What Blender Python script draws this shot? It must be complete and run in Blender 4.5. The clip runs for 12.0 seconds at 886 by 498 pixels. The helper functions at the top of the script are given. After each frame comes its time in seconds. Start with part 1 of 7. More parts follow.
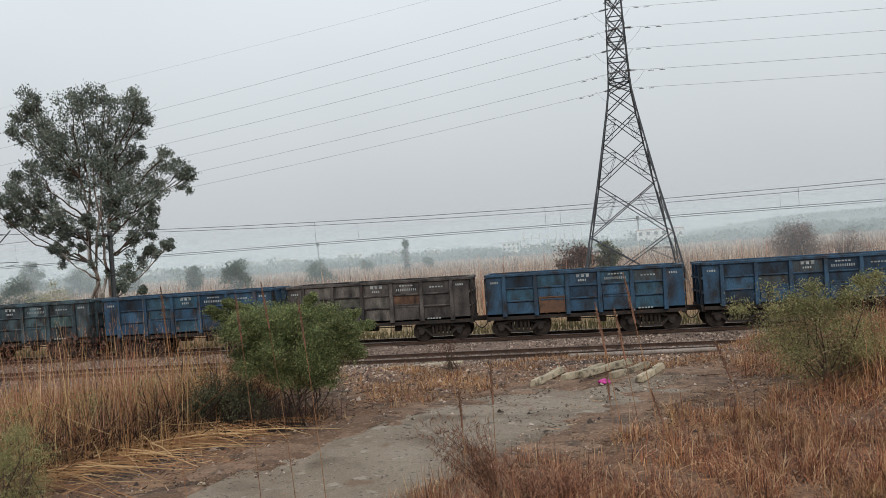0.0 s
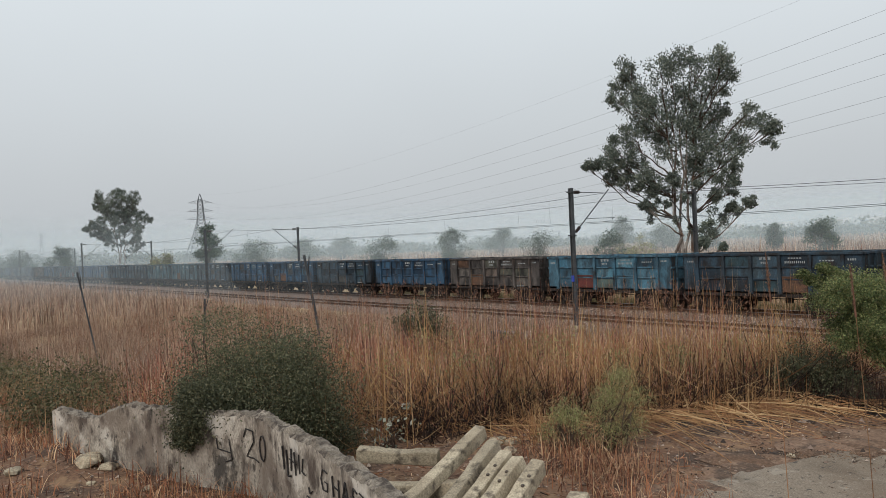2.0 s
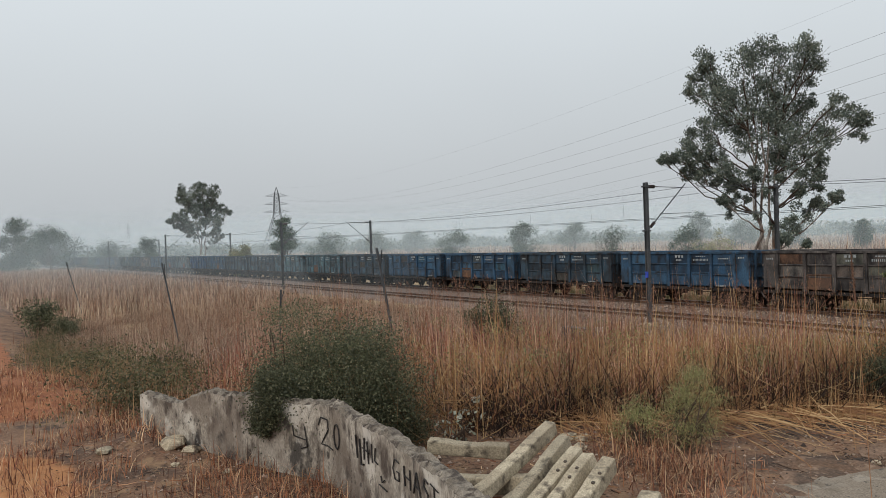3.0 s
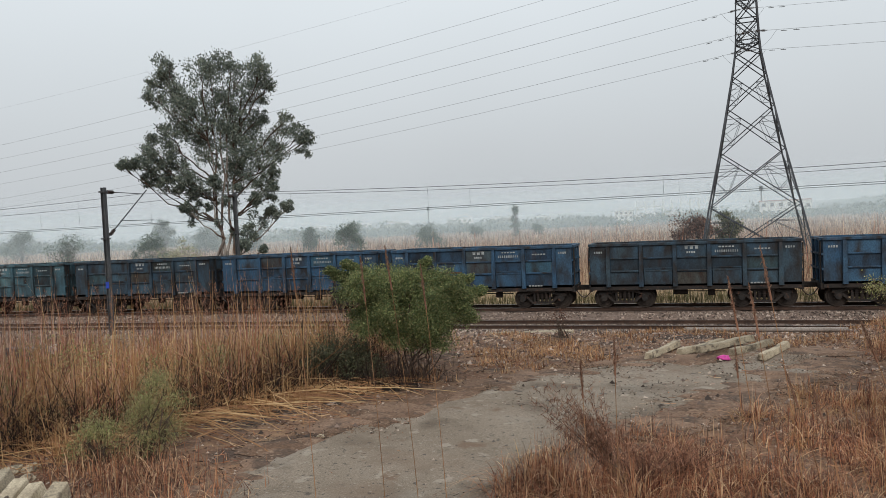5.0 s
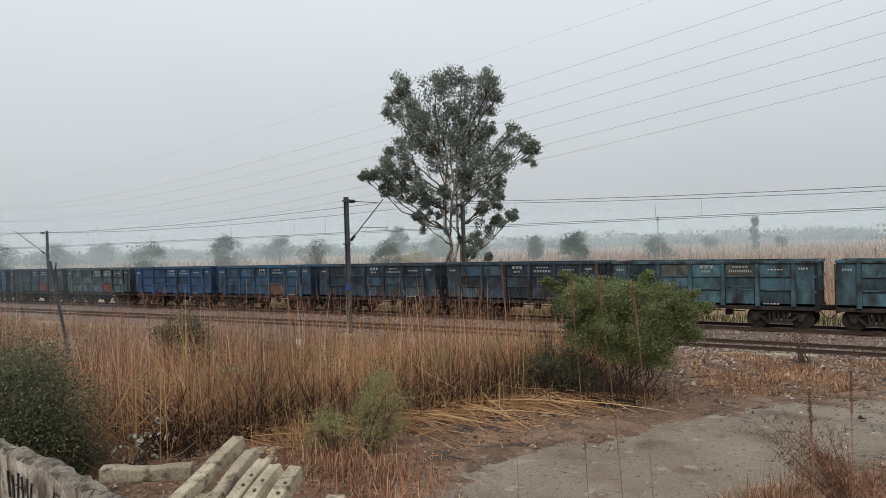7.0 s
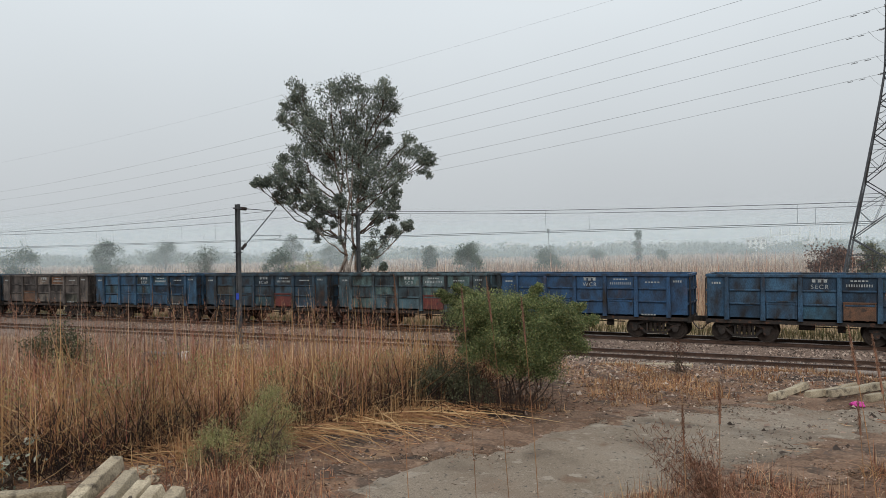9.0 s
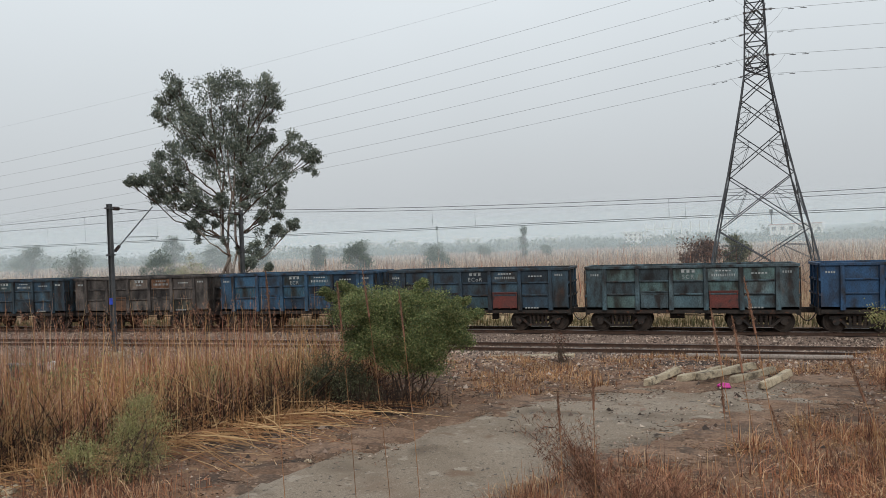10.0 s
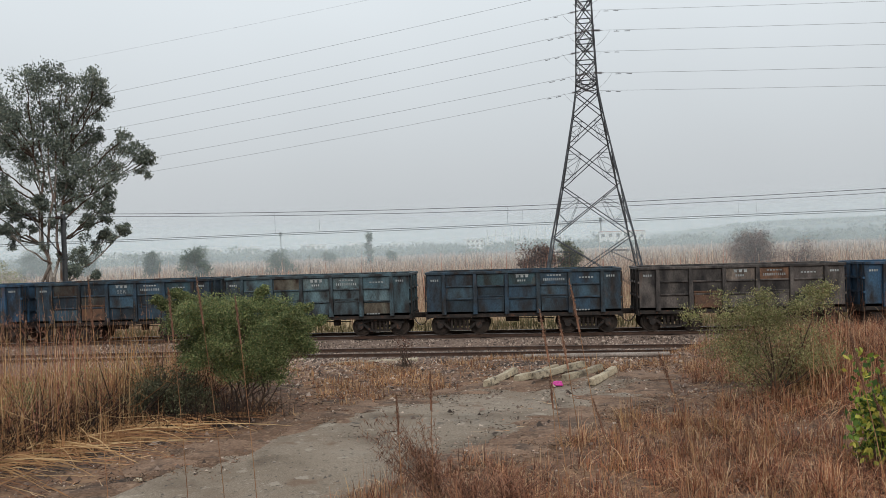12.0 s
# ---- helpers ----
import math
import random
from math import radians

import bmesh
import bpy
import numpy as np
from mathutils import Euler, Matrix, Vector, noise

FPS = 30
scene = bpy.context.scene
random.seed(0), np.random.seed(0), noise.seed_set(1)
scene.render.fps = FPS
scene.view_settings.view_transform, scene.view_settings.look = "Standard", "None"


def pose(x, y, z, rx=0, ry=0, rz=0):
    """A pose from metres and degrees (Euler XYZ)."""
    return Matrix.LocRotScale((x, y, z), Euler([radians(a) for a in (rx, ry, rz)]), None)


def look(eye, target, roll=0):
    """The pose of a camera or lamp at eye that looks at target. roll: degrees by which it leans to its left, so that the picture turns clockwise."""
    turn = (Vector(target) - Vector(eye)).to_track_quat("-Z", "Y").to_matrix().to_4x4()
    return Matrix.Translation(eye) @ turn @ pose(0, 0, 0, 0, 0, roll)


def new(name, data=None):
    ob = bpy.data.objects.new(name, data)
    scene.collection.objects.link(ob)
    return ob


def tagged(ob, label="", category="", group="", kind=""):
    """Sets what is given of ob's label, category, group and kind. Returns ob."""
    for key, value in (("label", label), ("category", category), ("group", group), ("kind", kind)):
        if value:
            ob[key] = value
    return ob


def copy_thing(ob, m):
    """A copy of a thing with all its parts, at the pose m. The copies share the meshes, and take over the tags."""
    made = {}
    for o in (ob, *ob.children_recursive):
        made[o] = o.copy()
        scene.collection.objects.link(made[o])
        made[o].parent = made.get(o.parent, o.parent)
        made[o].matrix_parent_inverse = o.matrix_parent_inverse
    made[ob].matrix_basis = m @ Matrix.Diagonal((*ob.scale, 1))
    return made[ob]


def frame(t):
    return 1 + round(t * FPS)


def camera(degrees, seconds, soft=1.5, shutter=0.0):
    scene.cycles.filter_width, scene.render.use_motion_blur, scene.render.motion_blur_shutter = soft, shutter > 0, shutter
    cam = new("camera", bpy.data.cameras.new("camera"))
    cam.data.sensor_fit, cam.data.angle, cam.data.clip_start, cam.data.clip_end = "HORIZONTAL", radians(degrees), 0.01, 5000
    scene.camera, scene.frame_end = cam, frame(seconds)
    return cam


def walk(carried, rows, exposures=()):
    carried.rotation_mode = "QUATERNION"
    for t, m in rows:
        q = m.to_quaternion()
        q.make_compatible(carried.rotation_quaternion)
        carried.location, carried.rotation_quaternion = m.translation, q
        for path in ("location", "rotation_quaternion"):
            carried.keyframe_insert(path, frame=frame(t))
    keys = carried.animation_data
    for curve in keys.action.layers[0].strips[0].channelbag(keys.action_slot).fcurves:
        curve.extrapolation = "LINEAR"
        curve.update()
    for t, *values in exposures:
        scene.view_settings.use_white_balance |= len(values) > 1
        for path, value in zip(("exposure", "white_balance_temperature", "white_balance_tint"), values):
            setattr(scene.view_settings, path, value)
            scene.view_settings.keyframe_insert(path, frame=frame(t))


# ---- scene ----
cam = camera(61.0, 12.0, soft=0.55)

# seconds, place, yaw to the left, pitch, roll
PATH = [
    (0, 0.062, -0.069, 2.853, 8.74, 0.39, -4.18),
    (0.1, 0.050, -0.080, 2.870, 12.05, 0.16, -3.90),
    (0.3, 0.027, -0.102, 2.911, 18.87, -0.35, -3.61),
    (0.5, -0.130, 0.050, 2.951, 26.50, -0.09, -3.10),
    (1, -0.217, 0.032, 2.911, 38.57, 0.10, -2.67),
    (1.5, -0.175, -0.034, 2.920, 45.15, -0.11, -2.24),
    (2, -0.144, -0.077, 2.931, 50.90, -0.36, -2.53),
    (2.5, -0.110, -0.115, 2.946, 54.55, -0.56, -2.28),
    (3, -0.103, -0.124, 2.943, 56.30, -0.61, -2.05),
    (3.5, -0.166, -0.003, 2.920, 48.71, -0.69, -1.77),
    (3.7, -0.222, 0.072, 2.890, 41.14, -0.80, -2.25),
    (5.3, 0.023, -0.078, 2.845, 16.45, -1.66, -2.60),
    (5.5, 0.053, 0.069, 2.808, 16.83, -1.56, -2.12),
    (6, -0.017, -0.008, 2.840, 18.35, -1.49, -1.58),
    (6.5, -0.008, 0.059, 2.811, 29.01, -0.91, -2.51),
    (6.7, 0.068, 0.033, 2.873, 32.81, -0.66, -2.48),
    (8.3, 0.022, -0.054, 2.926, 35.62, 0.26, -0.98),
    (8.5, 0.023, -0.043, 2.942, 33.19, 0.31, -0.80),
    (9, 0.091, -0.023, 2.944, 26.15, 0.19, -1.08),
    (9.5, 0.064, 0.012, 2.921, 21.70, 0.03, -1.31),
    (10, 0.132, 0.148, 2.899, 17.76, -0.18, -2.11),
    (10.5, 0.169, 0.160, 2.892, 8.90, -0.39, -2.07),
    (11, 0.161, 0.059, 2.913, 7.14, -0.37, -2.68),
    (11.5, 0.161, 0.013, 2.917, 6.95, -0.29, -2.56),
    (11.9, 0.178, 0.110, 2.891, 6.17, -0.16, -2.24),
    (12, 0.182, 0.121, 2.886, 6.03, -0.14, -2.17),
]


def aim(x, y, z, yaw, pitch, roll):
    a, b = radians(yaw), radians(pitch)
    eye = Vector((x, y, z))
    return look(eye, eye + Vector((-math.sin(a) * math.cos(b), math.cos(a) * math.cos(b), math.sin(b))), roll)


# seconds, stops
GAIN = [(0, 0.02), (1.5, -0.02), (3, -0.07), (3.7, -0.04), (5.3, 0.04), (6.2, 0.03), (7.5, 0.02), (8.5, 0.0), (12, 0.02)]
walk(cam, [(t, aim(*r)) for t, *r in PATH], GAIN)

# ---- sky and light: a bright, hazy overcast ----
world = bpy.data.worlds.new("overcast")
scene.world = world
world.use_nodes = True
wn, wl = world.node_tree.nodes, world.node_tree.links
wn.clear()
sky = wn.new("ShaderNodeTexSky")
sky.sky_type, sky.sun_disc = "NISHITA", False
sky.sun_elevation, sky.sun_rotation = radians(42), radians(160)
sky.dust_density, sky.air_density = 6.0, 1.5
sky_gain = wn.new("ShaderNodeVectorMath")
sky_gain.operation = "SCALE"
sky_gain.inputs["Scale"].default_value = 0.05
coord = wn.new("ShaderNodeTexCoord")
sep = wn.new("ShaderNodeSeparateXYZ")
ramp = wn.new("ShaderNodeValToRGB")
ramp.color_ramp.elements[0].position, ramp.color_ramp.elements[0].color = 0.0, (0.545, 0.583, 0.612, 1)
ramp.color_ramp.elements[1].position, ramp.color_ramp.elements[1].color = 1.0, (0.95, 1.02, 1.075, 1)
for pos, col in ((0.10, (0.62, 0.657, 0.688)), (0.30, (0.79, 0.848, 0.888)), (0.55, (0.92, 0.99, 1.045))):
    ramp.color_ramp.elements.new(pos).color = (*col, 1)
cloud = wn.new("ShaderNodeTexNoise")
cloud.inputs["Scale"].default_value, cloud.inputs["Detail"].default_value = 2.2, 3
cloud_amt = wn.new("ShaderNodeMapRange")
cloud_amt.inputs["To Min"].default_value, cloud_amt.inputs["To Max"].default_value = 0.93, 1.07
clouded = wn.new("ShaderNodeVectorMath")
clouded.operation = "SCALE"
mixed = wn.new("ShaderNodeMixRGB")
mixed.inputs["Fac"].default_value = 0.9
bg, wout = wn.new("ShaderNodeBackground"), wn.new("ShaderNodeOutputWorld")
bg.inputs["Strength"].default_value = 1.0
wl.new(coord.outputs["Generated"], sep.inputs[0])
wl.new(coord.outputs["Generated"], cloud.inputs["Vector"])
wl.new(sep.outputs["Z"], ramp.inputs["Fac"])
wl.new(cloud.outputs["Fac"], cloud_amt.inputs["Value"])
wl.new(ramp.outputs["Color"], clouded.inputs[0])
wl.new(cloud_amt.outputs["Result"], clouded.inputs["Scale"])
wl.new(sky.outputs["Color"], sky_gain.inputs[0])
wl.new(sky_gain.outputs["Vector"], mixed.inputs["Color1"])
wl.new(clouded.outputs["Vector"], mixed.inputs["Color2"])
wl.new(mixed.outputs["Color"], bg.inputs["Color"])
wl.new(bg.outputs["Background"], wout.inputs["Surface"])

sun = new("sun", bpy.data.lights.new("sun", "SUN"))
sun.data.energy, sun.data.angle, sun.data.color = 1.25, radians(25), (1.0, 0.96, 0.9)
sun.matrix_world = look((20, -30, 40), (0, 20, 0))
scene.view_settings.exposure = 0.0


# ---- materials ----
def mat(name, c1, c2, scale=3.0, fine=40.0, rough=0.85, bump=0.3, metal=0.0, vary=0.0, dirt=None, dirt_at=0.55, dirt_width=0.15,
        island=0.0, stretch=(1, 1, 1), where="Object", spec=0.3, soft=0.12):
    """A surface of two colours in large patches, a fine grain, relief, and optional dirt of a third colour."""
    m = bpy.data.materials.new(name)
    m.use_nodes = True
    n, l = m.node_tree.nodes, m.node_tree.links
    b = n["Principled BSDF"]
    b.inputs["Roughness"].default_value, b.inputs["Metallic"].default_value = rough, metal
    b.inputs["Specular IOR Level"].default_value = spec
    tc, info = n.new("ShaderNodeTexCoord"), n.new("ShaderNodeObjectInfo")
    mp, off = n.new("ShaderNodeMapping"), n.new("ShaderNodeVectorMath")
    mp.inputs["Scale"].default_value = stretch
    off.operation = "MULTIPLY_ADD"
    off.inputs[1].default_value = (17.0, 9.0, 23.0)
    l.new(info.outputs["Random"], off.inputs[0])
    if where == "Object":
        l.new(tc.outputs["Object"], off.inputs[2])
    else:
        geo0 = n.new("ShaderNodeNewGeometry")
        l.new(geo0.outputs["Position"], off.inputs[2])
    l.new(off.outputs["Vector"], mp.inputs["Vector"])
    big, small = n.new("ShaderNodeTexNoise"), n.new("ShaderNodeTexNoise")
    for t, s, d in ((big, scale, 5), (small, fine, 4)):
        t.inputs["Scale"].default_value, t.inputs["Detail"].default_value = s, d
        l.new(mp.outputs["Vector"], t.inputs["Vector"])
    r1 = n.new("ShaderNodeMapRange")
    r1.inputs["From Min"].default_value, r1.inputs["From Max"].default_value = 0.5 - soft, 0.5 + soft
    l.new(big.outputs["Fac"], r1.inputs["Value"])
    mx = n.new("ShaderNodeMixRGB")
    mx.inputs["Color1"].default_value, mx.inputs["Color2"].default_value = (*c1, 1), (*c2, 1)
    l.new(r1.outputs["Result"], mx.inputs["Fac"])
    last = mx.outputs["Color"]
    if dirt:
        dn, dr, dm = n.new("ShaderNodeTexNoise"), n.new("ShaderNodeMapRange"), n.new("ShaderNodeMixRGB")
        dn.inputs["Scale"].default_value, dn.inputs["Detail"].default_value = scale * 2.3, 7
        dr.inputs["From Min"].default_value, dr.inputs["From Max"].default_value = dirt_at - 0.05, dirt_at - 0.05 + dirt_width
        dm.inputs["Color2"].default_value = (*dirt, 1)
        l.new(mp.outputs["Vector"], dn.inputs["Vector"])
        l.new(dn.outputs["Fac"], dr.inputs["Value"])
        l.new(dr.outputs["Result"], dm.inputs["Fac"])
        l.new(last, dm.inputs["Color1"])
        last = dm.outputs["Color"]
    r2 = n.new("ShaderNodeMapRange")
    r2.inputs["From Min"].default_value, r2.inputs["From Max"].default_value = 0.28, 0.72
    r2.inputs["To Min"].default_value, r2.inputs["To Max"].default_value = 0.62, 1.38
    l.new(small.outputs["Fac"], r2.inputs["Value"])
    gain = r2.outputs["Result"]
    for amount, source in ((vary, "info"), (island, "geo")):
        if amount:
            src = info.outputs["Random"] if source == "info" else n.new("ShaderNodeNewGeometry").outputs["Random Per Island"]
            r3, mu = n.new("ShaderNodeMapRange"), n.new("ShaderNodeMath")
            r3.inputs["To Min"].default_value, r3.inputs["To Max"].default_value = 1 - amount, 1 + amount
            mu.operation = "MULTIPLY"
            l.new(src, r3.inputs["Value"])
            l.new(r3.outputs["Result"], mu.inputs[0])
            l.new(gain, mu.inputs[1])
            gain = mu.outputs["Value"]
    sc = n.new("ShaderNodeVectorMath")
    sc.operation = "SCALE"
    l.new(last, sc.inputs[0])
    l.new(gain, sc.inputs["Scale"])
    l.new(sc.outputs["Vector"], b.inputs["Base Color"])
    if bump:
        bp = n.new("ShaderNodeBump")
        bp.inputs["Strength"].default_value, bp.inputs["Distance"].default_value = bump, 0.03
        l.new(small.outputs["Fac"], bp.inputs["Height"])
        l.new(bp.outputs["Normal"], b.inputs["Normal"])
    return m


def stain(m, colour, scale, lo, hi, stretch=(1, 1, 1), strength=1.0, shift=0.0, detail=6):
    """One more layer of dirt or wear with a shape of its own over a surface."""
    n, l = m.node_tree.nodes, m.node_tree.links
    b = n["Principled BSDF"]
    old = b.inputs["Base Color"].links[0].from_socket
    geo, mp, tex, mr, mx = n.new("ShaderNodeNewGeometry"), n.new("ShaderNodeMapping"), n.new("ShaderNodeTexNoise"), n.new("ShaderNodeMapRange"), n.new("ShaderNodeMixRGB")
    mp.inputs["Scale"].default_value, mp.inputs["Location"].default_value = stretch, (shift, shift * 0.7, 0)
    tex.inputs["Scale"].default_value, tex.inputs["Detail"].default_value = scale, detail
    tex.inputs["Roughness"].default_value = 0.62
    mr.inputs["From Min"].default_value, mr.inputs["From Max"].default_value, mr.inputs["To Max"].default_value = lo, hi, strength
    mx.inputs["Color2"].default_value = (*colour, 1)
    l.new(geo.outputs["Position"], mp.inputs["Vector"])
    l.new(mp.outputs["Vector"], tex.inputs["Vector"])
    l.new(tex.outputs["Fac"], mr.inputs["Value"])
    l.new(mr.outputs["Result"], mx.inputs["Fac"])
    l.new(old, mx.inputs["Color1"])
    l.new(mx.outputs["Color"], b.inputs["Base Color"])
    return m


def leaf_mat(name, colours, rough=0.6, through_light=0.25, spec=0.25):
    """Thin plant matter: every blade takes its own tone from a row of colours, and lets some light through."""
    m = bpy.data.materials.new(name)
    m.use_nodes = True
    n, l = m.node_tree.nodes, m.node_tree.links
    b = n["Principled BSDF"]
    b.inputs["Roughness"].default_value, b.inputs["Specular IOR Level"].default_value = rough, spec
    geo, rp = n.new("ShaderNodeNewGeometry"), n.new("ShaderNodeValToRGB")
    for i, c in enumerate(colours):
        e = rp.color_ramp.elements[i] if i < 2 else rp.color_ramp.elements.new(1.0)
        e.color = (*c, 1)
    for i in range(len(colours)):
        rp.color_ramp.elements[i].position = i / len(colours)
    rp.color_ramp.interpolation = "CONSTANT"
    l.new(geo.outputs["Random Per Island"], rp.inputs["Fac"])
    tex, mr, sc = n.new("ShaderNodeTexNoise"), n.new("ShaderNodeMapRange"), n.new("ShaderNodeVectorMath")
    tex.inputs["Scale"].default_value, tex.inputs["Detail"].default_value = 0.6, 3
    mr.inputs["From Min"].default_value, mr.inputs["From Max"].default_value = 0.3, 0.7
    mr.inputs["To Min"].default_value, mr.inputs["To Max"].default_value = 0.7, 1.3
    sc.operation = "SCALE"
    l.new(geo.outputs["Position"], tex.inputs["Vector"])
    l.new(tex.outputs["Fac"], mr.inputs["Value"])
    l.new(rp.outputs["Color"], sc.inputs[0])
    l.new(mr.outputs["Result"], sc.inputs["Scale"])
    l.new(sc.outputs["Vector"], b.inputs["Base Color"])
    tr, ms = n.new("ShaderNodeBsdfTranslucent"), n.new("ShaderNodeMixShader")
    ms.inputs["Fac"].default_value = through_light
    l.new(sc.outputs["Vector"], tr.inputs["Color"])
    l.new(b.outputs["BSDF"], ms.inputs[1])
    l.new(tr.outputs["BSDF"], ms.inputs[2])
    l.new(ms.outputs["Shader"], n["Material Output"].inputs["Surface"])
    return m


def layer(m, attribute, c1, c2, scale, lo=0.42, hi=0.58):
    """Another soil over a ground, where an attribute of the land and a ragged noise say so."""
    n, l = m.node_tree.nodes, m.node_tree.links
    b = n["Principled BSDF"]
    old = b.inputs["Base Color"].links[0].from_socket
    geo, at_, tex, fine = n.new("ShaderNodeNewGeometry"), n.new("ShaderNodeAttribute"), n.new("ShaderNodeTexNoise"), n.new("ShaderNodeTexNoise")
    at_.attribute_name = attribute
    tex.inputs["Scale"].default_value, tex.inputs["Detail"].default_value, tex.inputs["Roughness"].default_value = scale, 9, 0.65
    fine.inputs["Scale"].default_value, fine.inputs["Detail"].default_value, fine.inputs["Roughness"].default_value = scale * 5, 8, 0.7
    total, ramp_, tone, mix = n.new("ShaderNodeMath"), n.new("ShaderNodeMapRange"), n.new("ShaderNodeMixRGB"), n.new("ShaderNodeMixRGB")
    total.operation = "MULTIPLY_ADD"
    total.inputs[1].default_value = 1.3
    shift = n.new("ShaderNodeMath")
    shift.operation = "SUBTRACT"
    shift.inputs[1].default_value = 0.65
    ramp_.inputs["From Min"].default_value, ramp_.inputs["From Max"].default_value = lo, hi
    tone.inputs["Color1"].default_value, tone.inputs["Color2"].default_value = (*c1, 1), (*c2, 1)
    spread = n.new("ShaderNodeMapRange")
    spread.inputs["From Min"].default_value, spread.inputs["From Max"].default_value = 0.35, 0.65
    l.new(geo.outputs["Position"], tex.inputs["Vector"])
    l.new(geo.outputs["Position"], fine.inputs["Vector"])
    l.new(tex.outputs["Fac"], total.inputs[0])
    l.new(at_.outputs["Fac"], total.inputs[2])
    l.new(total.outputs["Value"], shift.inputs[0])
    l.new(shift.outputs["Value"], ramp_.inputs["Value"])
    l.new(fine.outputs["Fac"], spread.inputs["Value"])
    l.new(spread.outputs["Result"], tone.inputs["Fac"])
    l.new(ramp_.outputs["Result"], mix.inputs["Fac"])
    l.new(old, mix.inputs["Color1"])
    l.new(tone.outputs["Color"], mix.inputs["Color2"])
    l.new(mix.outputs["Color"], b.inputs["Base Color"])
    return m


M_EARTH = mat("earth", (0.140, 0.076, 0.046), (0.222, 0.128, 0.078), 0.6, 22, 0.95, 0.8, dirt=(0.075, 0.049, 0.036), dirt_at=0.55, where="World")
M_TONGUE = mat("washed_earth", (0.135, 0.080, 0.051), (0.225, 0.142, 0.096), 0.9, 26, 0.95, 0.8, dirt=(0.090, 0.060, 0.043), dirt_at=0.55, where="World")
M_FIELD = mat("dry_field", (0.34, 0.25, 0.14), (0.26, 0.16, 0.09), 0.05, 2.0, 0.95, 0.4, where="World")
M_SLAB = mat("old_concrete", (0.185, 0.144, 0.105), (0.236, 0.189, 0.143), 0.45, 60, 0.85, 0.2, dirt=(0.125, 0.093, 0.066), dirt_at=0.56, where="World")
M_WALL = mat("stained_plaster", (0.42, 0.372, 0.310), (0.26, 0.220, 0.176), 1.5, 34, 0.95, 0.5, dirt=(0.085, 0.066, 0.054), dirt_at=0.545, stretch=(1.5, 1.5, 0.75), soft=0.10)
stain(M_WALL, (0.155, 0.120, 0.095), 1.1, 0.50, 0.62, (1, 1, 0.9), 0.75, 3.0, 10)
stain(M_WALL, (0.034, 0.028, 0.026), 3.4, 0.57, 0.66, (1, 1, 0.22), 0.85, 7.0, 10)
stain(M_WALL, (0.034, 0.030, 0.028), 2.0, 0.56, 0.63, (1, 1, 0.6), 0.85, 11.0, 12)
stain(M_WALL, (0.62, 0.57, 0.50), 1.9, 0.55, 0.62, (1, 1, 0.8), 0.7, 17.0, 12)
stain(M_WALL, (0.040, 0.034, 0.030), 16.0, 0.60, 0.66, (1, 1, 0.6), 0.8, 27.0, 10)
M_WALLTOP = mat("worn_coping", (0.27, 0.23, 0.185), (0.17, 0.142, 0.113), 5.0, 60, 0.95, 0.5, dirt=(0.075, 0.06, 0.05), dirt_at=0.52)
stain(M_SLAB, (0.27, 0.235, 0.19), 0.8, 0.56, 0.66, (1, 1, 1), 0.5, 5.0, 9)
stain(M_SLAB, (0.055, 0.046, 0.040), 1.6, 0.64, 0.67, (1, 1, 1), 0.75, 9.0, 9)
stain(M_SLAB, (0.135, 0.082, 0.050), 0.55, 0.54, 0.66, (1, 1, 1), 0.5, 21.0, 10)
stain(M_SLAB, (0.045, 0.038, 0.034), 14.0, 0.60, 0.66, (1, 1, 1), 0.85, 2.0, 5)
stain(M_SLAB, (0.150, 0.094, 0.060), 1.1, 0.60, 0.66, (1, 1, 1), 0.8, 41.0, 12)
stain(M_SLAB, (0.36, 0.31, 0.25), 2.6, 0.60, 0.64, (1, 1, 1), 0.55, 61.0, 10)
stain(M_SLAB, (0.33, 0.29, 0.24), 20.0, 0.63, 0.68, (1, 1, 1), 0.8, 31.0, 4)
stain(M_EARTH, (0.30, 0.190, 0.108), 2.2, 0.54, 0.62, (1, 1, 1), 0.65, 14.0, 10)
stain(M_EARTH, (0.30, 0.21, 0.15), 11.0, 0.58, 0.64, (1, 1, 1), 0.75, 4.0, 8)
stain(M_EARTH, (0.030, 0.022, 0.018), 13.0, 0.60, 0.66, (1, 1, 1), 0.8, 19.0, 8)
layer(M_EARTH, "red_soil", (0.36, 0.150, 0.066), (0.205, 0.072, 0.038), 0.9)
layer(M_EARTH, "orange_soil", (0.44, 0.205, 0.085), (0.34, 0.155, 0.068), 0.7)
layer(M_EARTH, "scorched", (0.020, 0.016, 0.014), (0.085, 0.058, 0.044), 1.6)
stain(M_TONGUE, (0.30, 0.205, 0.14), 9.0, 0.56, 0.64, (1, 1, 1), 0.7, 4.0, 8)
M_BEAM = mat("beam_concrete", (0.45, 0.378, 0.270), (0.32, 0.262, 0.184), 2.2, 45, 0.9, 0.4, dirt=(0.105, 0.082, 0.060), dirt_at=0.57, vary=0.28)
M_BEAMDARK = mat("dark_bolt", (0.075, 0.06, 0.048), (0.11, 0.085, 0.065), 8, 60, 0.8, 0.3)
M_BALLAST = mat("ballast", (0.14, 0.099, 0.080), (0.23, 0.170, 0.138), 6.0, 20, 0.95, 1.0, where="World")
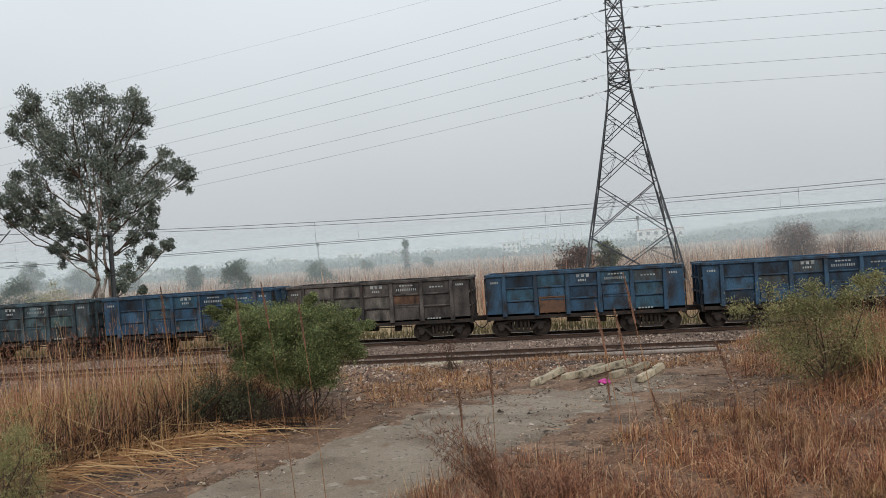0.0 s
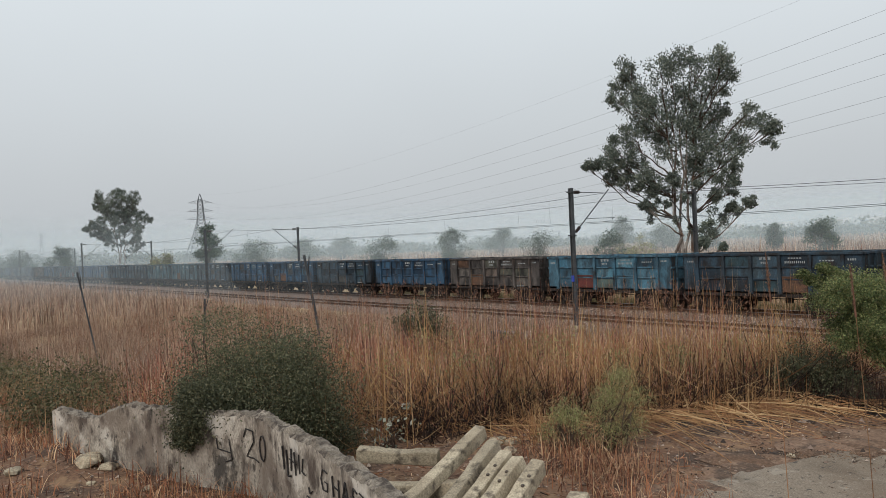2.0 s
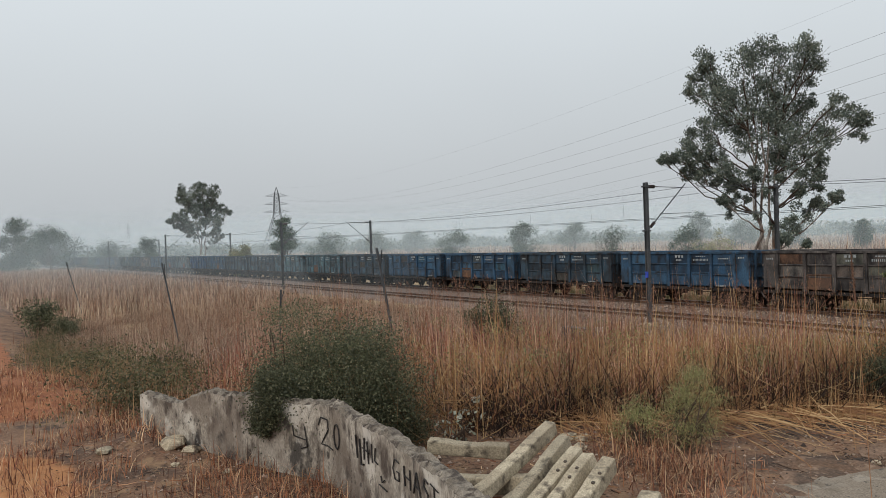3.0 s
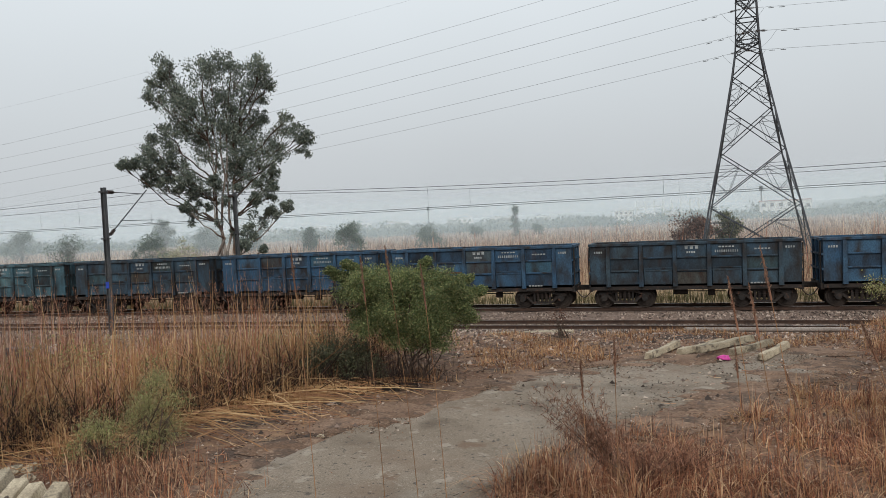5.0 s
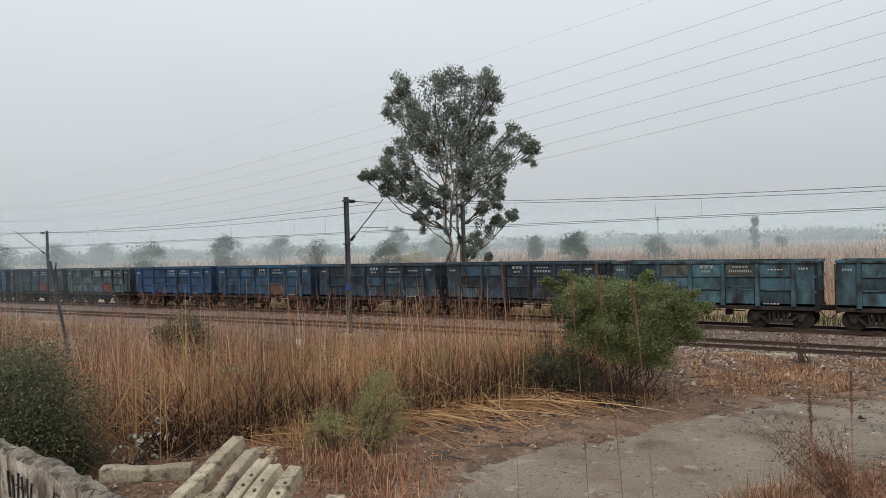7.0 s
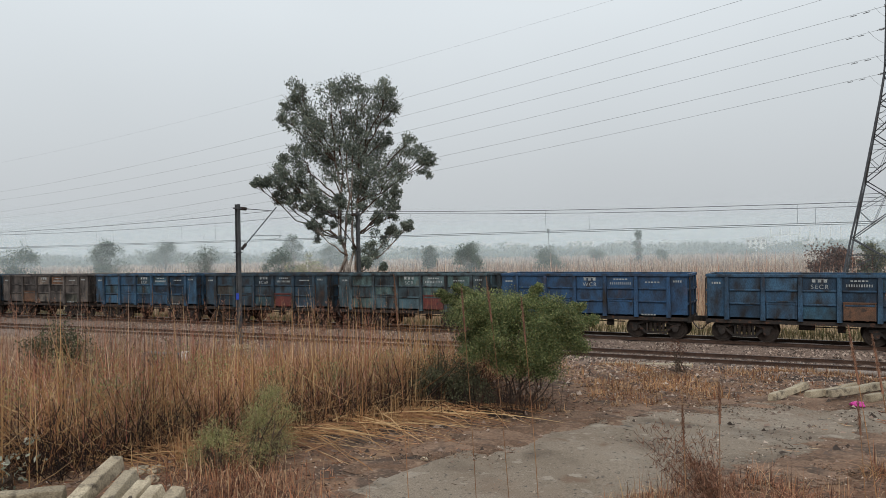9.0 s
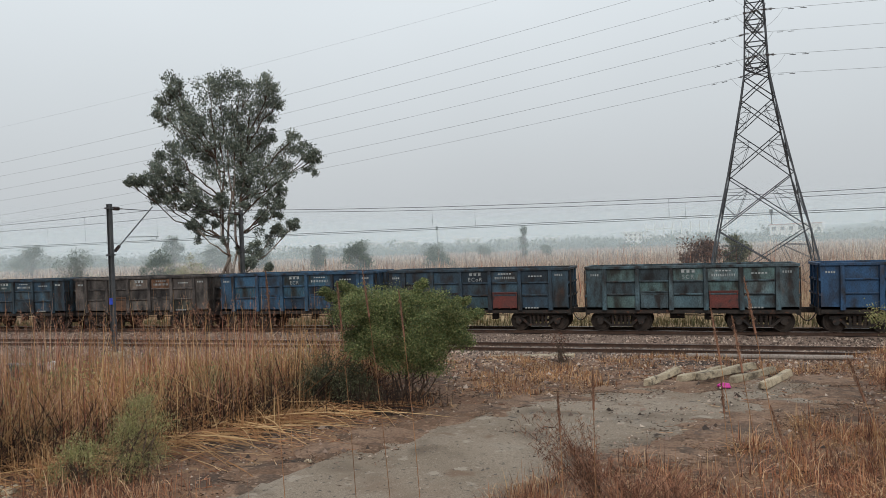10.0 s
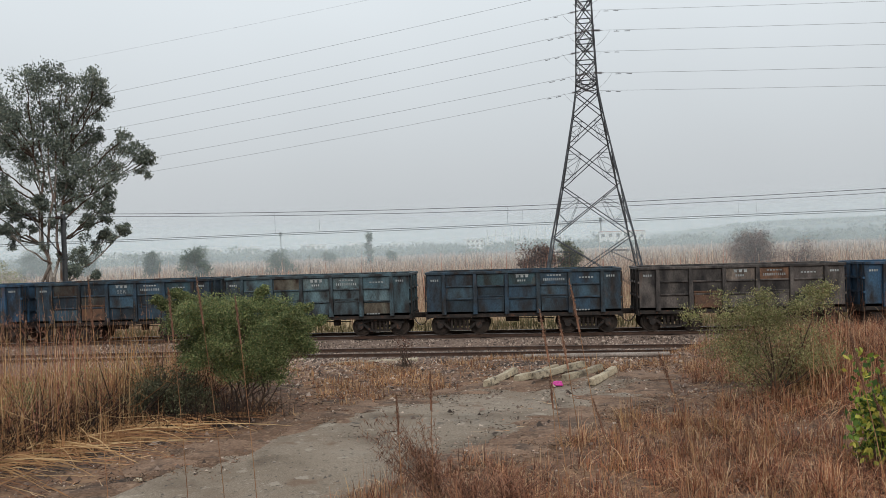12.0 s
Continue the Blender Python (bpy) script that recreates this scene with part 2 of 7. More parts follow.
M_STONE = leaf_mat("ballast_stone", [(0.055, 0.040, 0.032), (0.27, 0.192, 0.150), (0.13, 0.092, 0.073), (0.43, 0.34, 0.275), (0.19, 0.132, 0.103)], 0.9, 0.0)
M_RAIL = mat("rusty_rail", (0.055, 0.034, 0.026), (0.085, 0.050, 0.036), 4, 40, 0.7, 0.2, 0.3)
M_RAILTOP = mat("worn_rail_head", (0.30, 0.30, 0.30), (0.22, 0.21, 0.2), 3, 30, 0.35, 0.05, 0.9)
M_SLEEPER = mat("sleeper_concrete", (0.24, 0.205, 0.18), (0.16, 0.13, 0.11), 3, 30, 0.9, 0.4, vary=0.2)
M_STEEL = mat("dark_painted_steel", (0.055, 0.058, 0.062), (0.085, 0.088, 0.092), 2, 30, 0.6, 0.1, 0.2, vary=0.1)
M_PYLON = mat("weathered_galvanised_steel", (0.040, 0.043, 0.050), (0.065, 0.069, 0.077), 1.0, 12, 0.6, 0.1, 0.35)
M_WIRE = mat("dull_wire", (0.06, 0.06, 0.065), (0.09, 0.09, 0.095), 1.0, 9, 0.5, 0.0, 0.4)
M_INSUL = mat("brown_porcelain", (0.035, 0.024, 0.02), (0.05, 0.03, 0.025), 4, 20, 0.3, 0.0)
M_BARK = mat("pale_bark", (0.34, 0.30, 0.265), (0.125, 0.092, 0.075), 1.2, 12, 0.9, 0.4, dirt=(0.13, 0.075, 0.05), dirt_at=0.57, stretch=(1, 1, 0.35))
M_TWIG = mat("dark_twig", (0.060, 0.042, 0.032), (0.095, 0.065, 0.048), 3, 20, 0.9, 0.2)
M_REED = leaf_mat("dry_reed", [(0.37, 0.142, 0.092), (0.49, 0.245, 0.162), (0.14, 0.052, 0.038), (0.58, 0.35, 0.245), (0.29, 0.098, 0.064), (0.66, 0.45, 0.31), (0.060, 0.028, 0.024), (0.43, 0.185, 0.12)])
# far reeds and grass: paler, greyer tones with some distance haze painted in
M_REEDHAZED = leaf_mat("far_reed", [(0.34, 0.205, 0.140), (0.44, 0.300, 0.215), (0.21, 0.118, 0.082), (0.52, 0.385, 0.285), (0.13, 0.078, 0.056), (0.31, 0.225, 0.16)])
M_VERGE = leaf_mat("verge_blade", [(0.15, 0.115, 0.055), (0.10, 0.095, 0.042), (0.24, 0.18, 0.09), (0.07, 0.06, 0.032), (0.13, 0.135, 0.055)])
M_STRAW = leaf_mat("straw", [(0.42, 0.25, 0.115), (0.30, 0.155, 0.070), (0.55, 0.37, 0.19), (0.24, 0.115, 0.055), (0.36, 0.19, 0.085)])
M_VERGEMAT = leaf_mat("matted_grass", [(0.36, 0.18, 0.085), (0.22, 0.095, 0.05), (0.48, 0.30, 0.16), (0.14, 0.07, 0.042), (0.40, 0.24, 0.12)])
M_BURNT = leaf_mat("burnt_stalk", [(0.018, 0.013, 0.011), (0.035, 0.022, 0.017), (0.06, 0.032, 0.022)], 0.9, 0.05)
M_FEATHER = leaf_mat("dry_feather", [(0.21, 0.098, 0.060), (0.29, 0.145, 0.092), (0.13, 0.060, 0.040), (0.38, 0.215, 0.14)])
M_RUSSET = leaf_mat("russet_grass", [(0.38, 0.160, 0.085), (0.50, 0.270, 0.150), (0.22, 0.082, 0.047), (0.66, 0.45, 0.27), (0.075, 0.032, 0.023), (0.44, 0.195, 0.10), (0.13, 0.052, 0.034)])
M_BUSH = leaf_mat("bush_leaf", [(0.115, 0.150, 0.060), (0.175, 0.210, 0.082), (0.070, 0.095, 0.042), (0.27, 0.29, 0.115), (0.090, 0.120, 0.050), (0.20, 0.19, 0.085)])
M_BUSHDARK = leaf_mat("dark_bush_leaf", [(0.092, 0.100, 0.054), (0.140, 0.143, 0.080), (0.062, 0.070, 0.042), (0.20, 0.185, 0.108), (0.076, 0.080, 0.048)])
M_SPRIG = leaf_mat("sprig_leaf", [(0.225, 0.235, 0.095), (0.31, 0.305, 0.13), (0.145, 0.155, 0.065), (0.38, 0.335, 0.165), (0.22, 0.165, 0.09)])
M_GULLY = leaf_mat("gully_leaf", [(0.13, 0.125, 0.06), (0.085, 0.088, 0.042), (0.19, 0.16, 0.085), (0.055, 0.058, 0.032), (0.24, 0.16, 0.09)])
M_LIME = leaf_mat("lime_leaf", [(0.10, 0.17, 0.035), (0.18, 0.25, 0.045), (0.055, 0.10, 0.028), (0.34, 0.34, 0.06), (0.42, 0.38, 0.07)])
M_GREY = leaf_mat("grey_leaf", [(0.42, 0.44, 0.35), (0.55, 0.56, 0.47), (0.28, 0.31, 0.23)])
M_GUM = leaf_mat("gum_leaf", [(0.122, 0.146, 0.122), (0.165, 0.192, 0.156), (0.092, 0.116, 0.100), (0.220, 0.238, 0.185)])
M_WOOD = leaf_mat("far_foliage", [(0.045, 0.075, 0.045), (0.065, 0.095, 0.055), (0.035, 0.06, 0.04), (0.09, 0.115, 0.065)])
M_CANE = mat("dry_cane", (0.30, 0.165, 0.080), (0.20, 0.095, 0.048), 3, 30, 0.8, 0.1, vary=0.3)
M_RED = leaf_mat("dry_shrub", [(0.15, 0.072, 0.050), (0.20, 0.10, 0.066), (0.10, 0.055, 0.042), (0.07, 0.042, 0.034)])


# ---- shaping helpers ----
def part(name, bm, material, parent=None, label="", smooth=False):
    me = bpy.data.meshes.new(name)
    bm.to_mesh(me)
    bm.free()
    me.materials.append(material)
    if smooth:
        me.polygons.foreach_set("use_smooth", [True] * len(me.polygons))
    ob = new(name, me)
    ob.parent = parent
    if label:
        ob["label"] = label
    return ob


def again(ob, x=0, y=0, z=0, parent=None, rx=0, ry=0, rz=0):
    """One more piece on the same mesh."""
    o = new(ob.name.split(".")[0], ob.data)
    o.parent = parent or ob.parent
    o.matrix_basis = pose(x, y, z, rx, ry, rz)
    return o


def empty(name, m, label, category, group="", kind=""):
    e = new(name)
    e.empty_display_size = 0.2
    e.matrix_basis = m
    return tagged(e, label, category, group, kind)


def box(bm, x, y, z, sx, sy, sz, turn=None, bevel=0.0):
    """A block by its centre and size."""
    m = Matrix.Translation((x, y, z)) @ (turn or Matrix()) @ Matrix.Diagonal((sx, sy, sz, 1))
    made = bmesh.ops.create_cube(bm, size=1.0, matrix=m)["verts"]
    if bevel:
        edges = list({e for v in made for e in v.link_edges})
        bmesh.ops.bevel(bm, geom=edges, offset=bevel, segments=1, affect="EDGES")
    return made


def rod(bm, a, b, r0, r1=None, n=6):
    """A round bar from a to b."""
    a, b = Vector(a), Vector(b)
    r1 = r0 if r1 is None else r1
    d = b - a
    if d.length < 1e-6:
        return
    q = d.to_track_quat("Z", "Y").to_matrix()
    ring = [[bm.verts.new(p + q @ Vector((math.cos(2 * math.pi * i / n) * r, math.sin(2 * math.pi * i / n) * r, 0))) for i in range(n)] for p, r in ((a, r0), (b, r1))]
    for i in range(n):
        j = (i + 1) % n
        bm.faces.new((ring[0][i], ring[0][j], ring[1][j], ring[1][i]))
    bm.faces.new(ring[0][::-1])
    bm.faces.new(ring[1])


def tube(bm, pts, r0, r1, n=6):
    """One continuous round stem along a row of points."""
    pts = [Vector(p) for p in pts]
    rings = []
    for i, p in enumerate(pts):
        d = pts[min(i + 1, len(pts) - 1)] - pts[max(i - 1, 0)]
        q = (d if d.length > 1e-6 else Vector((0, 0, 1))).to_track_quat("Z", "Y").to_matrix()
        r = r0 + (r1 - r0) * i / (len(pts) - 1)
        rings.append([bm.verts.new(p + q @ Vector((math.cos(2 * math.pi * k / n) * r, math.sin(2 * math.pi * k / n) * r, 0))) for k in range(n)])
    for a, b in zip(rings, rings[1:]):
        for k in range(n):
            j = (k + 1) % n
            bm.faces.new((a[k], a[j], b[j], b[k]))
    bm.faces.new(rings[0][::-1])
    bm.faces.new(rings[-1])


def angle_bar(bm, a, b, w):
    """A thin square steel member from a to b."""
    rod(bm, a, b, w * 0.6, w * 0.6, 4)


def prism(bm, outline, y0, y1):
    """A plate with an outline in x and z, from y0 to y1."""
    lo = [bm.verts.new((x, y0, z)) for x, z in outline]
    hi = [bm.verts.new((x, y1, z)) for x, z in outline]
    n = len(outline)
    bm.faces.new(lo)
    bm.faces.new(hi[::-1])
    for i in range(n):
        j = (i + 1) % n
        bm.faces.new((lo[j], lo[i], hi[i], hi[j]))


def soup(name, verts, faces, material, parent=None):
    """An object from vertex and quad arrays."""
    verts, faces = np.asarray(verts, np.float32).reshape(-1, 3), np.asarray(faces, np.int32)
    me = bpy.data.meshes.new(name)
    k = faces.shape[1]
    me.vertices.add(len(verts))
    me.vertices.foreach_set("co", verts.ravel())
    me.loops.add(faces.size)
    me.loops.foreach_set("vertex_index", faces.ravel())
    me.polygons.add(len(faces))
    me.polygons.foreach_set("loop_start", np.arange(0, faces.size, k, dtype=np.int32))
    me.update(calc_edges=True)
    me.validate()
    me.materials.append(material)
    ob = new(name, me)
    ob.parent = parent
    return ob


def smooth01(a, b, v):
    t = np.clip((np.asarray(v, float) - a) / (b - a), 0, 1)
    return t * t * (3 - 2 * t)


def lumps(x, y, s=1.0):
    """Gentle unevenness of the land."""
    return (np.sin(x * 0.9 * s + 1.3) * np.cos(y * 0.7 * s) + 0.5 * np.sin(x * 2.1 * s + y * 1.7 * s) + 0.3 * np.cos(y * 3.3 * s - x * 2.7 * s)) * 0.5


RAIL = -1.55          # rail head under the train
NEAR_RAIL = -1.73     # rail head of the empty track
TRACK_Y, TRAIN_Y = 34.7, 40.0


def grade(x):
    """The line falls gently past the bend of its profile."""
    u = (np.asarray(x, float) + 17.0) / 5.0
    return -0.0095 * 5.0 * np.log1p(np.exp(np.clip(u, -30, 30)))


def ground_z(x, y):
    x, y = np.asarray(x, float), np.asarray(y, float)
    left = smooth01(-4, -10, x)
    start = 18.3 * (1 - left) + 10.5 * left
    fall = smooth01(0, 1, (y - start) / (28.5 - start))
    side = smooth01(13, 38, -x)
    low = np.maximum(fall, side)
    z = -2.15 * low
    rough = 0.05 + 0.10 * low * smooth01(46, 60, np.hypot(x, y))
    flat = smooth01(28.5, 30, y) * (1 - smooth01(44, 46, y))
    bank = 0.55 * np.exp(-((y - 1.0 + 0.05 * (x + 24)) / 1.6) ** 2) * smooth01(-15.5, -19, x)
    mound = 0.26 * np.exp(-((x + 12.1) / 1.0) ** 2 - ((y - 2.35) / 0.45) ** 2)
    right = 0.55 * smooth01(3.2, 6.5, x) * smooth01(9, 13, y) * (1 - smooth01(20, 27, y))
    return z + lumps(x, y) * rough * (1 - flat) + bank + right + mound


# ---- ground, track bed, road slab ----
def make_ground():
    def steps(dense_lo, dense_hi, step, far):
        mid = list(np.arange(dense_lo, dense_hi, step))
        lo, hi, s = [dense_lo], [mid[-1]], step
        while lo[-1] > -far:
            s *= 1.25
            lo.append(lo[-1] - s)
        s = step
        while hi[-1] < far:
            s *= 1.25
            hi.append(hi[-1] + s)
        return np.array(lo[:0:-1] + mid + hi[1:])

    xs, ys = steps(-32, 16, 0.45, 4200), steps(-4, 48, 0.45, 4200)
    gx, gy = np.meshgrid(xs, ys)
    gz = ground_z(gx, gy)
    verts = np.stack([gx, gy, gz], -1).reshape(-1, 3)
    w, h = len(xs), len(ys)
    i = (np.arange(h - 1)[:, None] * w + np.arange(w - 1)[None]).ravel()
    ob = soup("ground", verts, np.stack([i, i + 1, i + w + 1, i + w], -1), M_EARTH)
    ob.data.materials.append(M_FIELD)
    cx, cy = gx[:-1, :-1], gy[:-1, :-1]
    kinds = ((cy > 44.5) | ((cx < -40) & (cy > 5))).astype(np.int32)
    ob.data.polygons.foreach_set("material_index", kinds.ravel())
    ob.data.polygons.foreach_set("use_smooth", [True] * len(ob.data.polygons))
    wob = 0.5 * lumps(gx, gy)
    red = np.maximum(smooth01(3.3, 1.4, gy + wob) * smooth01(-14.5, -17.5, gx), 0.42 * smooth01(1.9, 0.3, gy + wob) * smooth01(-6, -8, gx))
    orange = smooth01(1.7, 0.6, gy + 0.5 * wob) * smooth01(-7.5, -9.0, gx) * smooth01(-13.5, -12, gx)
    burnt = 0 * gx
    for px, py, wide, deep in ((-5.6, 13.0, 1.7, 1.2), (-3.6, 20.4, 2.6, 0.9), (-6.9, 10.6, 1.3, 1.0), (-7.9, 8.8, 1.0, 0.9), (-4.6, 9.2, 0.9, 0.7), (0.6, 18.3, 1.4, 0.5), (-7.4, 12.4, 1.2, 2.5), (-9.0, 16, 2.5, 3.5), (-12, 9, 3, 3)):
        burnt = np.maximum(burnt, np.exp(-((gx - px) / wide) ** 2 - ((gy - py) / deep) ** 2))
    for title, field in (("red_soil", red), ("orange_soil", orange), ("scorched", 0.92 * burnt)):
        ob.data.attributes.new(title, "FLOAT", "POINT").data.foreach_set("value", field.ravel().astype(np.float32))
    tagged(ob, "brown uneven earth with dry litter and soot stains", "ground", kind="structure")


make_ground()


def sheet(name, outline, thick, material, label, category, step=0.5, lift=0.0):
    """A slab with an irregular outline that lies on the ground."""
    bm = bmesh.new()
    top = [bm.verts.new((x, y, float(ground_z(x, y)) + lift + thick)) for x, y in outline]
    face = bm.faces.new(top)
    out = bmesh.ops.extrude_face_region(bm, geom=[face])
    for v in (g for g in out["geom"] if isinstance(g, bmesh.types.BMVert)):
        v.co.z -= thick + 0.08
    bmesh.ops.recalc_face_normals(bm, faces=bm.faces)
    return tagged(part(name, bm, material), label, category, kind="structure")


def ragged(points, cut=0.5, amount=0.12):
    out = []
    for (x0, y0), (x1, y1) in zip(points, points[1:] + points[:1]):
        n = max(1, int(math.hypot(x1 - x0, y1 - y0) / cut))
        for i in range(n):
            f = i / n
            out.append((x0 + (x1 - x0) * f + random.uniform(-amount, amount), y0 + (y1 - y0) * f + random.uniform(-amount, amount)))
    return out


slab = sheet("pavement", ragged([(-5.4, 5.5), (-5.0, 8.6), (-4.35, 10.5), (-3.5, 12.1), (-2.8, 13.3), (-0.9, 15.2), (0.5, 15.6), (2.0, 16.6), (2.9, 16.4),
                          (2.3, 14.4), (1.0, 13.0), (0.5, 11.6), (-0.4, 10.4), (-1.2, 9.0), (-2.0, 7.0), (-2.6, 5.0)]), 0.035, M_SLAB,
      "cracked grey concrete road slab with sand and dark stains", "pavement")


def earth_tongues():
    """Low tongues of washed-in soil that lap over the rim of the slab."""
    rng = np.random.default_rng(57)
    rim = np.array([(-5.4, 6.2), (-5.0, 8.6), (-4.35, 10.5), (-3.5, 12.1), (-2.8, 13.3), (-0.9, 15.2), (0.5, 15.6), (2.0, 16.6), (2.9, 16.4), (2.3, 14.4), (1.0, 13.0), (0.5, 11.6), (-0.4, 10.4), (-1.2, 9.0), (-2.0, 7.0)])
    for _ in range(130):
        i, u = rng.integers(0, len(rim) - 1), rng.random()
        c = rim[i] * (1 - u) + rim[i + 1] * u + rng.normal(0, 0.16, 2)
        r, turn, k = rng.uniform(0.16, 0.62), rng.random() * 6.28, 18
        a = np.arange(k) / k * 6.283
        rad = r * (1 + 0.28 * np.sin(2 * a + turn) + 0.2 * np.sin(3 * a + 2 * turn) + rng.normal(0, 0.10, k))
        bm = bmesh.new()
        hub = bm.verts.new((*c, float(ground_z(*c)) + 0.035 + rng.uniform(0.012, 0.03)))
        rings = []
        for share, h in ((0.55, 0.045), (1.0, 0.012)):
            ring = [(c[0] + rad[q] * share * math.cos(a[q]), c[1] + rad[q] * share * math.sin(a[q]) * 0.8) for q in range(k)]
            rings.append([bm.verts.new((x, y, float(ground_z(x, y)) + h + rng.normal(0, 0.004))) for x, y in ring])
        for q in range(k):
            w = (q + 1) % k
            bm.faces.new((hub, rings[0][q], rings[0][w]))
            bm.faces.new((rings[0][q], rings[1][q], rings[1][w], rings[0][w]))
        part("soil_patch", bm, M_TONGUE, slab, "", True)


earth_tongues()


def make_ballast(y, top, name):
    """A long bank of crushed stone under one track."""
    xs = np.concatenate([np.arange(-420, -60, 6.0), np.arange(-60, 32, 0.5), np.arange(32, 140, 5.0)])
    prof = [(-3.6, -2.5), (-2.9, top - 0.42), (-2.0, top - 0.2), (-1.0, top - 0.19), (0, top - 0.2), (1.0, top - 0.19), (2.0, top - 0.2), (2.9, top - 0.42), (3.6, -2.5)]
    rng = np.random.default_rng(int(y))
    v = np.array([[(x, y + a + rng.normal(0, 0.06), z + float(grade(min(x, 40))) + rng.normal(0, 0.025)) for a, z in prof] for x in xs])
    w = len(prof)
    i = (np.arange(len(xs) - 1)[:, None] * w + np.arange(w - 1)[None]).ravel()
    ob = soup(name, v, np.stack([i, i + w, i + w + 1, i + 1], -1), M_BALLAST)
    tagged(ob, "bank of grey-brown crushed stone ballast", "ballast", kind="structure")


make_ballast(TRACK_Y, NEAR_RAIL, "ballast_1")
make_ballast(TRAIN_Y, RAIL, "ballast_2")


def scatter_stones():
    rng = np.random.default_rng(5)
    n = 62000
    x = -45 + 62 * rng.random(n)
    y = 28.9 + 9.7 * rng.random(n)
    off = np.abs(y - TRACK_Y)
    z = np.interp(off, [0, 2.0, 2.9, 3.6], [NEAR_RAIL - 0.2, NEAR_RAIL - 0.2, NEAR_RAIL - 0.42, -2.4])
    z = np.maximum(z + grade(x), ground_z(x, y))
    z = np.where(y > 37.0, np.maximum(z, np.interp(np.abs(y - TRAIN_Y), [2.0, 2.9, 3.6], [RAIL - 0.2, RAIL - 0.42, -2.5]) + grade(x)), z)
    keep = (np.abs(off - 0.84) > 0.12)
    x, y, z = x[keep], y[keep], z[keep]
    n = len(x)
    s = rng.uniform(0.03, 0.085, n)
    base = np.array([(1, 0, 0), (-0.5, 0.87, 0), (-0.5, -0.87, 0), (0, 0, 1.0)])
    a = rng.random(n) * 6.28
    rot = np.stack([np.stack([np.cos(a), -np.sin(a), 0 * a], -1), np.stack([np.sin(a), np.cos(a), 0 * a], -1), np.stack([0 * a, 0 * a, 1 + 0 * a], -1)], -2)
    v = np.einsum("nij,kj->nki", rot, base) * s[:, None, None] + np.stack([x, y, z - 0.005], -1)[:, None] + rng.normal(0, 0.008, (n, 4, 3))
    f = np.array([(0, 1, 3), (1, 2, 3), (2, 0, 3)])
    faces = (np.arange(n)[:, None, None] * 4 + f).reshape(-1, 3)
    tagged(soup("ballast_stones", v, faces, M_STONE), "loose broken stones on the ballast bank", "stones", kind="stuff")


scatter_stones()


def rail_shape(bm, x0, x1, y, top):
    w = [(-0.065, -0.16), (0.065, -0.16), (0.065, -0.14), (0.012, -0.125), (0.012, -0.045), (0.035, -0.035), (0.035, 0), (-0.035, 0), (-0.035, -0.035), (-0.012, -0.045), (-0.012, -0.125), (-0.065, -0.14)]
    xs = [x0] + list(range(-45, 46, 3)) + [x1]
    rows = [[bm.verts.new((x, y + p, top + q + float(grade(min(x, 45))))) for p, q in w] for x in xs]
    for a, b in zip(rows, rows[1:]):
        for i in range(12):
            j = (i + 1) % 12
            f = bm.faces.new((a[i], a[j], b[j], b[i]))
            f.material_index = 1 if i == 6 else 0


def make_track(y, top, name, worn):
    t = empty(name, pose(0, y, 0), "broad-gauge railway track of rusty rails on concrete sleepers", "railway track", kind="structure")
    for side in (-0.87, 0.87):
        bm = bmesh.new()
        rail_shape(bm, -420, 140, 0, 0)
        r = part("rail", bm, M_RAIL, t)
        r.data.materials.append(worn)
        r.matrix_basis = pose(0, side, top)
    return t


track_near = make_track(TRACK_Y, NEAR_RAIL, "railway_track_1", M_RAILTOP)
track_far = make_track(TRAIN_Y, RAIL, "railway_track_2", M_RAILTOP)


def make_kerb():
    """A broken whitish cable trough along the foot of the ballast and a long concrete post that lies before it."""
    t = empty("cable_trough", pose(0, 0, 0), "broken line of pale concrete trough covers along the track", "trough")
    for x in (-11.9, -9.2, -8.05, -6.9, -5.75, -4.6, -3.45):
        bm = bmesh.new()
        box(bm, 0, 0, 0, 1.25, 0.32, 0.14, bevel=0.02)
        p = part("cover", bm, M_BEAM, t)
        p.matrix_basis = pose(x, 20.75 + random.uniform(-0.05, 0.05), float(ground_z(x, 20.75)) + 0.05, random.uniform(-2, 2), random.uniform(-2, 2), random.uniform(-2, 2))
    bm = bmesh.new()
    rod(bm, (0.1, 19.5, float(ground_z(0.1, 19.5)) + 0.06), (3.7, 19.2, float(ground_z(3.7, 19.2)) + 0.07), 0.065, 0.055, 12)
    tagged(part("concrete_pole", bm, M_SLEEPER), "long pale concrete pole lying along the verge", "pole")


make_kerb()


# ---- overhead line ----
def wire(name, points, radius, parent=None, material=None):
    cu = bpy.data.curves.new(name, "CURVE")
    cu.dimensions, cu.bevel_depth, cu.bevel_resolution = "3D", radius, 0
    sp = cu.splines.new("POLY")
    sp.points.add(len(points) - 1)
    for p, c in zip(sp.points, points):
        p.co = (*c, 1)
    cu.materials.append(material or M_WIRE)
    ob = new(name, cu)
    ob.parent = parent
    return ob


SPAN, MAST_TOP = 52.6, 5.72
NEAR_MASTS = [(-27.9 + SPAN * k, 31.75) for k in range(-6, 1)] + [(38.0, 31.75)]
FAR_MASTS = [(-27.2 + SPAN * k, 42.7) for k in range(-6, 1)] + [(38.7, 42.7)]


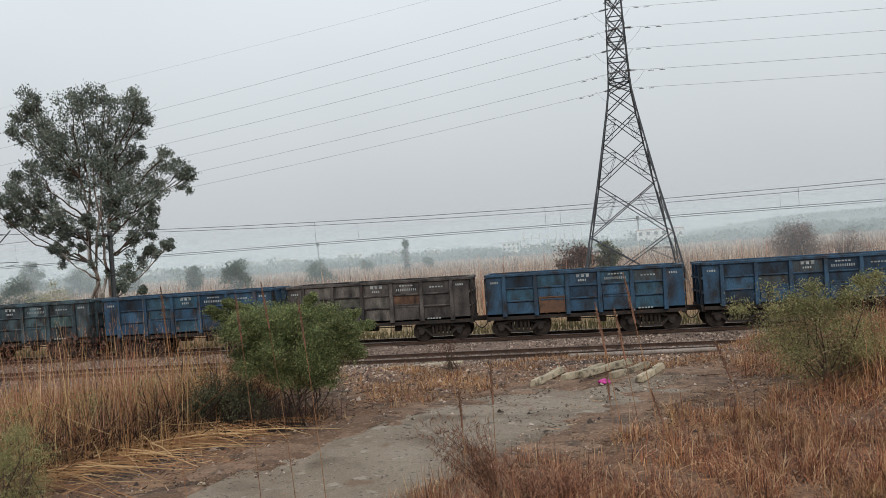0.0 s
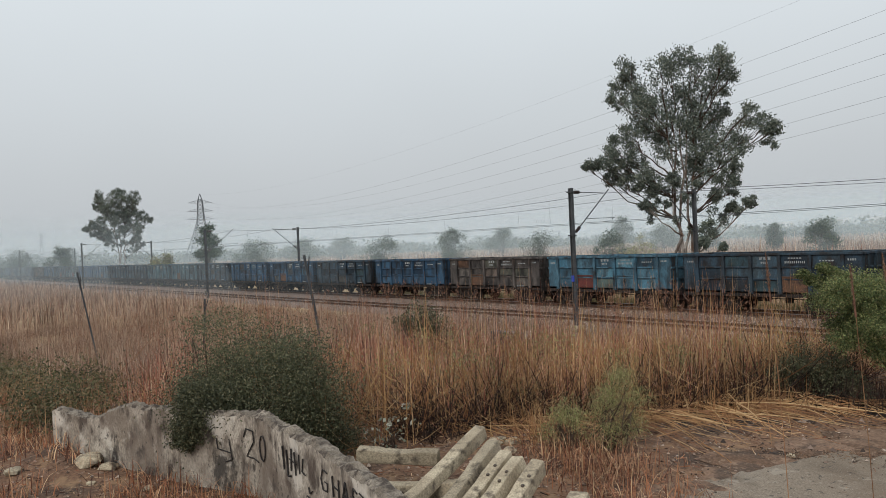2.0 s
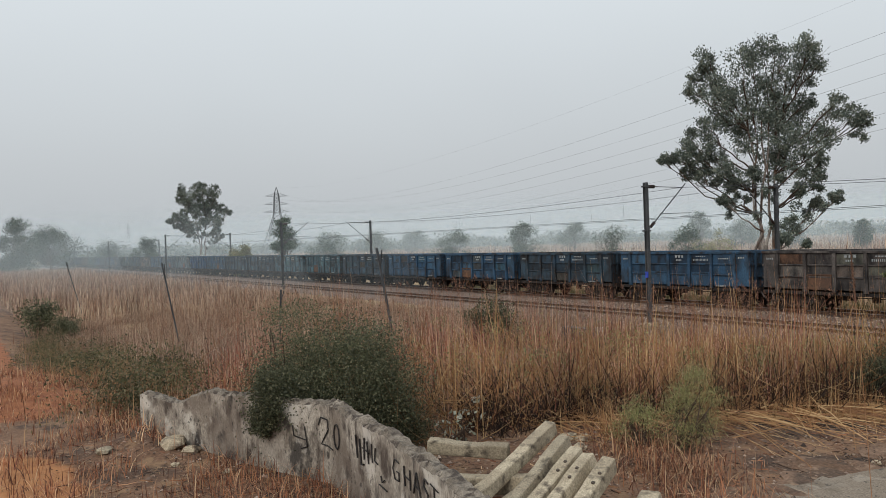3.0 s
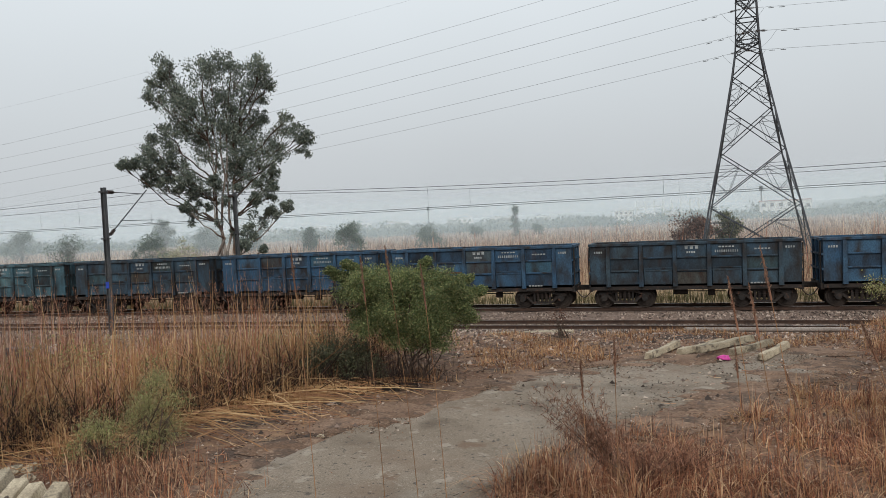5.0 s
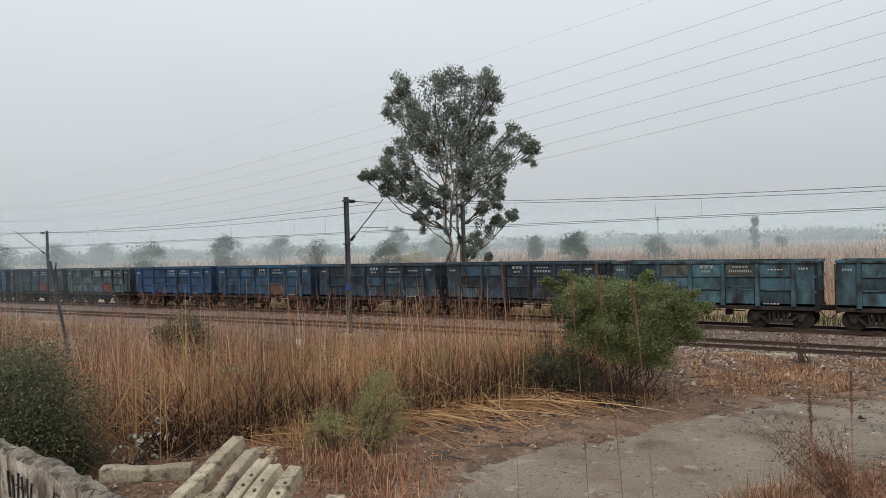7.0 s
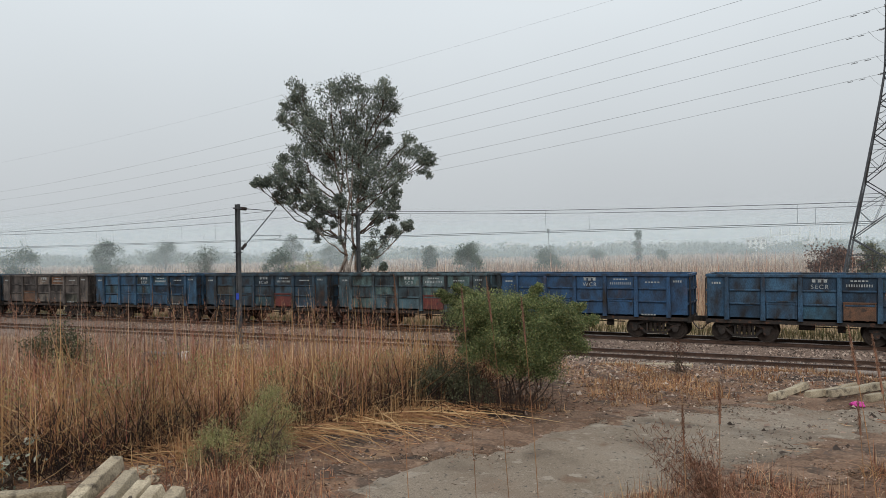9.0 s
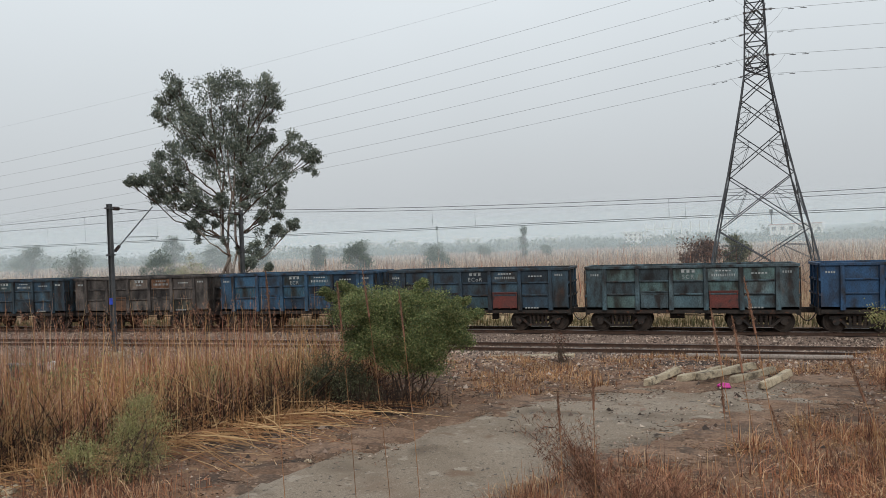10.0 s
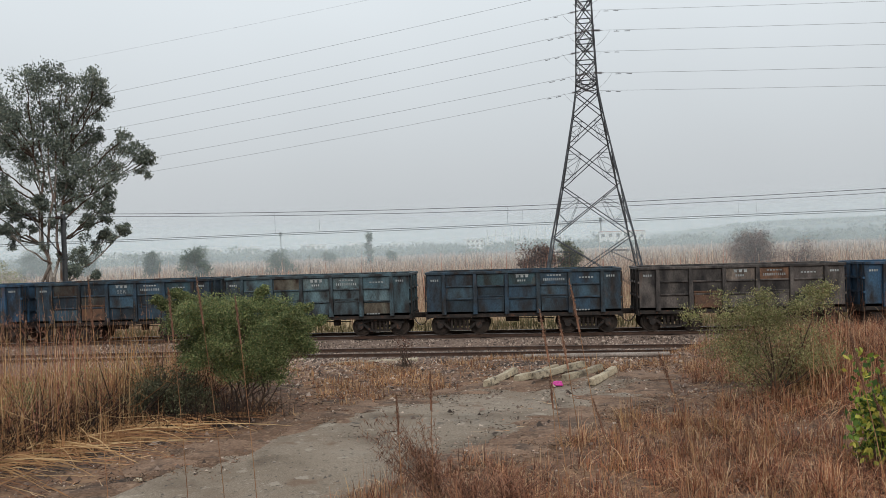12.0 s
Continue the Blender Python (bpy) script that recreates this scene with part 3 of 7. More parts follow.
def build_mast():
    m = empty("overhead_line_mast", pose(0, 0, 0), "dark grey steel railway mast with a cantilever bracket", "mast", "overhead line masts")
    bm = bmesh.new()
    foot = -2.35
    for dx in (-0.09, 0.09):
        box(bm, dx, 0, (foot + MAST_TOP) / 2, 0.03, 0.2, MAST_TOP - foot)
    box(bm, 0, 0, (foot + MAST_TOP) / 2, 0.17, 0.03, MAST_TOP - foot)
    part("post", bm, M_STEEL, m)
    bm = bmesh.new()
    box(bm, 0, 0, foot + 0.22, 0.7, 0.7, 0.5, bevel=0.04)
    part("footing", bm, M_BEAM, m)
    zs, zb = MAST_TOP - 0.22, 3.15
    bm = bmesh.new()
    rod(bm, (0, 0.12, zs), (0, 0.95, zs), 0.03)
    for i in range(6):
        rod(bm, (0, 0.28 + 0.07 * i, zs), (0, 0.31 + 0.07 * i, zs), 0.10, 0.10, 8)
    part("stay_insulator", bm, M_INSUL, m)
    bm = bmesh.new()
    rod(bm, (0, 0.9, zs), (0, 3.05, zs - 0.02), 0.022)
    part("stay_tube", bm, M_STEEL, m)
    bm = bmesh.new()
    rod(bm, (0, 0.12, zb), (0, 3.3, zs + 0.2), 0.032)
    part("bracket_tube", bm, M_STEEL, m)
    bm = bmesh.new()
    d = Vector((0, 3.18, zs + 0.2 - zb)).normalized()
    for i in range(6):
        p = Vector((0, 0.12, zb)) + d * (0.25 + 0.07 * i)
        rod(bm, p, p + d * 0.03, 0.09, 0.09, 8)
    part("bracket_insulator", bm, M_INSUL, m)
    bm = bmesh.new()
    rod(bm, (0, 1.1, 4.02), (0, 3.75, 4.05), 0.02)
    rod(bm, (0, 3.55, 4.04), (0, 3.55, 3.92), 0.012)
    rod(bm, (0, 3.55, 3.92), (0, 2.75, 3.83), 0.012)
    part("registration_arm", bm, M_STEEL, m)
    bm = bmesh.new()
    box(bm, 0, -0.02, zb - 0.05, 0.36, 0.32, 0.08)
    part("clamp", bm, M_STEEL, m)
    bm = bmesh.new()
    box(bm, 0, -0.02, zs, 0.34, 0.30, 0.08)
    part("clamp", bm, M_STEEL, m)
    return m


mast0 = build_mast()
mast0.matrix_basis = pose(*NEAR_MASTS[0], 0)
bm = bmesh.new()
box(bm, 0, -0.125, 0.72, 0.2, 0.01, 0.34)
for i, (x, y) in enumerate(NEAR_MASTS[1:], 1):
    mk = copy_thing(mast0, pose(x, y, 0))
    if i == 6:
        part("number_plate", bm, mat("blue_enamel", (0.03, 0.07, 0.45), (0.03, 0.06, 0.35), 5, 40, 0.4, 0), mk, "small blue enamel plate")
for x, y in FAR_MASTS:
    copy_thing(mast0, pose(x, y, 0, 0, 0, 180))


def make_catenary(y, masts, name, lift):
    t = empty(name, pose(0, 0, 0), "contact wire and messenger wire with droppers over the track", "overhead wires", kind="structure")
    zc, zm = 3.83 + lift, 5.48 + lift
    pts, low = [], []
    for (xa, _), (xb, _) in zip(masts, masts[1:]):
        sag = 0.55 * ((xb - xa) / SPAN) ** 2
        for i in range(12):
            f = i / 12
            pts.append((xa + (xb - xa) * f, y, zm - sag * 4 * f * (1 - f)))
            low.append((xa + (xb - xa) * f, y + 0.12 * math.sin(f * 6.28), zc))
        for k in range(1, 7):
            f = (k - 0.5) / 6
            x = xa + (xb - xa) * f
            wire("dropper", [(x, y, zm - sag * 4 * f * (1 - f)), (x, y + 0.05, zc)], 0.006, t)
    wire("messenger_wire", pts, 0.012, t)
    wire("contact_wire", low, 0.012, t)


make_catenary(TRACK_Y, NEAR_MASTS, "catenary_1", 0.0)
make_catenary(TRAIN_Y, FAR_MASTS, "catenary_2", 0.05)


# ---- high-voltage line ----
ARMS = [(18.7, 4.1), (22.75, 3.9), (26.95, 3.6)]


def build_pylon():
    p = empty("transmission_tower", pose(0, 0, 0), "tall dark steel lattice transmission tower with three crossarms", "pylon", "transmission towers")
    levels = [(-2.4, 4.95), (3.4, 3.8), (8.4, 2.75), (12.4, 2.0), (15.4, 1.45), (17.6, 1.1), (18.7, 1.02), (20.7, 0.95), (22.75, 0.88), (24.8, 0.8), (26.95, 0.75), (28.6, 0.55), (31.5, 0.05)]

    def corner(i, k):
        z, h = levels[i]
        return Vector(((-h, h, h, -h)[k], (-h, -h, h, h)[k], z))

    for k in range(4):
        bm = bmesh.new()
        tube(bm, [corner(i, k) for i in range(len(levels))], 0.115, 0.075, 4)
        part("leg", bm, M_PYLON, p)
    for k in range(4):
        j = (k + 1) % 4
        bm = bmesh.new()
        for i in range(len(levels) - 2):
            a, b, c, d = corner(i, k), corner(i, j), corner(i + 1, k), corner(i + 1, j)
            w = 0.085 if levels[i][0] > 15 else 0.075
            angle_bar(bm, a, d, w)
            angle_bar(bm, b, c, w)
            if i < 4:
                mid = (a + b + c + d) / 4
                for s, lo, hi in ((k, a, c), (j, b, d)):
                    m1, m2 = lo.lerp(hi, 0.5), lo.lerp(hi, 0.75)
                    dd = (d if s == k else c)
                    q = lo.lerp(dd, 0.25)
                    q2 = hi.lerp(b if s == k else a, 0.25)
                    angle_bar(bm, lo.lerp(hi, 0.25), q, 0.036)
                    angle_bar(bm, m1, q, 0.036)
                    angle_bar(bm, m1, q2, 0.036)
                    angle_bar(bm, m2, q2, 0.036)
                    angle_bar(bm, q, q2, 0.036)
            if i in (6, 8, 10):
                angle_bar(bm, a, b, 0.09)
                angle_bar(bm, c, d, 0.09)
        part("bracing", bm, M_PYLON, p)
    for z, half in ARMS:
        for s in (-1, 1):
            bm = bmesh.new()
            h = 0.95
            tip = Vector((0, s * half, z))
            for sx in (-1, 1):
                lo, hi = Vector((sx * h, s * h, z - 0.15)), Vector((sx * h, s * h, z + 1.3))
                angle_bar(bm, lo, tip, 0.07)
                angle_bar(bm, hi, tip, 0.06)
                for f in (0.33, 0.66):
                    angle_bar(bm, lo.lerp(tip, f), hi.lerp(tip, f), 0.03)
                    angle_bar(bm, lo.lerp(tip, f), hi.lerp(tip, f - 0.33), 0.03)
            for f in (0.0, 0.33, 0.66):
                angle_bar(bm, Vector((-h, s * h, z - 0.15)).lerp(tip, f), Vector((h, s * h, z - 0.15)).lerp(tip, min(1, f + 0.33)), 0.03)
            part("crossarm", bm, M_PYLON, p)
    return p


PYLON_A, PYLON_B, PYLON_C = (7.1, 76.0), (-370, 144.6), (-795, 155)
tower0 = build_pylon()
turn_a = math.degrees(math.atan2(PYLON_B[1] - PYLON_A[1], PYLON_B[0] - PYLON_A[0])) - 180
tower0.matrix_basis = pose(*PYLON_A, 0, 0, 0, turn_a * 0.4)
copy_thing(tower0, pose(*PYLON_B, 2.2, 0, 0, turn_a) @ Matrix.Diagonal((1.45, 1.6, 1, 1)))
copy_thing(tower0, pose(*PYLON_C, 0, 0, 0, turn_a))
PYLON_R = (330, 70)
copy_thing(tower0, pose(*PYLON_R, 0, 0, 0, 0))


def string_wire(a, b, sag, name):
    """One conductor with an insulator string at each end."""
    a, b = Vector(a), Vector(b)
    t = empty(name, pose(0, 0, 0), "high-voltage conductor with porcelain insulator strings at its ends", "power line", "high-voltage conductors")
    n = 40
    pts = [a.lerp(b, i / n) - Vector((0, 0, sag * 4 * (i / n) * (1 - i / n))) for i in range(n + 1)]
    wire("conductor", pts, 0.012, t)
    d = (pts[1] - pts[0]).normalized()
    bm = bmesh.new()
    rod(bm, a, a + d * 1.3, 0.03)
    for i in range(9):
        q = a + d * (0.25 + 0.10 * i)
        rod(bm, q, q + d * 0.05, 0.13, 0.09, 8)
    part("insulator_string", bm, M_INSUL, t)
    for k in (2.6, 3.6):
        bm = bmesh.new()
        q = a + d * k
        rod(bm, q + Vector((0, 0, -0.12)) - d * 0.25, q + Vector((0, 0, -0.12)) + d * 0.25, 0.03)
        rod(bm, q, q + Vector((0, 0, -0.12)), 0.012)
        part("damper", bm, M_STEEL, t)
    return t


def jumper(x, y, z, name="jumper_wire"):
    pts = [(x - 2.0 + 4.0 * i / 10, y, z - 0.15 - 1.5 * (1 - ((i - 5) / 5) ** 2)) for i in range(11)]
    return tagged(wire(name, pts, 0.010), "slack jumper wire looped below a crossarm", "wire", "jumper wires")


for z, half in ARMS:
    for s in (-1, 1):
        xa, ya = PYLON_A[0], PYLON_A[1] + s * half
        string_wire((xa, ya, z), (PYLON_B[0], PYLON_B[1] + s * half * 1.6, z + 2.2), 11.0, "power_line")
        string_wire((xa, ya, z), (PYLON_R[0], PYLON_R[1] + s * half, z), 4.0, "power_line")
        jumper(xa, ya, z)
tagged(wire("earth_wire", [Vector((PYLON_A[0], PYLON_A[1], 31.5)).lerp(Vector((PYLON_B[0], PYLON_B[1], 33.5)), i / 40) - Vector((0, 0, 32 * (i / 40) * (1 - i / 40))) for i in range(41)], 0.007),
       "thin earth wire between the tower peaks", "wire", kind="structure")


# ---- train ----
def paint(name, colour, fade, soot, patched=False):
    """Weathered wagon paint: fading, black coal dust that runs down, and rust."""
    m = mat(name, colour, fade, 0.9, 25, 0.62, 0.15, dirt=(0.021, 0.019, 0.019), dirt_at=soot - 0.12, dirt_width=0.30, stretch=(1.0, 1.0, 0.45), soft=0.16, spec=0.25)
    n, l = m.node_tree.nodes, m.node_tree.links
    b = n["Principled BSDF"]
    old = b.inputs["Base Color"].links[0].from_socket
    vec = [x for x in n if x.bl_idname == "ShaderNodeMapping"][0].outputs["Vector"]
    rn, rr, rm = n.new("ShaderNodeTexNoise"), n.new("ShaderNodeMapRange"), n.new("ShaderNodeMixRGB")
    rn.inputs["Scale"].default_value, rn.inputs["Detail"].default_value = 1.3, 6
    rr.inputs["From Min"].default_value, rr.inputs["From Max"].default_value = 0.62, 0.74
    rr.inputs["To Max"].default_value = 0.45
    rm.inputs["Color2"].default_value = (0.115, 0.055, 0.032, 1)
    off = n.new("ShaderNodeVectorMath")
    off.inputs[1].default_value = (31, 7, 3)
    l.new(vec, off.inputs[0])
    l.new(off.outputs["Vector"], rn.inputs["Vector"])
    l.new(rn.outputs["Fac"], rr.inputs["Value"])
    l.new(rr.outputs["Result"], rm.inputs["Fac"])
    l.new(old, rm.inputs["Color1"])
    last = rm.outputs["Color"]
    if patched:
        info, tones, mixer = n.new("ShaderNodeObjectInfo"), n.new("ShaderNodeValToRGB"), n.new("ShaderNodeMixRGB")
        tones.color_ramp.interpolation = "CONSTANT"
        spots = [(0.0, (1, 1, 1)), (0.30, (0.62, 0.62, 0.64)), (0.50, (1.2, 1.22, 1.2)), (0.66, (1.0, 1.12, 1.0)), (0.78, (1.45, 0.9, 0.62)), (0.87, (0.42, 0.42, 0.44)), (0.95, (1.45, 1.35, 1.25))]
        for i, (at_, c) in enumerate(spots):
            e = tones.color_ramp.elements[i] if i < 2 else tones.color_ramp.elements.new(at_)
            e.position, e.color = at_, (*[x / 2 for x in c], 1)
        l.new(info.outputs["Random"], tones.inputs["Fac"])
        mixer.blend_type = "MULTIPLY"
        mixer.inputs["Fac"].default_value = 1.0
        twice = n.new("ShaderNodeVectorMath")
        twice.operation = "SCALE"
        twice.inputs["Scale"].default_value = 2.0
        l.new(tones.outputs["Color"], twice.inputs[0])
        l.new(last, mixer.inputs["Color1"])
        l.new(twice.outputs["Vector"], mixer.inputs["Color2"])
        last = mixer.outputs["Color"]
    l.new(last, b.inputs["Base Color"])
    return m


PAINT = {
    "blue": paint("blue_paint", (0.027, 0.070, 0.128), (0.040, 0.088, 0.145), 0.56),
    "bright": paint("bright_blue_paint", (0.023, 0.065, 0.140), (0.030, 0.074, 0.148), 0.58),
    "dark": paint("dark_blue_paint", (0.028, 0.058, 0.092), (0.042, 0.070, 0.090), 0.51),
    "teal": paint("teal_paint", (0.048, 0.105, 0.135), (0.066, 0.120, 0.140), 0.53),
    "pale": paint("pale_teal_paint", (0.058, 0.105, 0.128), (0.085, 0.120, 0.135), 0.51),
    "brown": paint("brown_grey_paint", (0.092, 0.078, 0.072), (0.130, 0.113, 0.102), 0.51),
    "green": paint("grey_green_paint", (0.078, 0.108, 0.108), (0.100, 0.122, 0.115), 0.52),
    "light": paint("light_blue_paint", (0.055, 0.145, 0.210), (0.080, 0.160, 0.210), 0.56),
}
PATCH = {}
for key_, (c_, f_, s_) in {"blue": ((0.027, 0.070, 0.128), (0.040, 0.088, 0.145), 0.57), "bright": ((0.023, 0.065, 0.140), (0.030, 0.074, 0.148), 0.60), "dark": ((0.030, 0.062, 0.098), (0.044, 0.074, 0.095), 0.53),
                          "teal": ((0.050, 0.110, 0.140), (0.068, 0.125, 0.146), 0.55), "pale": ((0.068, 0.118, 0.142), (0.098, 0.138, 0.152), 0.53), "brown": ((0.098, 0.082, 0.075), (0.140, 0.122, 0.108), 0.53),
                          "green": ((0.082, 0.115, 0.115), (0.105, 0.130, 0.122), 0.54), "light": ((0.058, 0.155, 0.225), (0.085, 0.172, 0.225), 0.59)}.items():
    PATCH[key_] = paint(key_ + "_panel_paint", c_, f_, s_, key_ != "bright")
M_UNDER = mat("sooty_underframe", (0.020, 0.018, 0.017), (0.036, 0.028, 0.024), 2.5, 30, 0.85, 0.3, dirt=(0.10, 0.045, 0.028), dirt_at=0.63)
M_WHEEL = mat("wheel_steel", (0.030, 0.024, 0.021), (0.050, 0.037, 0.030), 3, 30, 0.7, 0.2, 0.3)
M_RUSTDOOR = mat("red_oxide_door", (0.135, 0.036, 0.030), (0.095, 0.036, 0.032), 2, 30, 0.75, 0.2, dirt=(0.05, 0.03, 0.028), dirt_at=0.6)
M_ORANGE = mat("orange_oxide_door", (0.135, 0.070, 0.042), (0.095, 0.055, 0.038), 2, 30, 0.75, 0.2, dirt=(0.05, 0.035, 0.028), dirt_at=0.58)
M_LETTER = mat("white_stencil", (0.36, 0.38, 0.38), (0.20, 0.215, 0.22), 3, 30, 0.8, 0.1)
M_COAL = mat("coal_dust", (0.018, 0.017, 0.017), (0.03, 0.027, 0.025), 3, 20, 0.95, 0.6)

PITCH, LENGTH, HALF_W = 10.713, 9.78, 1.55
FLOOR_Z, TOP_Z = 1.12, 3.20
STAKES = [-4.0, -2.4, -0.8, 0.8, 2.4, 4.0]


def shell(bm):
    """The open steel box of a wagon, with thick walls."""
    L, W, t = LENGTH / 2, HALF_W - 0.09, 0.05
    box(bm, 0, 0, FLOOR_Z + 0.06, 2 * L, 2 * W, 0.12)
    for s in (-1, 1):
        box(bm, 0, s * (W - t / 2), (FLOOR_Z + TOP_Z) / 2, 2 * L, t, TOP_Z - FLOOR_Z)
        box(bm, s * (L - t / 2), 0, (FLOOR_Z + TOP_Z) / 2, t, 2 * W - 2 * t, TOP_Z - FLOOR_Z)
    for s in (-1, 1):
        for y in (-0.9, 0.0, 0.9):
            box(bm, s * (L + 0.05), y, (FLOOR_Z + TOP_Z) / 2, 0.10, 0.12, TOP_Z - FLOOR_Z - 0.1)
        for z in (1.8, 2.5):
            box(bm, s * (L + 0.04), 0, z, 0.08, 2 * W, 0.1)


def build_bogie(parent, x):
    bogie = new("bogie")
    bogie.parent = parent
    bogie.matrix_basis = pose(x, 0, 0)
    for s in (-1, 1):
        bm = bmesh.new()
        y0, y1 = s * 1.06, s * 1.20
        prism(bm, [(-1.28, 0.66), (-1.26, 0.80), (-0.80, 0.82), (-0.45, 0.95), (0.45, 0.95), (0.80, 0.82), (1.26, 0.80), (1.28, 0.66), (0.80, 0.70), (0.42, 0.80), (-0.42, 0.80), (-0.80, 0.70)], y0, y1)
        prism(bm, [(-0.50, 0.25), (-0.46, 0.36), (0.46, 0.36), (0.50, 0.25)], y0, y1)
        for d in (-1, 1):
            prism(bm, [(d * 0.50, 0.25), (d * 0.44, 0.34), (d * 0.78, 0.66), (d * 0.92, 0.62)], y0, y1)
            prism(bm, [(d * 0.34, 0.34), (d * 0.44, 0.34), (d * 0.46, 0.82), (d * 0.36, 0.82)], y0, y1)
        for dx in (-1.0, 1.0):
            rod(bm, (dx, s * 1.18, 0.52), (dx, s * 1.34, 0.52), 0.17, 0.15, 12)
            box(bm, dx, s * 1.12, 0.60, 0.34, 0.22, 0.2)
        part("side_frame", bm, M_UNDER, bogie)
        for dx in (-0.22, 0.0, 0.22):
            bm = bmesh.new()
            for i in range(5):
                rod(bm, (dx, s * 1.14, 0.36 + 0.09 * i), (dx, s * 1.14, 0.405 + 0.09 * i), 0.095, 0.095, 8)
            rod(bm, (dx, s * 1.14, 0.34), (dx, s * 1.14, 0.82), 0.06, 0.06, 8)
            part("spring", bm, M_WHEEL, bogie)
    bm = bmesh.new()
    box(bm, 0, 0, 0.72, 0.45, 2.2, 0.26, bevel=0.03)
    part("bolster", bm, M_UNDER, bogie)
    sets = []
    for dx in (-1.0, 1.0):
        bm = bmesh.new()
        rod(bm, (0, -1.15, 0), (0, 1.15, 0), 0.09, 0.09, 10)
        for s in (-1, 1):
            rod(bm, (0, s * 0.80, 0), (0, s * 0.94, 0), 0.50, 0.50, 28)
            rod(bm, (0, s * 0.76, 0), (0, s * 0.80, 0), 0.535, 0.52, 28)
            rod(bm, (0, s * 0.94, 0), (0, s * 0.97, 0), 0.42, 0.40, 24)
            rod(bm, (0, s * 0.97, 0), (0, s * 1.02, 0), 0.16, 0.14, 12)
            for k in range(3):
                a = k * 2.094
                rod(bm, (0.29 * math.cos(a), s * 0.96, 0.29 * math.sin(a)), (0.29 * math.cos(a), s * 0.985, 0.29 * math.sin(a)), 0.05, 0.05, 6)
        w = part("wheelset", bm, M_WHEEL, bogie)
        w.matrix_basis = pose(dx, 0, 0.50)
        sets.append(w)
    return bogie


def build_wagon():
    w = empty("open_wagon", pose(0, TRAIN_Y, RAIL), "weathered open-top steel coal wagon with ribbed sides", "freight wagon", "wagons of the train")
    P = PAINT["blue"]
    bm = bmesh.new()
    shell(bm)
    seen = set()
    for start in list(bm.verts):
        if start in seen:
            continue
        heap, piece = [start], {start}
        while heap:
            for e in heap.pop().link_edges:
                for v in e.verts:
                    if v not in piece:
                        piece.add(v)
                        heap.append(v)
        seen |= piece
        one, twin = bmesh.new(), {}
        for v in piece:
            twin[v] = one.verts.new(v.co)
        for f in bm.faces:
            if f.verts[0] in piece:
                one.faces.new([twin[v] for v in f.verts])
        part("wall_plate", one, P, w)
    bm.free()
    bm = bmesh.new()
    L, W = LENGTH / 2, HALF_W - 0.09
    for s in (-1, 1):
        box(bm, 0, s * (W + 0.02), TOP_Z + 0.01, 2 * L + 0.1, 0.16, 0.13, bevel=0.012)
        box(bm, s * (L + 0.02), 0, TOP_Z + 0.01, 0.16, 2 * W - 0.14, 0.13, bevel=0.012)
    part("top_coping", bm, P, w)
    bm = bmesh.new()
    prism(bm, [(-0.11, FLOOR_Z - 0.02), (0.11, FLOOR_Z - 0.02), (0.08, TOP_Z - 0.06), (-0.08, TOP_Z - 0.06)], -0.14, 0.0)
    st = part("stake", bm, P, w)
    st.matrix_basis = pose(STAKES[0], -W, 0)
    for x in STAKES[1:]:
        again(st, x, -W, 0)
    for x in STAKES:
        again(st, x, W, 0, rz=180)
    bm = bmesh.new()
    box(bm, 0, -0.006, 0, 1.36, 0.012, 0.56)
    pane = None
    for i, (a, b) in enumerate(zip(STAKES, STAKES[1:])):
        for z in (1.50, 2.20, 2.83):
            if z == 1.50 and i in (1, 3):
                continue
            if pane is None:
                pane = part("side_panel", bm, P, w)
                pane.matrix_basis = pose((a + b) / 2, -W, z)
            else:
                again(pane, (a + b) / 2, -W, z)
    bm = bmesh.new()
    for a, b in zip(STAKES, STAKES[1:]):
        box(bm, (a + b) / 2, -0.045, 0, b - a - 0.22, 0.09, 0.085, bevel=0.02)
    rib = part("rib", bm, P, w)
    rib.matrix_basis = pose(0, -W, 2.52)
    again(rib, 0, -W, 1.88)
    again(rib, 0, W, 2.52, rz=180)
    again(rib, 0, W, 1.88, rz=180)
    bm = bmesh.new()
    box(bm, 0, -0.035, 0, 1.28, 0.05, 0.80, bevel=0.02)
    box(bm, 0, -0.075, 0.41, 1.34, 0.06, 0.05)
    for dx in (-0.62, 0.62):
        box(bm, dx, -0.07, 0.0, 0.05, 0.04, 0.8)
    for dx in (-0.3, 0.3):
        box(bm, dx, -0.07, -0.35, 0.08, 0.05, 0.14)
    door = part("side_door", bm, P, w)
    door.matrix_basis = pose(-1.6, -W - 0.01, 1.60)
    again(door, 1.6, -W - 0.01, 1.60)
    again(door, -1.6, W + 0.01, 1.60, rz=180)
    again(door, 1.6, W + 0.01, 1.60, rz=180)
    bm = bmesh.new()
    box(bm, 0, 0, 0, 2 * L, 0.10, 0.20)
    sb = part("sole_bar", bm, M_UNDER, w)
    sb.matrix_basis = pose(0, -W + 0.06, FLOOR_Z - 0.09)
    again(sb, 0, W - 0.06, FLOOR_Z - 0.09)
    bm = bmesh.new()
    box(bm, 0, 0, 0.95, 2 * L, 0.35, 0.28)
    for x in (-1.4, -0.5, 0.5, 1.4):
        box(bm, x, 0, 0.98, 0.1, 2.5, 0.18)
    part("centre_sill", bm, M_UNDER, w)
    bm = bmesh.new()
    rod(bm, (-0.9, -0.6, 0.78), (-0.2, -0.6, 0.78), 0.17, 0.17, 12)
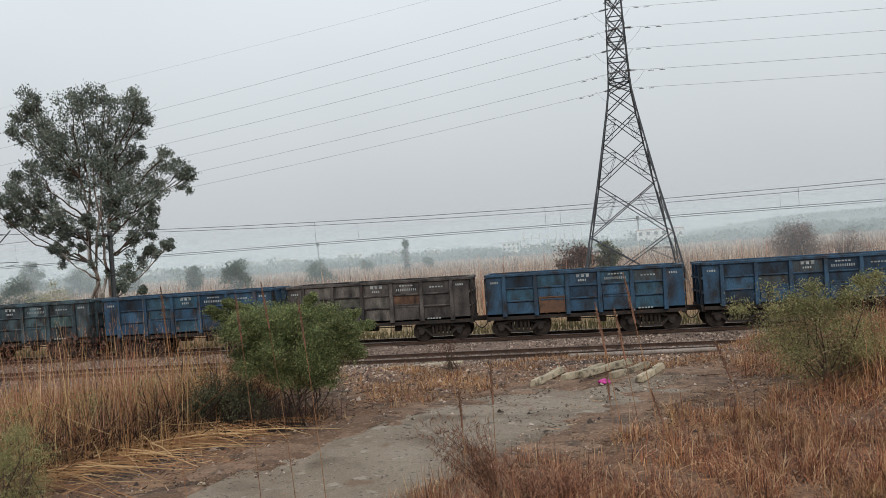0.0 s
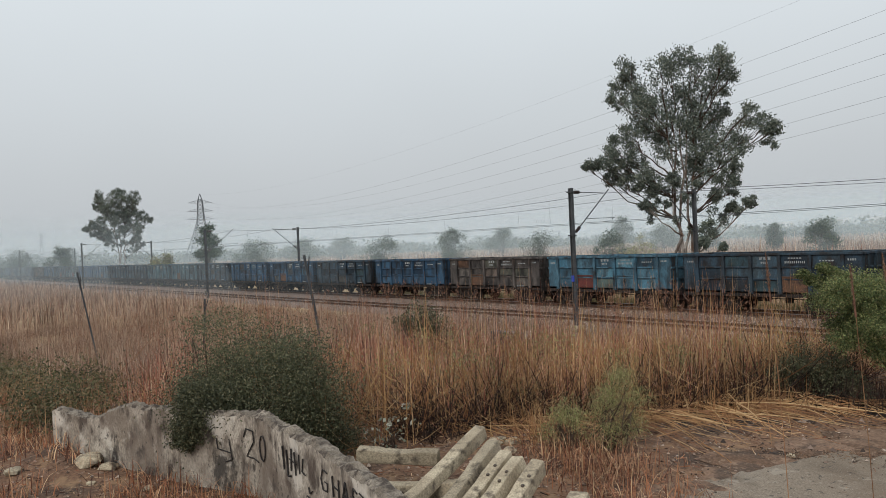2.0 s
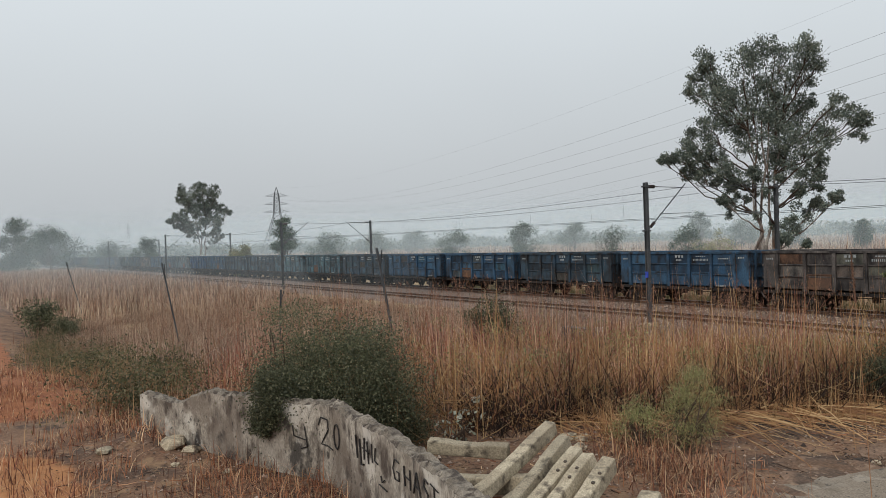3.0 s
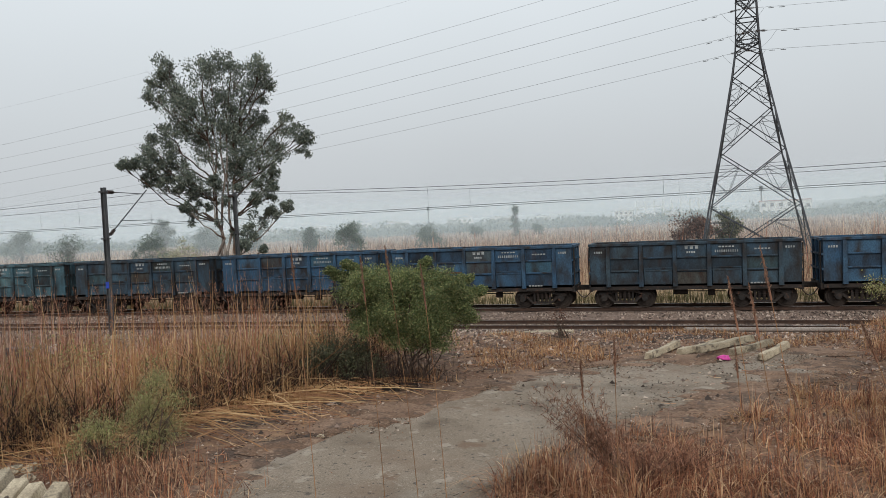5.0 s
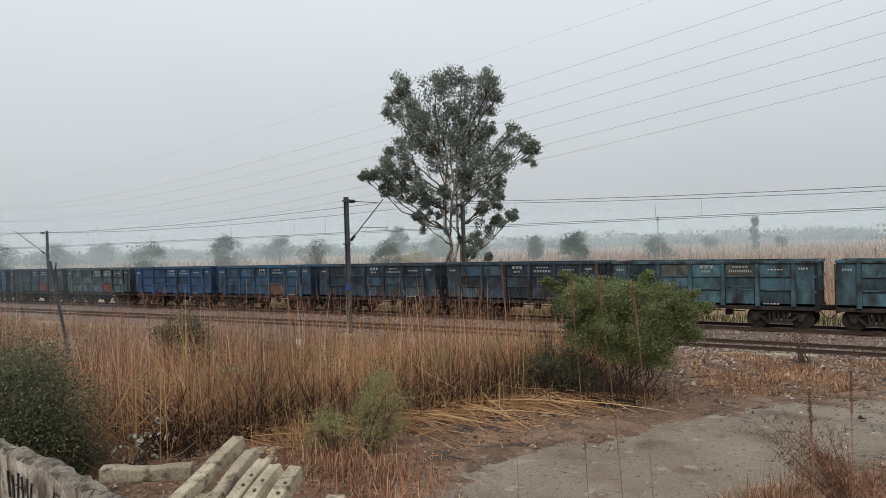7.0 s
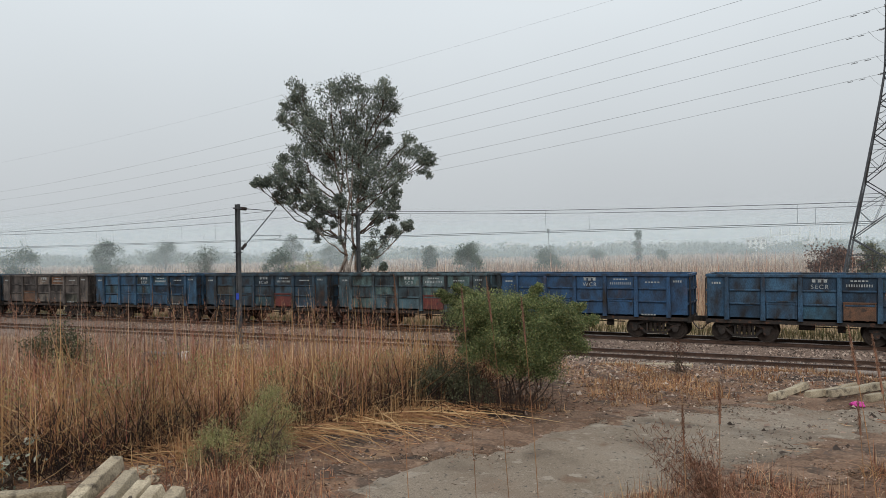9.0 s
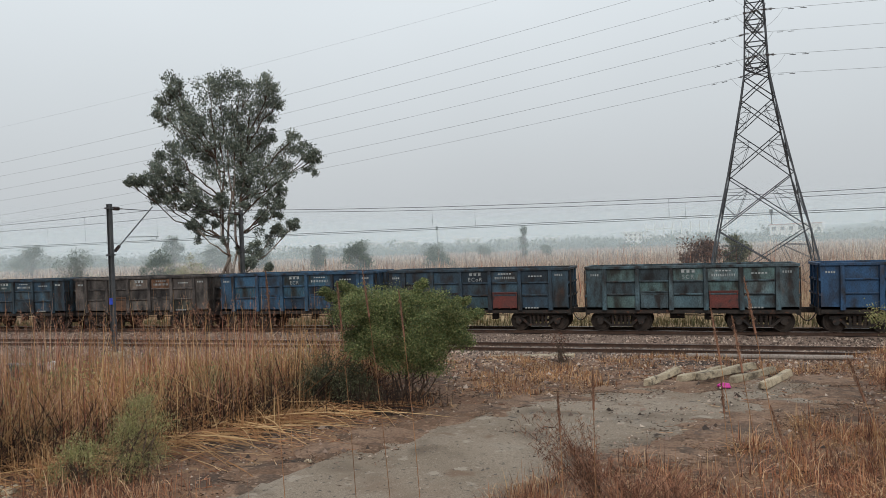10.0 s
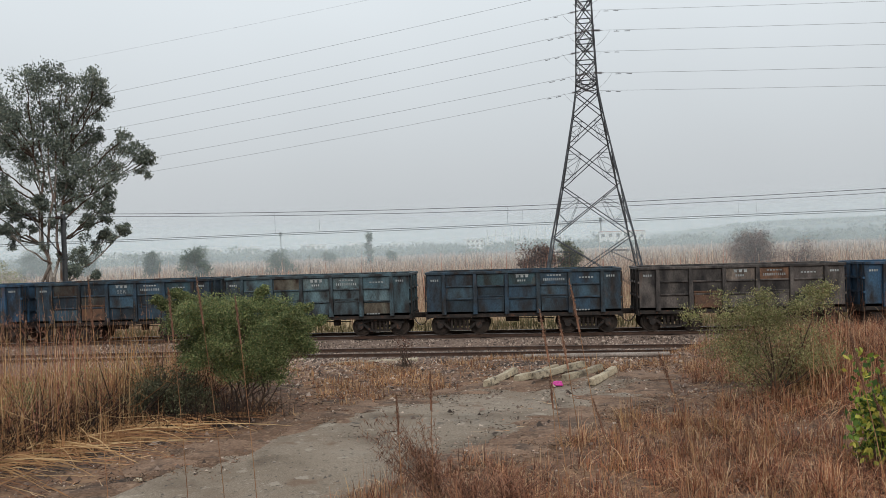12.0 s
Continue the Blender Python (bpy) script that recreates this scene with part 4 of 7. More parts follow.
    rod(bm, (-0.2, -0.6, 0.78), (1.6, -0.5, 0.75), 0.03)
    box(bm, 0.9, -0.75, 0.72, 0.34, 0.3, 0.3, bevel=0.03)
    part("brake_gear", bm, M_UNDER, w)
    for s in (-1, 1):
        bm = bmesh.new()
        box(bm, s * (L + 0.25), 0, 0.98, 0.50, 0.24, 0.26, bevel=0.04)
        box(bm, s * (L + 0.02), 0, 1.0, 0.16, 2.7, 0.30)
        part("coupler", bm, M_UNDER, w)
        bm = bmesh.new()
        pts = [Vector((s * (L + 0.05 + 0.41 * i / 8), -0.45, 0.92 - 0.42 * math.sin(math.pi / 2 * i / 8))) for i in range(9)]
        tube(bm, pts, 0.03, 0.03)
        part("brake_hose", bm, M_INSUL, w)
        bm = bmesh.new()
        for dy in (-1.38, -1.18):
            rod(bm, (s * (L + 0.10), dy, FLOOR_Z), (s * (L + 0.10), dy, TOP_Z - 0.1), 0.018, 0.018, 5)
        for i in range(7):
            rod(bm, (s * (L + 0.10), -1.38, FLOOR_Z + 0.15 + 0.28 * i), (s * (L + 0.10), -1.18, FLOOR_Z + 0.15 + 0.28 * i), 0.014, 0.014, 5)
        part("ladder", bm, M_UNDER, w)
    bm = bmesh.new()
    box(bm, 0, 0, FLOOR_Z + 0.16, 2 * L - 0.2, 2 * W - 0.2, 0.08)
    part("floor_residue", bm, M_COAL, w, "black coal dust on the wagon floor")
    for x in (-3.262, 3.262):
        build_bogie(w, x)
    return w


COLOURS = ("dark blue blue brown blue pale green dark dark light brown blue dark blue blue dark teal teal dark dark blue bright pale dark blue brown dark pale dark blue "
           "dark blue teal brown dark blue dark teal blue dark brown blue dark teal dark blue").split()
WORDS = {"blue": "faded blue", "bright": "clean bright blue", "dark": "sooty dark blue", "teal": "stained teal", "pale": "pale weathered teal", "brown": "rusty brown-grey", "green": "grimy grey-green", "light": "light blue"}
DOORS = {0: (M_ORANGE, 0), 7: (M_RUSTDOOR, 0), 8: (M_ORANGE, 0), 6: (M_ORANGE, 1), 11: (M_ORANGE, 0), 14: (M_ORANGE, 0), 18: (M_ORANGE, 1), 20: (M_RUSTDOOR, 1), 21: (M_RUSTDOOR, 1), 23: (M_ORANGE, 0), 26: (M_ORANGE, 0)}
SIGNS = {18: "SECR", 19: "WCR", 20: "SCR", 21: "ECoR", 26: "SER", 22: "ECR"}
FIRST, SPEED, GAP_AT_START = -2, 21.34, -4.25

wagon0 = build_wagon()
WAGONS = []
letter_cache = {}


def stencil(word, size):
    if word not in letter_cache:
        cu = bpy.data.curves.new("stencil", "FONT")
        cu.body, cu.size, cu.extrude, cu.align_x = word, size, 0.002, "CENTER"
        cu.space_character = 1.25
        cu.materials.append(M_LETTER)
        letter_cache[word] = cu
    return letter_cache[word]


def bar_mesh(sizes):
    bm = bmesh.new()
    for x, z, sx, sz in sizes:
        box(bm, x, 0, z, sx, 0.006, sz)
    me = bpy.data.meshes.new("marking")
    bm.to_mesh(me)
    bm.free()
    me.materials.append(M_LETTER)
    return me


NUMBER_BARS = bar_mesh([(-0.5 + 0.1 * i, 0, 0.048, 0.12) for i in range(11)])
SMALL_BARS = bar_mesh([(-0.3 + 0.15 * i, 0, 0.1, 0.07) for i in range(5)])
NAME_BARS = bar_mesh([(-0.24 + 0.24 * i, 0, 0.14, 0.13) for i in range(3)] + [(0, 0.085, 0.66, 0.025)])
TARE_BARS = bar_mesh([(-0.2 + 0.11 * i, 0, 0.07, 0.10) for i in range(4)])


def mark(data, parent, x, z, name="marking"):
    o = new(name, data)
    o.parent = parent
    o.matrix_basis = pose(x, -HALF_W + 0.09 - 0.018, z)
    return o


for k in range(FIRST, FIRST + len(COLOURS)):
    colour = COLOURS[k - FIRST]
    wg = wagon0 if k == FIRST else copy_thing(wagon0, pose(0, TRAIN_Y, RAIL))
    tagged(wg, WORDS[colour] + " open-top steel coal wagon streaked with soot and rust")
    at = 0
    for c in wg.children:
        if c.data and c.data.materials and c.data.materials[0] is PAINT["blue"]:
            c.material_slots[0].link = "OBJECT"
            c.material_slots[0].material = (PATCH if c.name.startswith("side_panel") else PAINT)[colour]
        if c.name.startswith("side_door") and c.matrix_basis.translation.y < 0:
            if k in DOORS and DOORS[k][1] == at:
                c.material_slots[0].material = DOORS[k][0]
                c["label"] = "rust-coloured side door"
            at += 1
    WAGONS.append((k, wg))
for k, wg in WAGONS:
    if k > 30:
        continue
    mark(NAME_BARS, wg, 0.0, 2.98)
    if k in SIGNS:
        o = mark(stencil(SIGNS[k], 0.28), wg, 0.0, 2.62, "lettering")
        o.rotation_euler.x = radians(90)
        o.location.y = -HALF_W + 0.09 - 0.017
    else:
        mark(TARE_BARS, wg, 0.0, 2.76)
    mark(NUMBER_BARS, wg, 1.6, 2.78)
    mark(SMALL_BARS, wg, 1.6, 2.99)
    mark(SMALL_BARS, wg, 3.2, 2.85)
    mark(TARE_BARS, wg, -4.45, 2.85)
    mark(TARE_BARS, wg, 4.45, 2.9)
    mark(SMALL_BARS, wg, 3.0, 1.22)


def motions():
    """The train runs past at an even speed, and its wheels roll."""
    times = [i / 4 for i in range(49)]
    for k, wg in WAGONS:
        x0 = GAP_AT_START - PITCH * k + PITCH / 2
        rows = []
        for t in times:
            x = x0 + SPEED * t
            front, rear = float(grade(min(x + 3.262, 45))), float(grade(min(x - 3.262, 45)))
            rows.append((t, pose(x, TRAIN_Y, RAIL + (front + rear) / 2, 0, math.degrees(math.atan2(rear - front, 6.524)), 0)))
        walk(wg, rows)
    turn = math.degrees(SPEED / 0.5)
    actions = {}
    for k, wg in WAGONS:
        for bogie in wg.children:
            if not bogie.name.startswith("bogie"):
                continue
            for ws in bogie.children:
                if not ws.name.startswith("wheelset"):
                    continue
                side = ws.matrix_basis.translation.x > 0
                if side not in actions:
                    x = ws.matrix_basis.translation.x
                    walk(ws, [(i / FPS, pose(x, 0, 0.5, 0, (turn * i / FPS) % 360, 0)) for i in range(12 * FPS + 1)])
                    actions[side] = ws.animation_data.action
                else:
                    ws.rotation_mode = "QUATERNION"
                    data = ws.animation_data_create()
                    data.action = actions[side]
                    data.action_slot = actions[side].slots[0]


# ---- plants: shared builders ----
def blades(name, rng, base, height, width, lean, material, segs=4, droop=0.3, parent=None, spread=0.0):
    """Tapering curved blades or stems that rise from base points; one mesh."""
    n = len(base)
    base = np.asarray(base, float)
    a = rng.random(n) * 6.283
    d = np.stack([np.cos(a), np.sin(a)], -1)
    side = np.stack([-np.sin(a + rng.normal(0, 0.6, n)), np.cos(a)], -1)
    ln = np.abs(rng.normal(0, 1, n)) * lean * height
    f = np.linspace(0, 1, segs + 1)
    xy = base[:, None, :2] + d[:, None] * (ln[:, None] * (0.5 * f[None] + 0.5 * f[None] ** 2.4))[..., None]
    z = base[:, None, 2] + height[:, None] * (f[None] - droop * (ln / np.maximum(height, 1e-3))[:, None] * f[None] ** 3)
    w = width[:, None] * np.clip(1.05 - f[None] ** 1.5, 0.08, 1)
    p = np.concatenate([xy, z[..., None]], -1)
    s = np.concatenate([side, 0 * side[:, :1]], -1)[:, None] * w[..., None] * 0.5
    v = np.stack([p - s, p + s], 2)
    i = np.arange(n)[:, None] * (2 * (segs + 1)) + 2 * np.arange(segs)[None]
    faces = np.stack([i, i + 1, i + 3, i + 2], -1).reshape(-1, 4)
    return soup(name, v, faces, material, parent)


def leaf_array(rng, centres, length, width, droop=0.4):
    """Corner points of one pointed leaf at each centre."""
    n = len(centres)
    d = rng.normal(0, 1, (n, 3))
    d[:, 2] -= droop
    d /= np.linalg.norm(d, axis=1, keepdims=True)
    s = np.cross(d, rng.normal(0, 1, (n, 3)))
    s /= np.linalg.norm(s, axis=1, keepdims=True) + 1e-6
    L = (length * rng.uniform(0.6, 1.35, n))[:, None]
    w = (width * rng.uniform(0.6, 1.35, n))[:, None]
    c = np.asarray(centres)
    return np.stack([c - d * L / 2, c + s * w / 2, c + d * L / 2, c - s * w / 2], 1)


def leaves(name, rng, centres, length, width, material, parent, droop=0.4):
    v = leaf_array(rng, centres, length, width, droop)
    f = np.arange(len(v) * 4).reshape(-1, 4)
    return soup(name, v, f, material, parent)


def in_ball(rng, n, hollow=0.35):
    d = rng.normal(0, 1, (n, 3))
    d /= np.linalg.norm(d, axis=1, keepdims=True)
    return d * (hollow + (1 - hollow) * rng.random(n)[:, None]) ** 0.6


def clumped(rng, clusters, per, sub=7, tight=0.42, tall=1.0):
    """Leaf centres in uneven clumps: each cluster (x, y, z, r) breaks into smaller clumps with gaps between."""
    out = []
    for x, y, z, r in clusters:
        subs = np.array([x, y, z]) + in_ball(rng, sub, 0.5) * r * np.array([1, 1, 0.85 * tall])
        for c in subs:
            k = max(3, int(per * rng.uniform(0.5, 1.4) / sub))
            out.append(c + rng.normal(0, 1, (k, 3)) * r * tight * 0.5 * np.array([1.1, 1.1, 0.8 * tall]))
    return np.concatenate(out)


def limb(bm, a, b, r0, r1, rng, bend=0.12, n=5):
    """A slightly crooked tapering branch; returns its points."""
    a, b = Vector(a), Vector(b)
    pts = [a.lerp(b, i / n) for i in range(n + 1)]
    L = (b - a).length
    for i in range(1, n):
        pts[i] += Vector(rng.normal(0, 1, 3)) * L * bend * 0.3 + Vector((0, 0, -L * bend * 0.5 * math.sin(math.pi * i / n)))
    tube(bm, pts, r0, r1)
    return pts


def plain_tree(x, y, height, width, seed, label, leaf_material=None, bare=False, name="tree", category="tree", per=420, leaf=0.34, count=18, trunk=0.14, group="trees of the plain"):
    """A far, smaller tree or shrub: forked trunk, limbs, and a crown of ragged clumps."""
    rng = np.random.default_rng(seed)
    z0 = float(ground_z(x, y)) - 0.1
    t = empty(name, pose(x, y, z0), label, category, group)
    bm = bmesh.new()
    fork = Vector((0, 0, height * trunk))
    rod(bm, (0, 0, 0), fork, height * 0.022 + 0.03, height * 0.016 + 0.02, 6)
    clusters = []
    for i in range(count):
        a, e = rng.random() * 6.283, rng.random()
        rad = width / 2 * rng.uniform(0.25, 0.9) * math.sin(math.pi * (0.25 + 0.65 * e))
        c = (math.cos(a) * rad, math.sin(a) * rad, height * (trunk + (0.92 - trunk) * e))
        clusters.append((*c, width * rng.uniform(0.13, 0.24)))
        pts = limb(bm, fork * rng.uniform(0.6, 1.0), c, height * 0.010 + 0.012, 0.012, rng)
        if bare:
            for _ in range(7):
                q = Vector(c) + Vector(rng.normal(0, 1, 3)) * width * 0.16
                rod(bm, pts[3], q, 0.02, 0.008, 4)
    part("trunk", bm, M_TWIG, t)
    pts = clumped(rng, clusters, per, 9, 0.7)
    pts[:, 2] = np.maximum(pts[:, 2], 0.15)
    leaves("crown", rng, pts, leaf, leaf * 0.5, leaf_material or M_WOOD, t)
    return t


def at(yaw, r):
    a = radians(yaw)
    return -math.sin(a) * r, math.cos(a) * r


# ---- the plain beyond the railway ----
EYE_Z = 2.9


def z_at(el, r):
    return EYE_Z + math.tan(radians(el)) * r


def by_sight(yaw, r, el_top, px_wide, seed, label, **kw):
    """A tree by bearing, distance, the height of its top over the horizon in degrees, and its width in thousandths of a turn."""
    x, y = at(yaw, r)
    g = float(ground_z(x, y))
    return plain_tree(x, y, z_at(el_top, r) - g, px_wide * r / 1331, seed, label, **kw)


by_sight(-1.2, 88, 0.12, 84, 11, "rusty brown leafy shrub among tall grass", leaf_material=M_RED, name="shrub", category="shrub", leaf=0.28, per=420, trunk=0.12, count=16)
by_sight(-3.4, 92, 0.25, 62, 12, "dark green dense shrub beside a steel tower", name="shrub", category="shrub", leaf=0.30, per=420, trunk=0.1, leaf_material=M_BUSHDARK, count=16)
by_sight(-16.2, 105, 0.35, 88, 13, "round grey-brown nearly leafless shrub", leaf_material=M_RED, bare=True, name="shrub", category="shrub", leaf=0.18, per=420, trunk=0.2, count=26)
by_sight(-19.6, 108, -0.35, 72, 14, "low bare brown shrub in dry grass", leaf_material=M_RED, bare=True, name="shrub", category="shrub", leaf=0.16, per=220, trunk=0.2, count=16)
by_sight(24.2, 150, 0.60, 52, 15, "bushy green tree in the dry field", per=330)
by_sight(27.2, 190, 0.45, 34, 16, "bushy green tree in the dry field")
by_sight(11.55, 245, 1.52, 17, 17, "slender upright green tree in the dry field", count=44, trunk=0.08, per=110)
by_sight(14.6, 300, 0.1, 22, 18, "small green tree in the dry field")
by_sight(9.9, 300, -0.1, 18, 19, "small green tree in the dry field")
by_sight(18.2, 170, -0.05, 60, 20, "low green shrub in the dry field", name="shrub", category="shrub", trunk=0.1)
by_sight(36.4, 115, -0.05, 62, 21, "yellow-green shrub in the dry field", leaf_material=M_SPRIG, name="shrub", category="shrub", leaf=0.22, trunk=0.12, per=200)
by_sight(38.4, 130, 0.35, 58, 22, "olive green shrub in the dry field", name="shrub", category="shrub", leaf=0.3, trunk=0.15, per=260)
by_sight(34.6, 240, 1.0, 52, 23, "hazy green tree behind the field")
by_sight(31.2, 220, 0.85, 36, 24, "hazy green tree behind the field")
by_sight(37.4, 300, 1.5, 40, 29, "hazy tall tree behind the field", trunk=0.3)
by_sight(43.8, 135, 0.62, 70, 25, "half-bare olive shrub in the dry field", name="shrub", category="shrub", leaf=0.25, bare=True, per=160, trunk=0.2)
by_sight(50.3, 175, 1.08, 58, 26, "broad dark green tree on the plain", per=360)
by_sight(55.6, 165, 0.95, 66, 27, "broad dark green tree on the plain", per=360, trunk=0.15)
by_sight(46.4, 260, 0.9, 60, 28, "hazy green tree behind the field")
by_sight(65.0, 170, 0.78, 72, 30, "low spreading tree beside the railway", per=260, trunk=0.2)
by_sight(68.3, 140, 2.35, 52, 31, "dark upright tree behind the wagons", per=420, trunk=0.2, count=16)
by_sight(71.5, 130, 0.25, 46, 32, "yellow-green shrub beside the railway", leaf_material=M_SPRIG, name="shrub", category="shrub", leaf=0.25, trunk=0.1)
by_sight(77.8, 215, 1.15, 42, 33, "round green tree beside the railway", per=300)
by_sight(80.4, 250, 0.60, 70, 34, "low spreading tree beside the railway", trunk=0.15)
by_sight(86.2, 235, 2.40, 62, 38, "tall hazy tree far down the railway", per=600, leaf=0.5, trunk=0.15, count=20)
by_sight(83.9, 290, 1.75, 80, 35, "wide hazy tree far down the railway", per=700, leaf=0.5, trunk=0.2, count=22)
by_sight(61.5, 300, 0.75, 60, 36, "hazy green tree behind the field")
by_sight(58.6, 320, 0.9, 50, 37, "hazy green tree behind the field")


def gum_tree(x, y, base, blobs, scale, seed, label, per=900, leaf=0.26, trunks=3, r0=0.19):
    """A tall eucalyptus: several pale stems from one foot, rising limbs, and drooping leaves in uneven clumps."""
    rng = np.random.default_rng(seed)
    t = empty("eucalyptus_tree", pose(x, y, base), label, "tree", "tall trees")
    ux, uy = y / math.hypot(x, y), -x / math.hypot(x, y)          # across the line of sight
    stems = []
    for i in range(trunks):
        bm = bmesh.new()
        a = (i - (trunks - 1) / 2) / max(1, trunks - 1)
        lean = a * 0.16 * scale * 11
        top = Vector((ux * lean, uy * lean, scale * (8.6 - 1.3 * abs(a) + 4.2)))
        foot = Vector((ux * a * 0.5, uy * a * 0.5, 0))
        pts = limb(bm, foot, top, r0 * scale * (1 - 0.25 * abs(a)), 0.05 * scale, rng, 0.04, 9)
        stems.append(pts)
        part("trunk", bm, M_BARK, t)
    clusters = []
    for bx, bz, br in blobs:
        dep = rng.uniform(-1, 1) * (1.9 if br < 1.2 else 1.2) * scale
        c = Vector((ux * bx * scale + (-uy) * dep, uy * bx * scale + ux * dep, bz * scale))
        clusters.append((*c, br * scale))
        pts = min(stems, key=lambda s: min((p.xy - c.xy).length + 2 * max(0, p.z - c.z + 1.2 * scale) for p in s))
        start = min(pts, key=lambda p: (p.xy - c.xy).length + abs(p.z - (c.z - 0.45 * (c.xy - p.xy).length - 1.0 * scale)) * 1.2)
        bm = bmesh.new()
        way = limb(bm, start, c, 0.065 * scale, 0.022 * scale, rng, 0.10, 6)
        for _ in range(8):
            q = c + Vector(rng.normal(0, 1, 3)) * br * scale * 0.6
            rod(bm, way[5] if rng.random() < 0.6 else way[4], q, 0.020 * scale, 0.007 * scale, 4)
        part("limb", bm, M_BARK if bz < 7.5 else M_TWIG, t)
    inner = []
    for x_, y_, z_, r_ in clusters:
        for _ in range(2):
            f = rng.uniform(0.35, 0.9)
            q = np.array([x_ * f, y_ * f, z_ * (0.62 + 0.38 * f)]) + rng.normal(0, 0.5, 3) * scale
            inner.append((*q, r_ * rng.uniform(0.45, 0.8)))
    pts = np.concatenate([clumped(rng, clusters, per, sub=15, tight=0.43, tall=1.25), clumped(rng, [c for c in inner if c[2] > 5.2 * scale], per * 0.20, sub=6, tight=0.65, tall=1.2)])
    leaves("crown", rng, pts, leaf, leaf * 0.42, M_GUM, t, droop=0.9)
    return t


GUM = [(-0.5, 14.0, 1.1), (0.6, 14.2, 0.9), (-3.9, 14.0, 0.85), (-4.3, 13.0, 0.8), (-3.4, 12.4, 1.0), (-4.4, 11.6, 0.8), (-2.4, 12.0, 1.1), (-1.2, 12.9, 1.2), (0.4, 12.7, 1.3), (1.8, 13.0, 1.0),
       (3.0, 13.7, 0.9), (3.5, 12.6, 0.8), (2.6, 12.0, 1.0), (0.9, 11.2, 1.4), (-1.0, 11.2, 1.2), (-2.8, 10.5, 1.1), (-1.8, 9.7, 1.1), (0.2, 9.8, 1.4), (1.9, 10.6, 1.2), (2.9, 10.4, 0.7),
       (4.6, 9.6, 0.9), (5.6, 8.9, 0.8), (6.3, 8.5, 0.55), (4.2, 8.6, 1.0), (2.6, 8.9, 1.2), (0.9, 8.3, 1.2), (-1.1, 8.2, 1.0), (-3.6, 8.8, 0.8), (-4.9, 8.4, 0.8), (-5.3, 7.6, 0.7),
       (-6.4, 7.2, 0.6), (-7.0, 7.0, 0.35), (-4.6, 7.0, 0.8), (-3.3, 7.2, 0.8), (-5.2, 6.0, 0.6), (-4.0, 5.6, 0.7), (-2.6, 6.0, 0.8), (1.5, 6.7, 1.0), (3.3, 7.0, 0.9), (3.9, 6.3, 0.5),
       (2.9, 5.2, 0.7), (3.6, 4.7, 0.6), (2.2, 4.2, 0.5), (4.5, 3.6, 0.45), (3.4, 3.2, 0.5), (1.7, 1.8, 0.75), (1.2, 0.9, 0.5), (-2.1, 4.9, 0.6), (-2.7, 3.8, 0.4), (2.6, 0.6, 0.3), (0.3, 6.6, 0.9), (-0.6, 5.4, 0.5)]
gx, gy = at(33.25, 56.5)
gum_tree(gx, gy, -2.3, [(a * 0.97, b + 3.6, c * 0.88) for a, b, c in GUM], 1.0, 3, "tall eucalyptus with pale stems and dark drooping leaves", per=950, leaf=0.20, trunks=5, r0=0.15)
hx, hy = at(74.1, 168)
gum_tree(hx, hy, -2.3, [(a * 0.95, b + 4.4, c * 1.0) for a, b, c in GUM if b > 3.0], 1.0, 8, "tall dark eucalyptus far down the railway", per=420, leaf=0.34, trunks=3)


def field_grass():
    """Tall dry grass of the plain behind the train, thinner and coarser with distance."""
    rng = np.random.default_rng(21)
    parts = []
    for n, r0, r1, w, h in ((34000, 48, 95, 0.032, 2.3), (26000, 95, 190, 0.08, 2.7), (22000, 190, 420, 0.2, 2.8)):
        yaw = rng.uniform(-27, 78, n)
        r = np.sqrt(rng.uniform(r0 ** 2, r1 ** 2, n))
        x, y = -np.sin(np.radians(yaw)) * r, np.cos(np.radians(yaw)) * r
        ok = y > 46.5 + 2 * rng.random(n)
        x, y, r = x[ok], y[ok], r[ok]
        tall = (0.75 + 0.35 * (lumps(x * 0.12, y * 0.12) + 0.5)) * rng.uniform(0.55, 1.1, len(x))
        z = ground_z(x, y)
        parts.append(blades("field_grass", rng, np.stack([x, y, z], -1), h * tall * np.clip(0.55 + (y - 46) / 25, 0.5, 1), np.full(len(x), w), 0.34, M_REEDHAZED, 4, 0.4))
    for p in parts:
        tagged(p, "tall dry straw-coloured grass covering the plain", "grass", kind="stuff")
    n = 240
    yaw, r = rng.uniform(-25, 35, n), rng.uniform(52, 85, n)
    x, y = -np.sin(np.radians(yaw)) * r, np.cos(np.radians(yaw)) * r
    ok = y > 49
    b = np.stack([x, y, ground_z(x, y)], -1)[ok]
    tagged(blades("reed_plumes", rng, b, rng.uniform(3.2, 5.2, len(b)), np.full(len(b), 0.06), 0.10, M_REED, 4), "tall reed stalks with plumes over the dry grass", "reeds", kind="stuff")
    # pale short grass on the far edge of the track bed
    n = 14000
    x, y = rng.uniform(-70, 25, n), rng.uniform(43.6, 48.5, n)
    tagged(blades("verge_grass", rng, np.stack([x, y, ground_z(x, y) - 0.05], -1), rng.uniform(0.25, 0.95, n), np.full(n, 0.035), 0.5, M_VERGE, 3), "dull olive and straw grass along the far track edge", "grass", kind="stuff")


field_grass()


